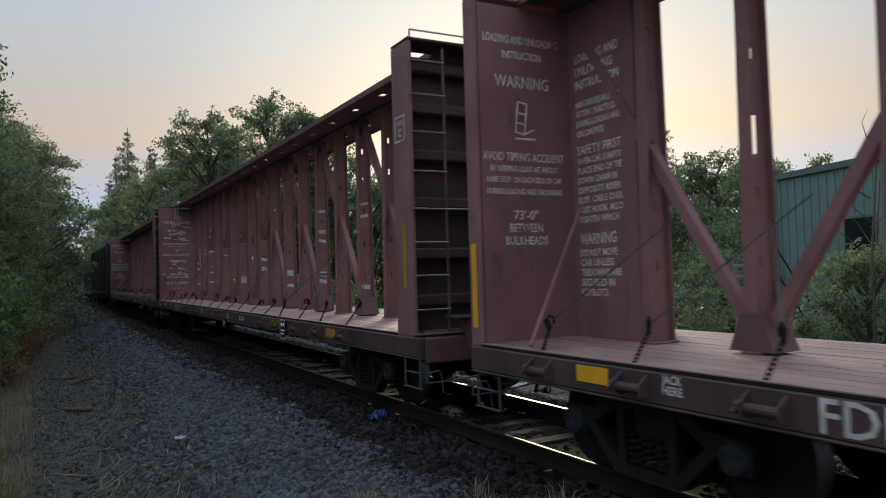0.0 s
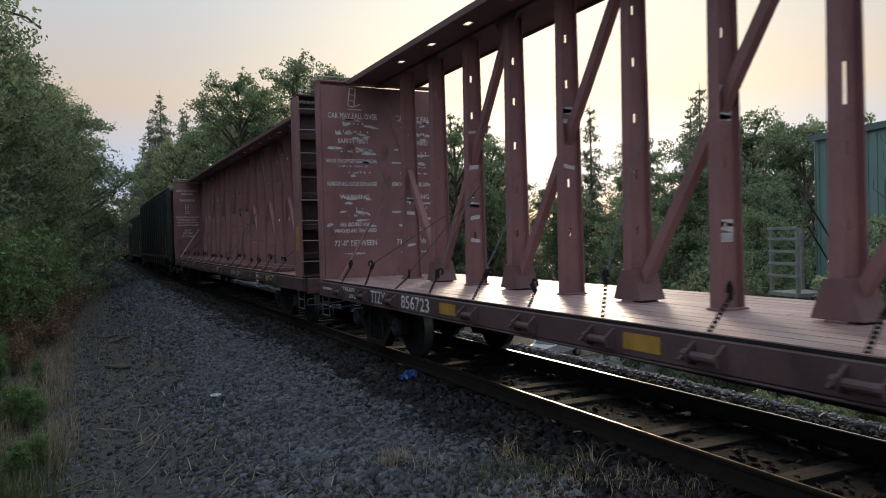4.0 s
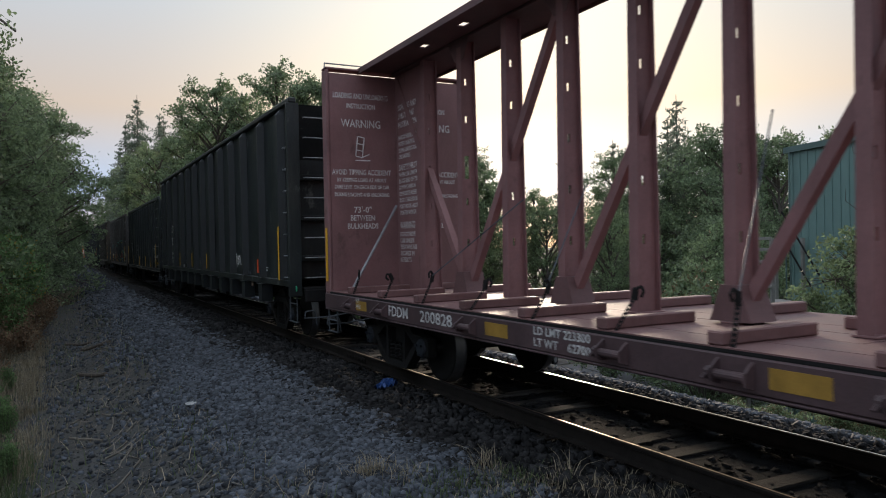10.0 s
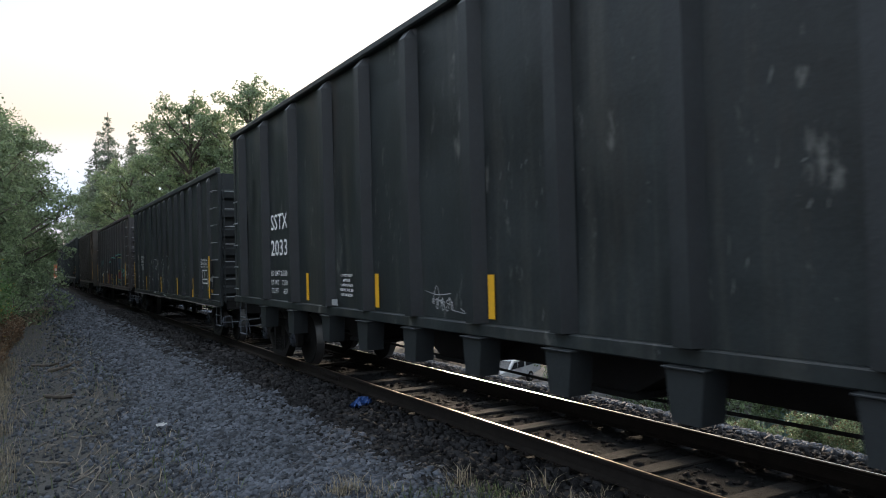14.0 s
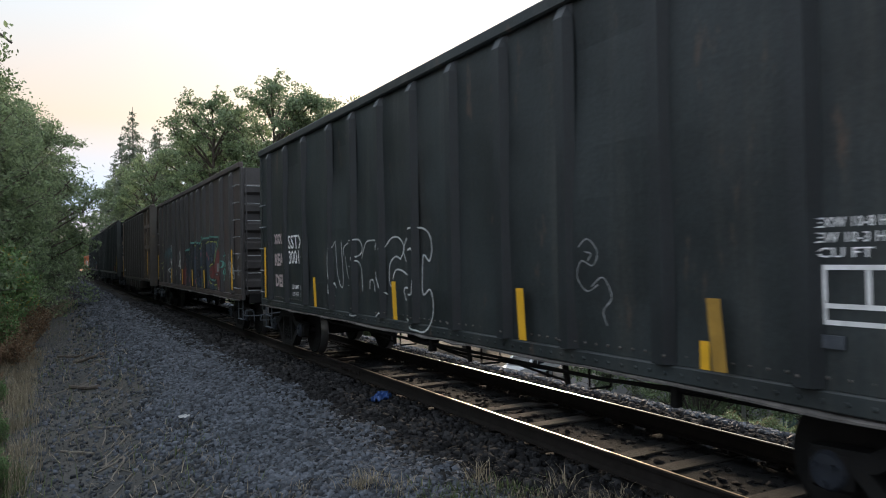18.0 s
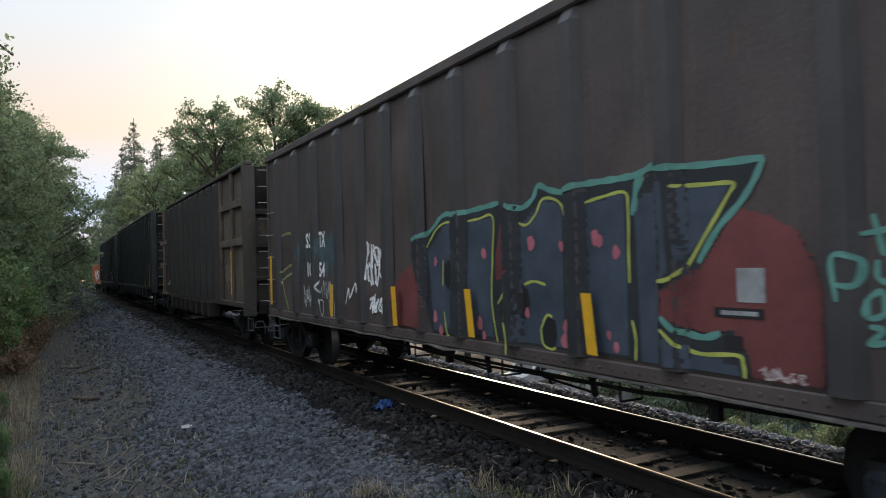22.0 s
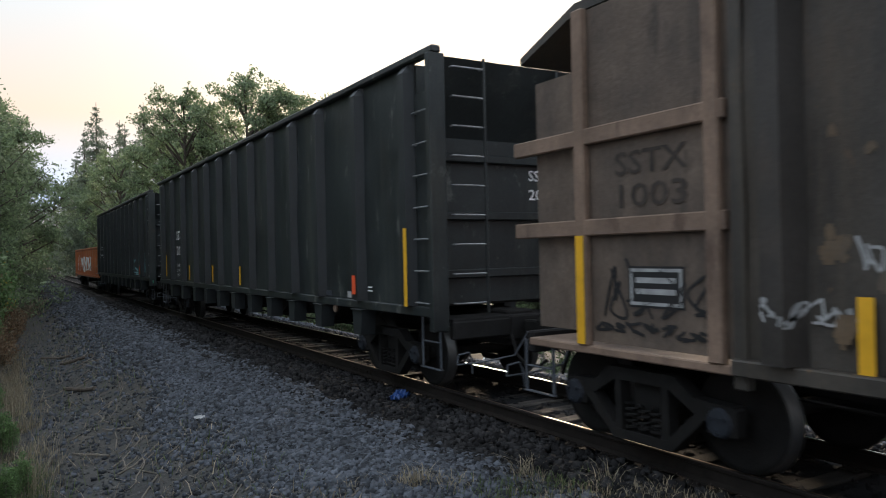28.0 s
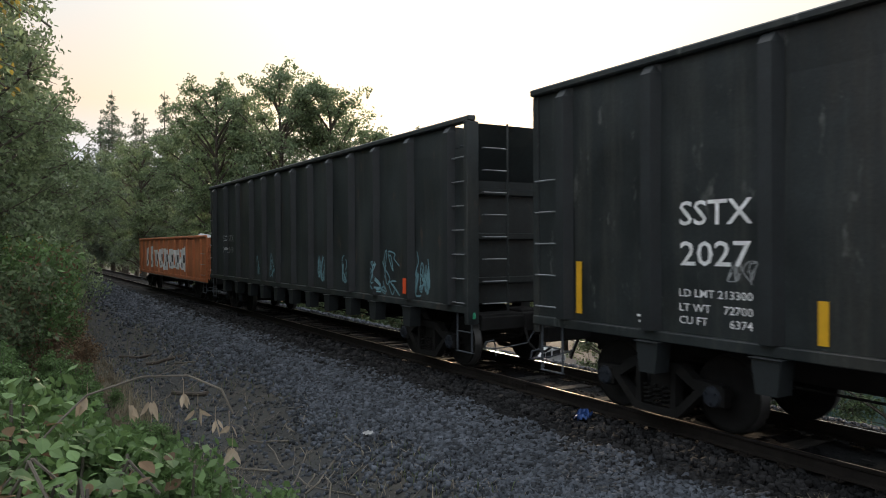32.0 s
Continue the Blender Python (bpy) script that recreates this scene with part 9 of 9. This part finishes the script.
def build_snags():
    rg = np.random.default_rng(5)
    for x, y, top in ((18.8, 11.5, 5.6), (20.6, 12.6, 4.2)):
        mb = MB()
        z = ground_z(x, y)
        t = thing("dead_sapling", "bare leaning dead sapling on the slope", "tree", "dead saplings", at=pose(x, y, z))
        h = top - z
        mb.tube((0, 0, 0), (0.2, 0.1, h * 0.7), 0.07, 6, 0.035).tube((0.2, 0.1, h * 0.7), (0.45, -0.1, h), 0.035, 6, 0.012)
        for k in range(11):
            q = 0.35 + 0.06 * k
            a = rg.uniform(0, 6.28)
            l = rg.uniform(0.5, 1.3)
            p = (0.2 * q / 0.7, 0.1, h * q)
            e = (p[0] + l * math.cos(a) * 0.8, p[1] + l * math.sin(a) * 0.8, p[2] + l * 0.6)
            mb.tube(p, e, 0.018, 5, 0.006)
            mb.tube(e, (e[0] + 0.2 * math.cos(a + 1), e[1] + 0.2 * math.sin(a + 1), e[2] + 0.3), 0.008, 4, 0.003)
        part("trunk", mb, M["bark"], t)
    # a leafy twig that hangs into the sky near the verge
    t = thing("overhanging_branch", "leafy branch hanging over the verge from the trees", "branch", at=pose(-1.75, 32.5, 10.75) @ Matrix.Scale(2.3, 4))
    mb, lv = MB().pipe([(-3.4, 0.6, 0.9), (-1.6, 0.3, 0.35), (-0.5, 0.1, 0.12), (0.05, -0.05, -0.05), (0.26, -0.15, -0.24)], 0.02, 6), MB()
    g = random.Random(4)
    for k in range(90):
        q = g.random() ** 0.6
        x = -3.2 + 3.4 * q
        leaf_blade(lv, (x + g.gauss(0, 0.05), 0.1 + g.gauss(0, 0.12), 0.2 - 0.24 * (x + 0.6) * 0.9 + g.gauss(0, 0.10)), (g.gauss(0.5, 0.6), g.gauss(0, 0.6), g.gauss(-0.5, 0.4)), (0, 0, 1), g.uniform(0.08, 0.15), 0.07)
    part("twig", mb, M["bark"], t)
    part("leaves", lv, M["leaf"], t)
    # yellowing sprays at the edge of the nearest tree
    spray = "drooping spray of green and yellowing leaves beside the trees"
    for x, y, z, n in ((-3.0, 16.4, 5.3, 260), (-2.75, 16.2, 6.5, 300), (-3.3, 16.6, 6.0, 320), (-3.5, 16.5, 4.9, 240), (-3.2, 16.8, 7.2, 300)):
        t = thing("leafy_spray", spray, "branch", "yellowing sprays", at=pose(x, y, z))
        twig, gr, ye = MB().pipe([(-2.6, 0.5, 0.9), (-1.2, 0.2, 0.5), (-0.3, 0.0, 0.1), (0.25, -0.1, -0.35)], 0.016, 5), MB(), MB()
        for k in range(n):
            q = g.random()
            p = (-1.6 + 1.9 * q + g.gauss(0, 0.14), g.gauss(0, 0.22), 0.55 - 0.85 * q + g.gauss(0, 0.2))
            leaf_blade(ye if g.random() < 0.4 else gr, p, (g.gauss(0.3, 0.7), g.gauss(0, 0.7), g.gauss(-0.7, 0.4)), (g.gauss(0, 0.4), g.gauss(0, 0.4), 1), g.uniform(0.08, 0.14), 0.065)
        part("twig", twig, M["bark"], t)
        part("green_leaves", gr, M["leaf_light"], t)
        part("yellow_leaves", ye, M["leaf_yellow"], t, "yellow leaves")


build_yard()
build_pickup()
build_verge()
build_brambles()
build_snags()


# ---------------------------------------------------------------- movement of the train
# seconds and metres that the train has come along the track
RUN = [(0, 0.62), (0.5, 2.83), (1, 5.05), (1.5, 7.26), (2, 9.48), (2.5, 11.69), (3, 13.91), (3.5, 16.12), (4.5, 20.53), (5.5, 24.91), (6.5, 29.26), (7.5, 33.64), (8.5, 37.97), (9.5, 42.27), (10.5, 46.54), (11.5, 50.77), (12.5, 54.97),
       (13.5, 59.13), (14.5, 63.33), (15.5, 67.59), (16.5, 71.88), (17.5, 76.22), (18.5, 80.58), (19.5, 85.0), (20.5, 89.39), (21.5, 93.72), (22.5, 98.04), (23.5, 102.4), (24.5, 106.8), (25.5, 111.21), (26.5, 115.62), (27.5, 120.03),
       (28.5, 124.48), (29, 126.69), (29.5, 128.80), (30, 130.84), (30.5, 132.92), (31, 134.97), (31.5, 137.02), (32, 139.10)]


def come(t):
    return ramp_of(RUN, t)


def motions():
    steps = [0.5 * k for k in range(65)]
    for car, y0 in CARS:
        walk(car, [(t, pose(CAR, y0 - come(t), 0)) for t in steps])
    turns = [k * 4 / FPS for k in range(241)]
    turned = [math.degrees(come(t) / WHEEL_R) for t in turns]
    for ws, y in WHEELSETS:
        walk(ws, [(t, pose(0, y, WHEEL_R, a)) for t, a in zip(turns, turned)])


motions()
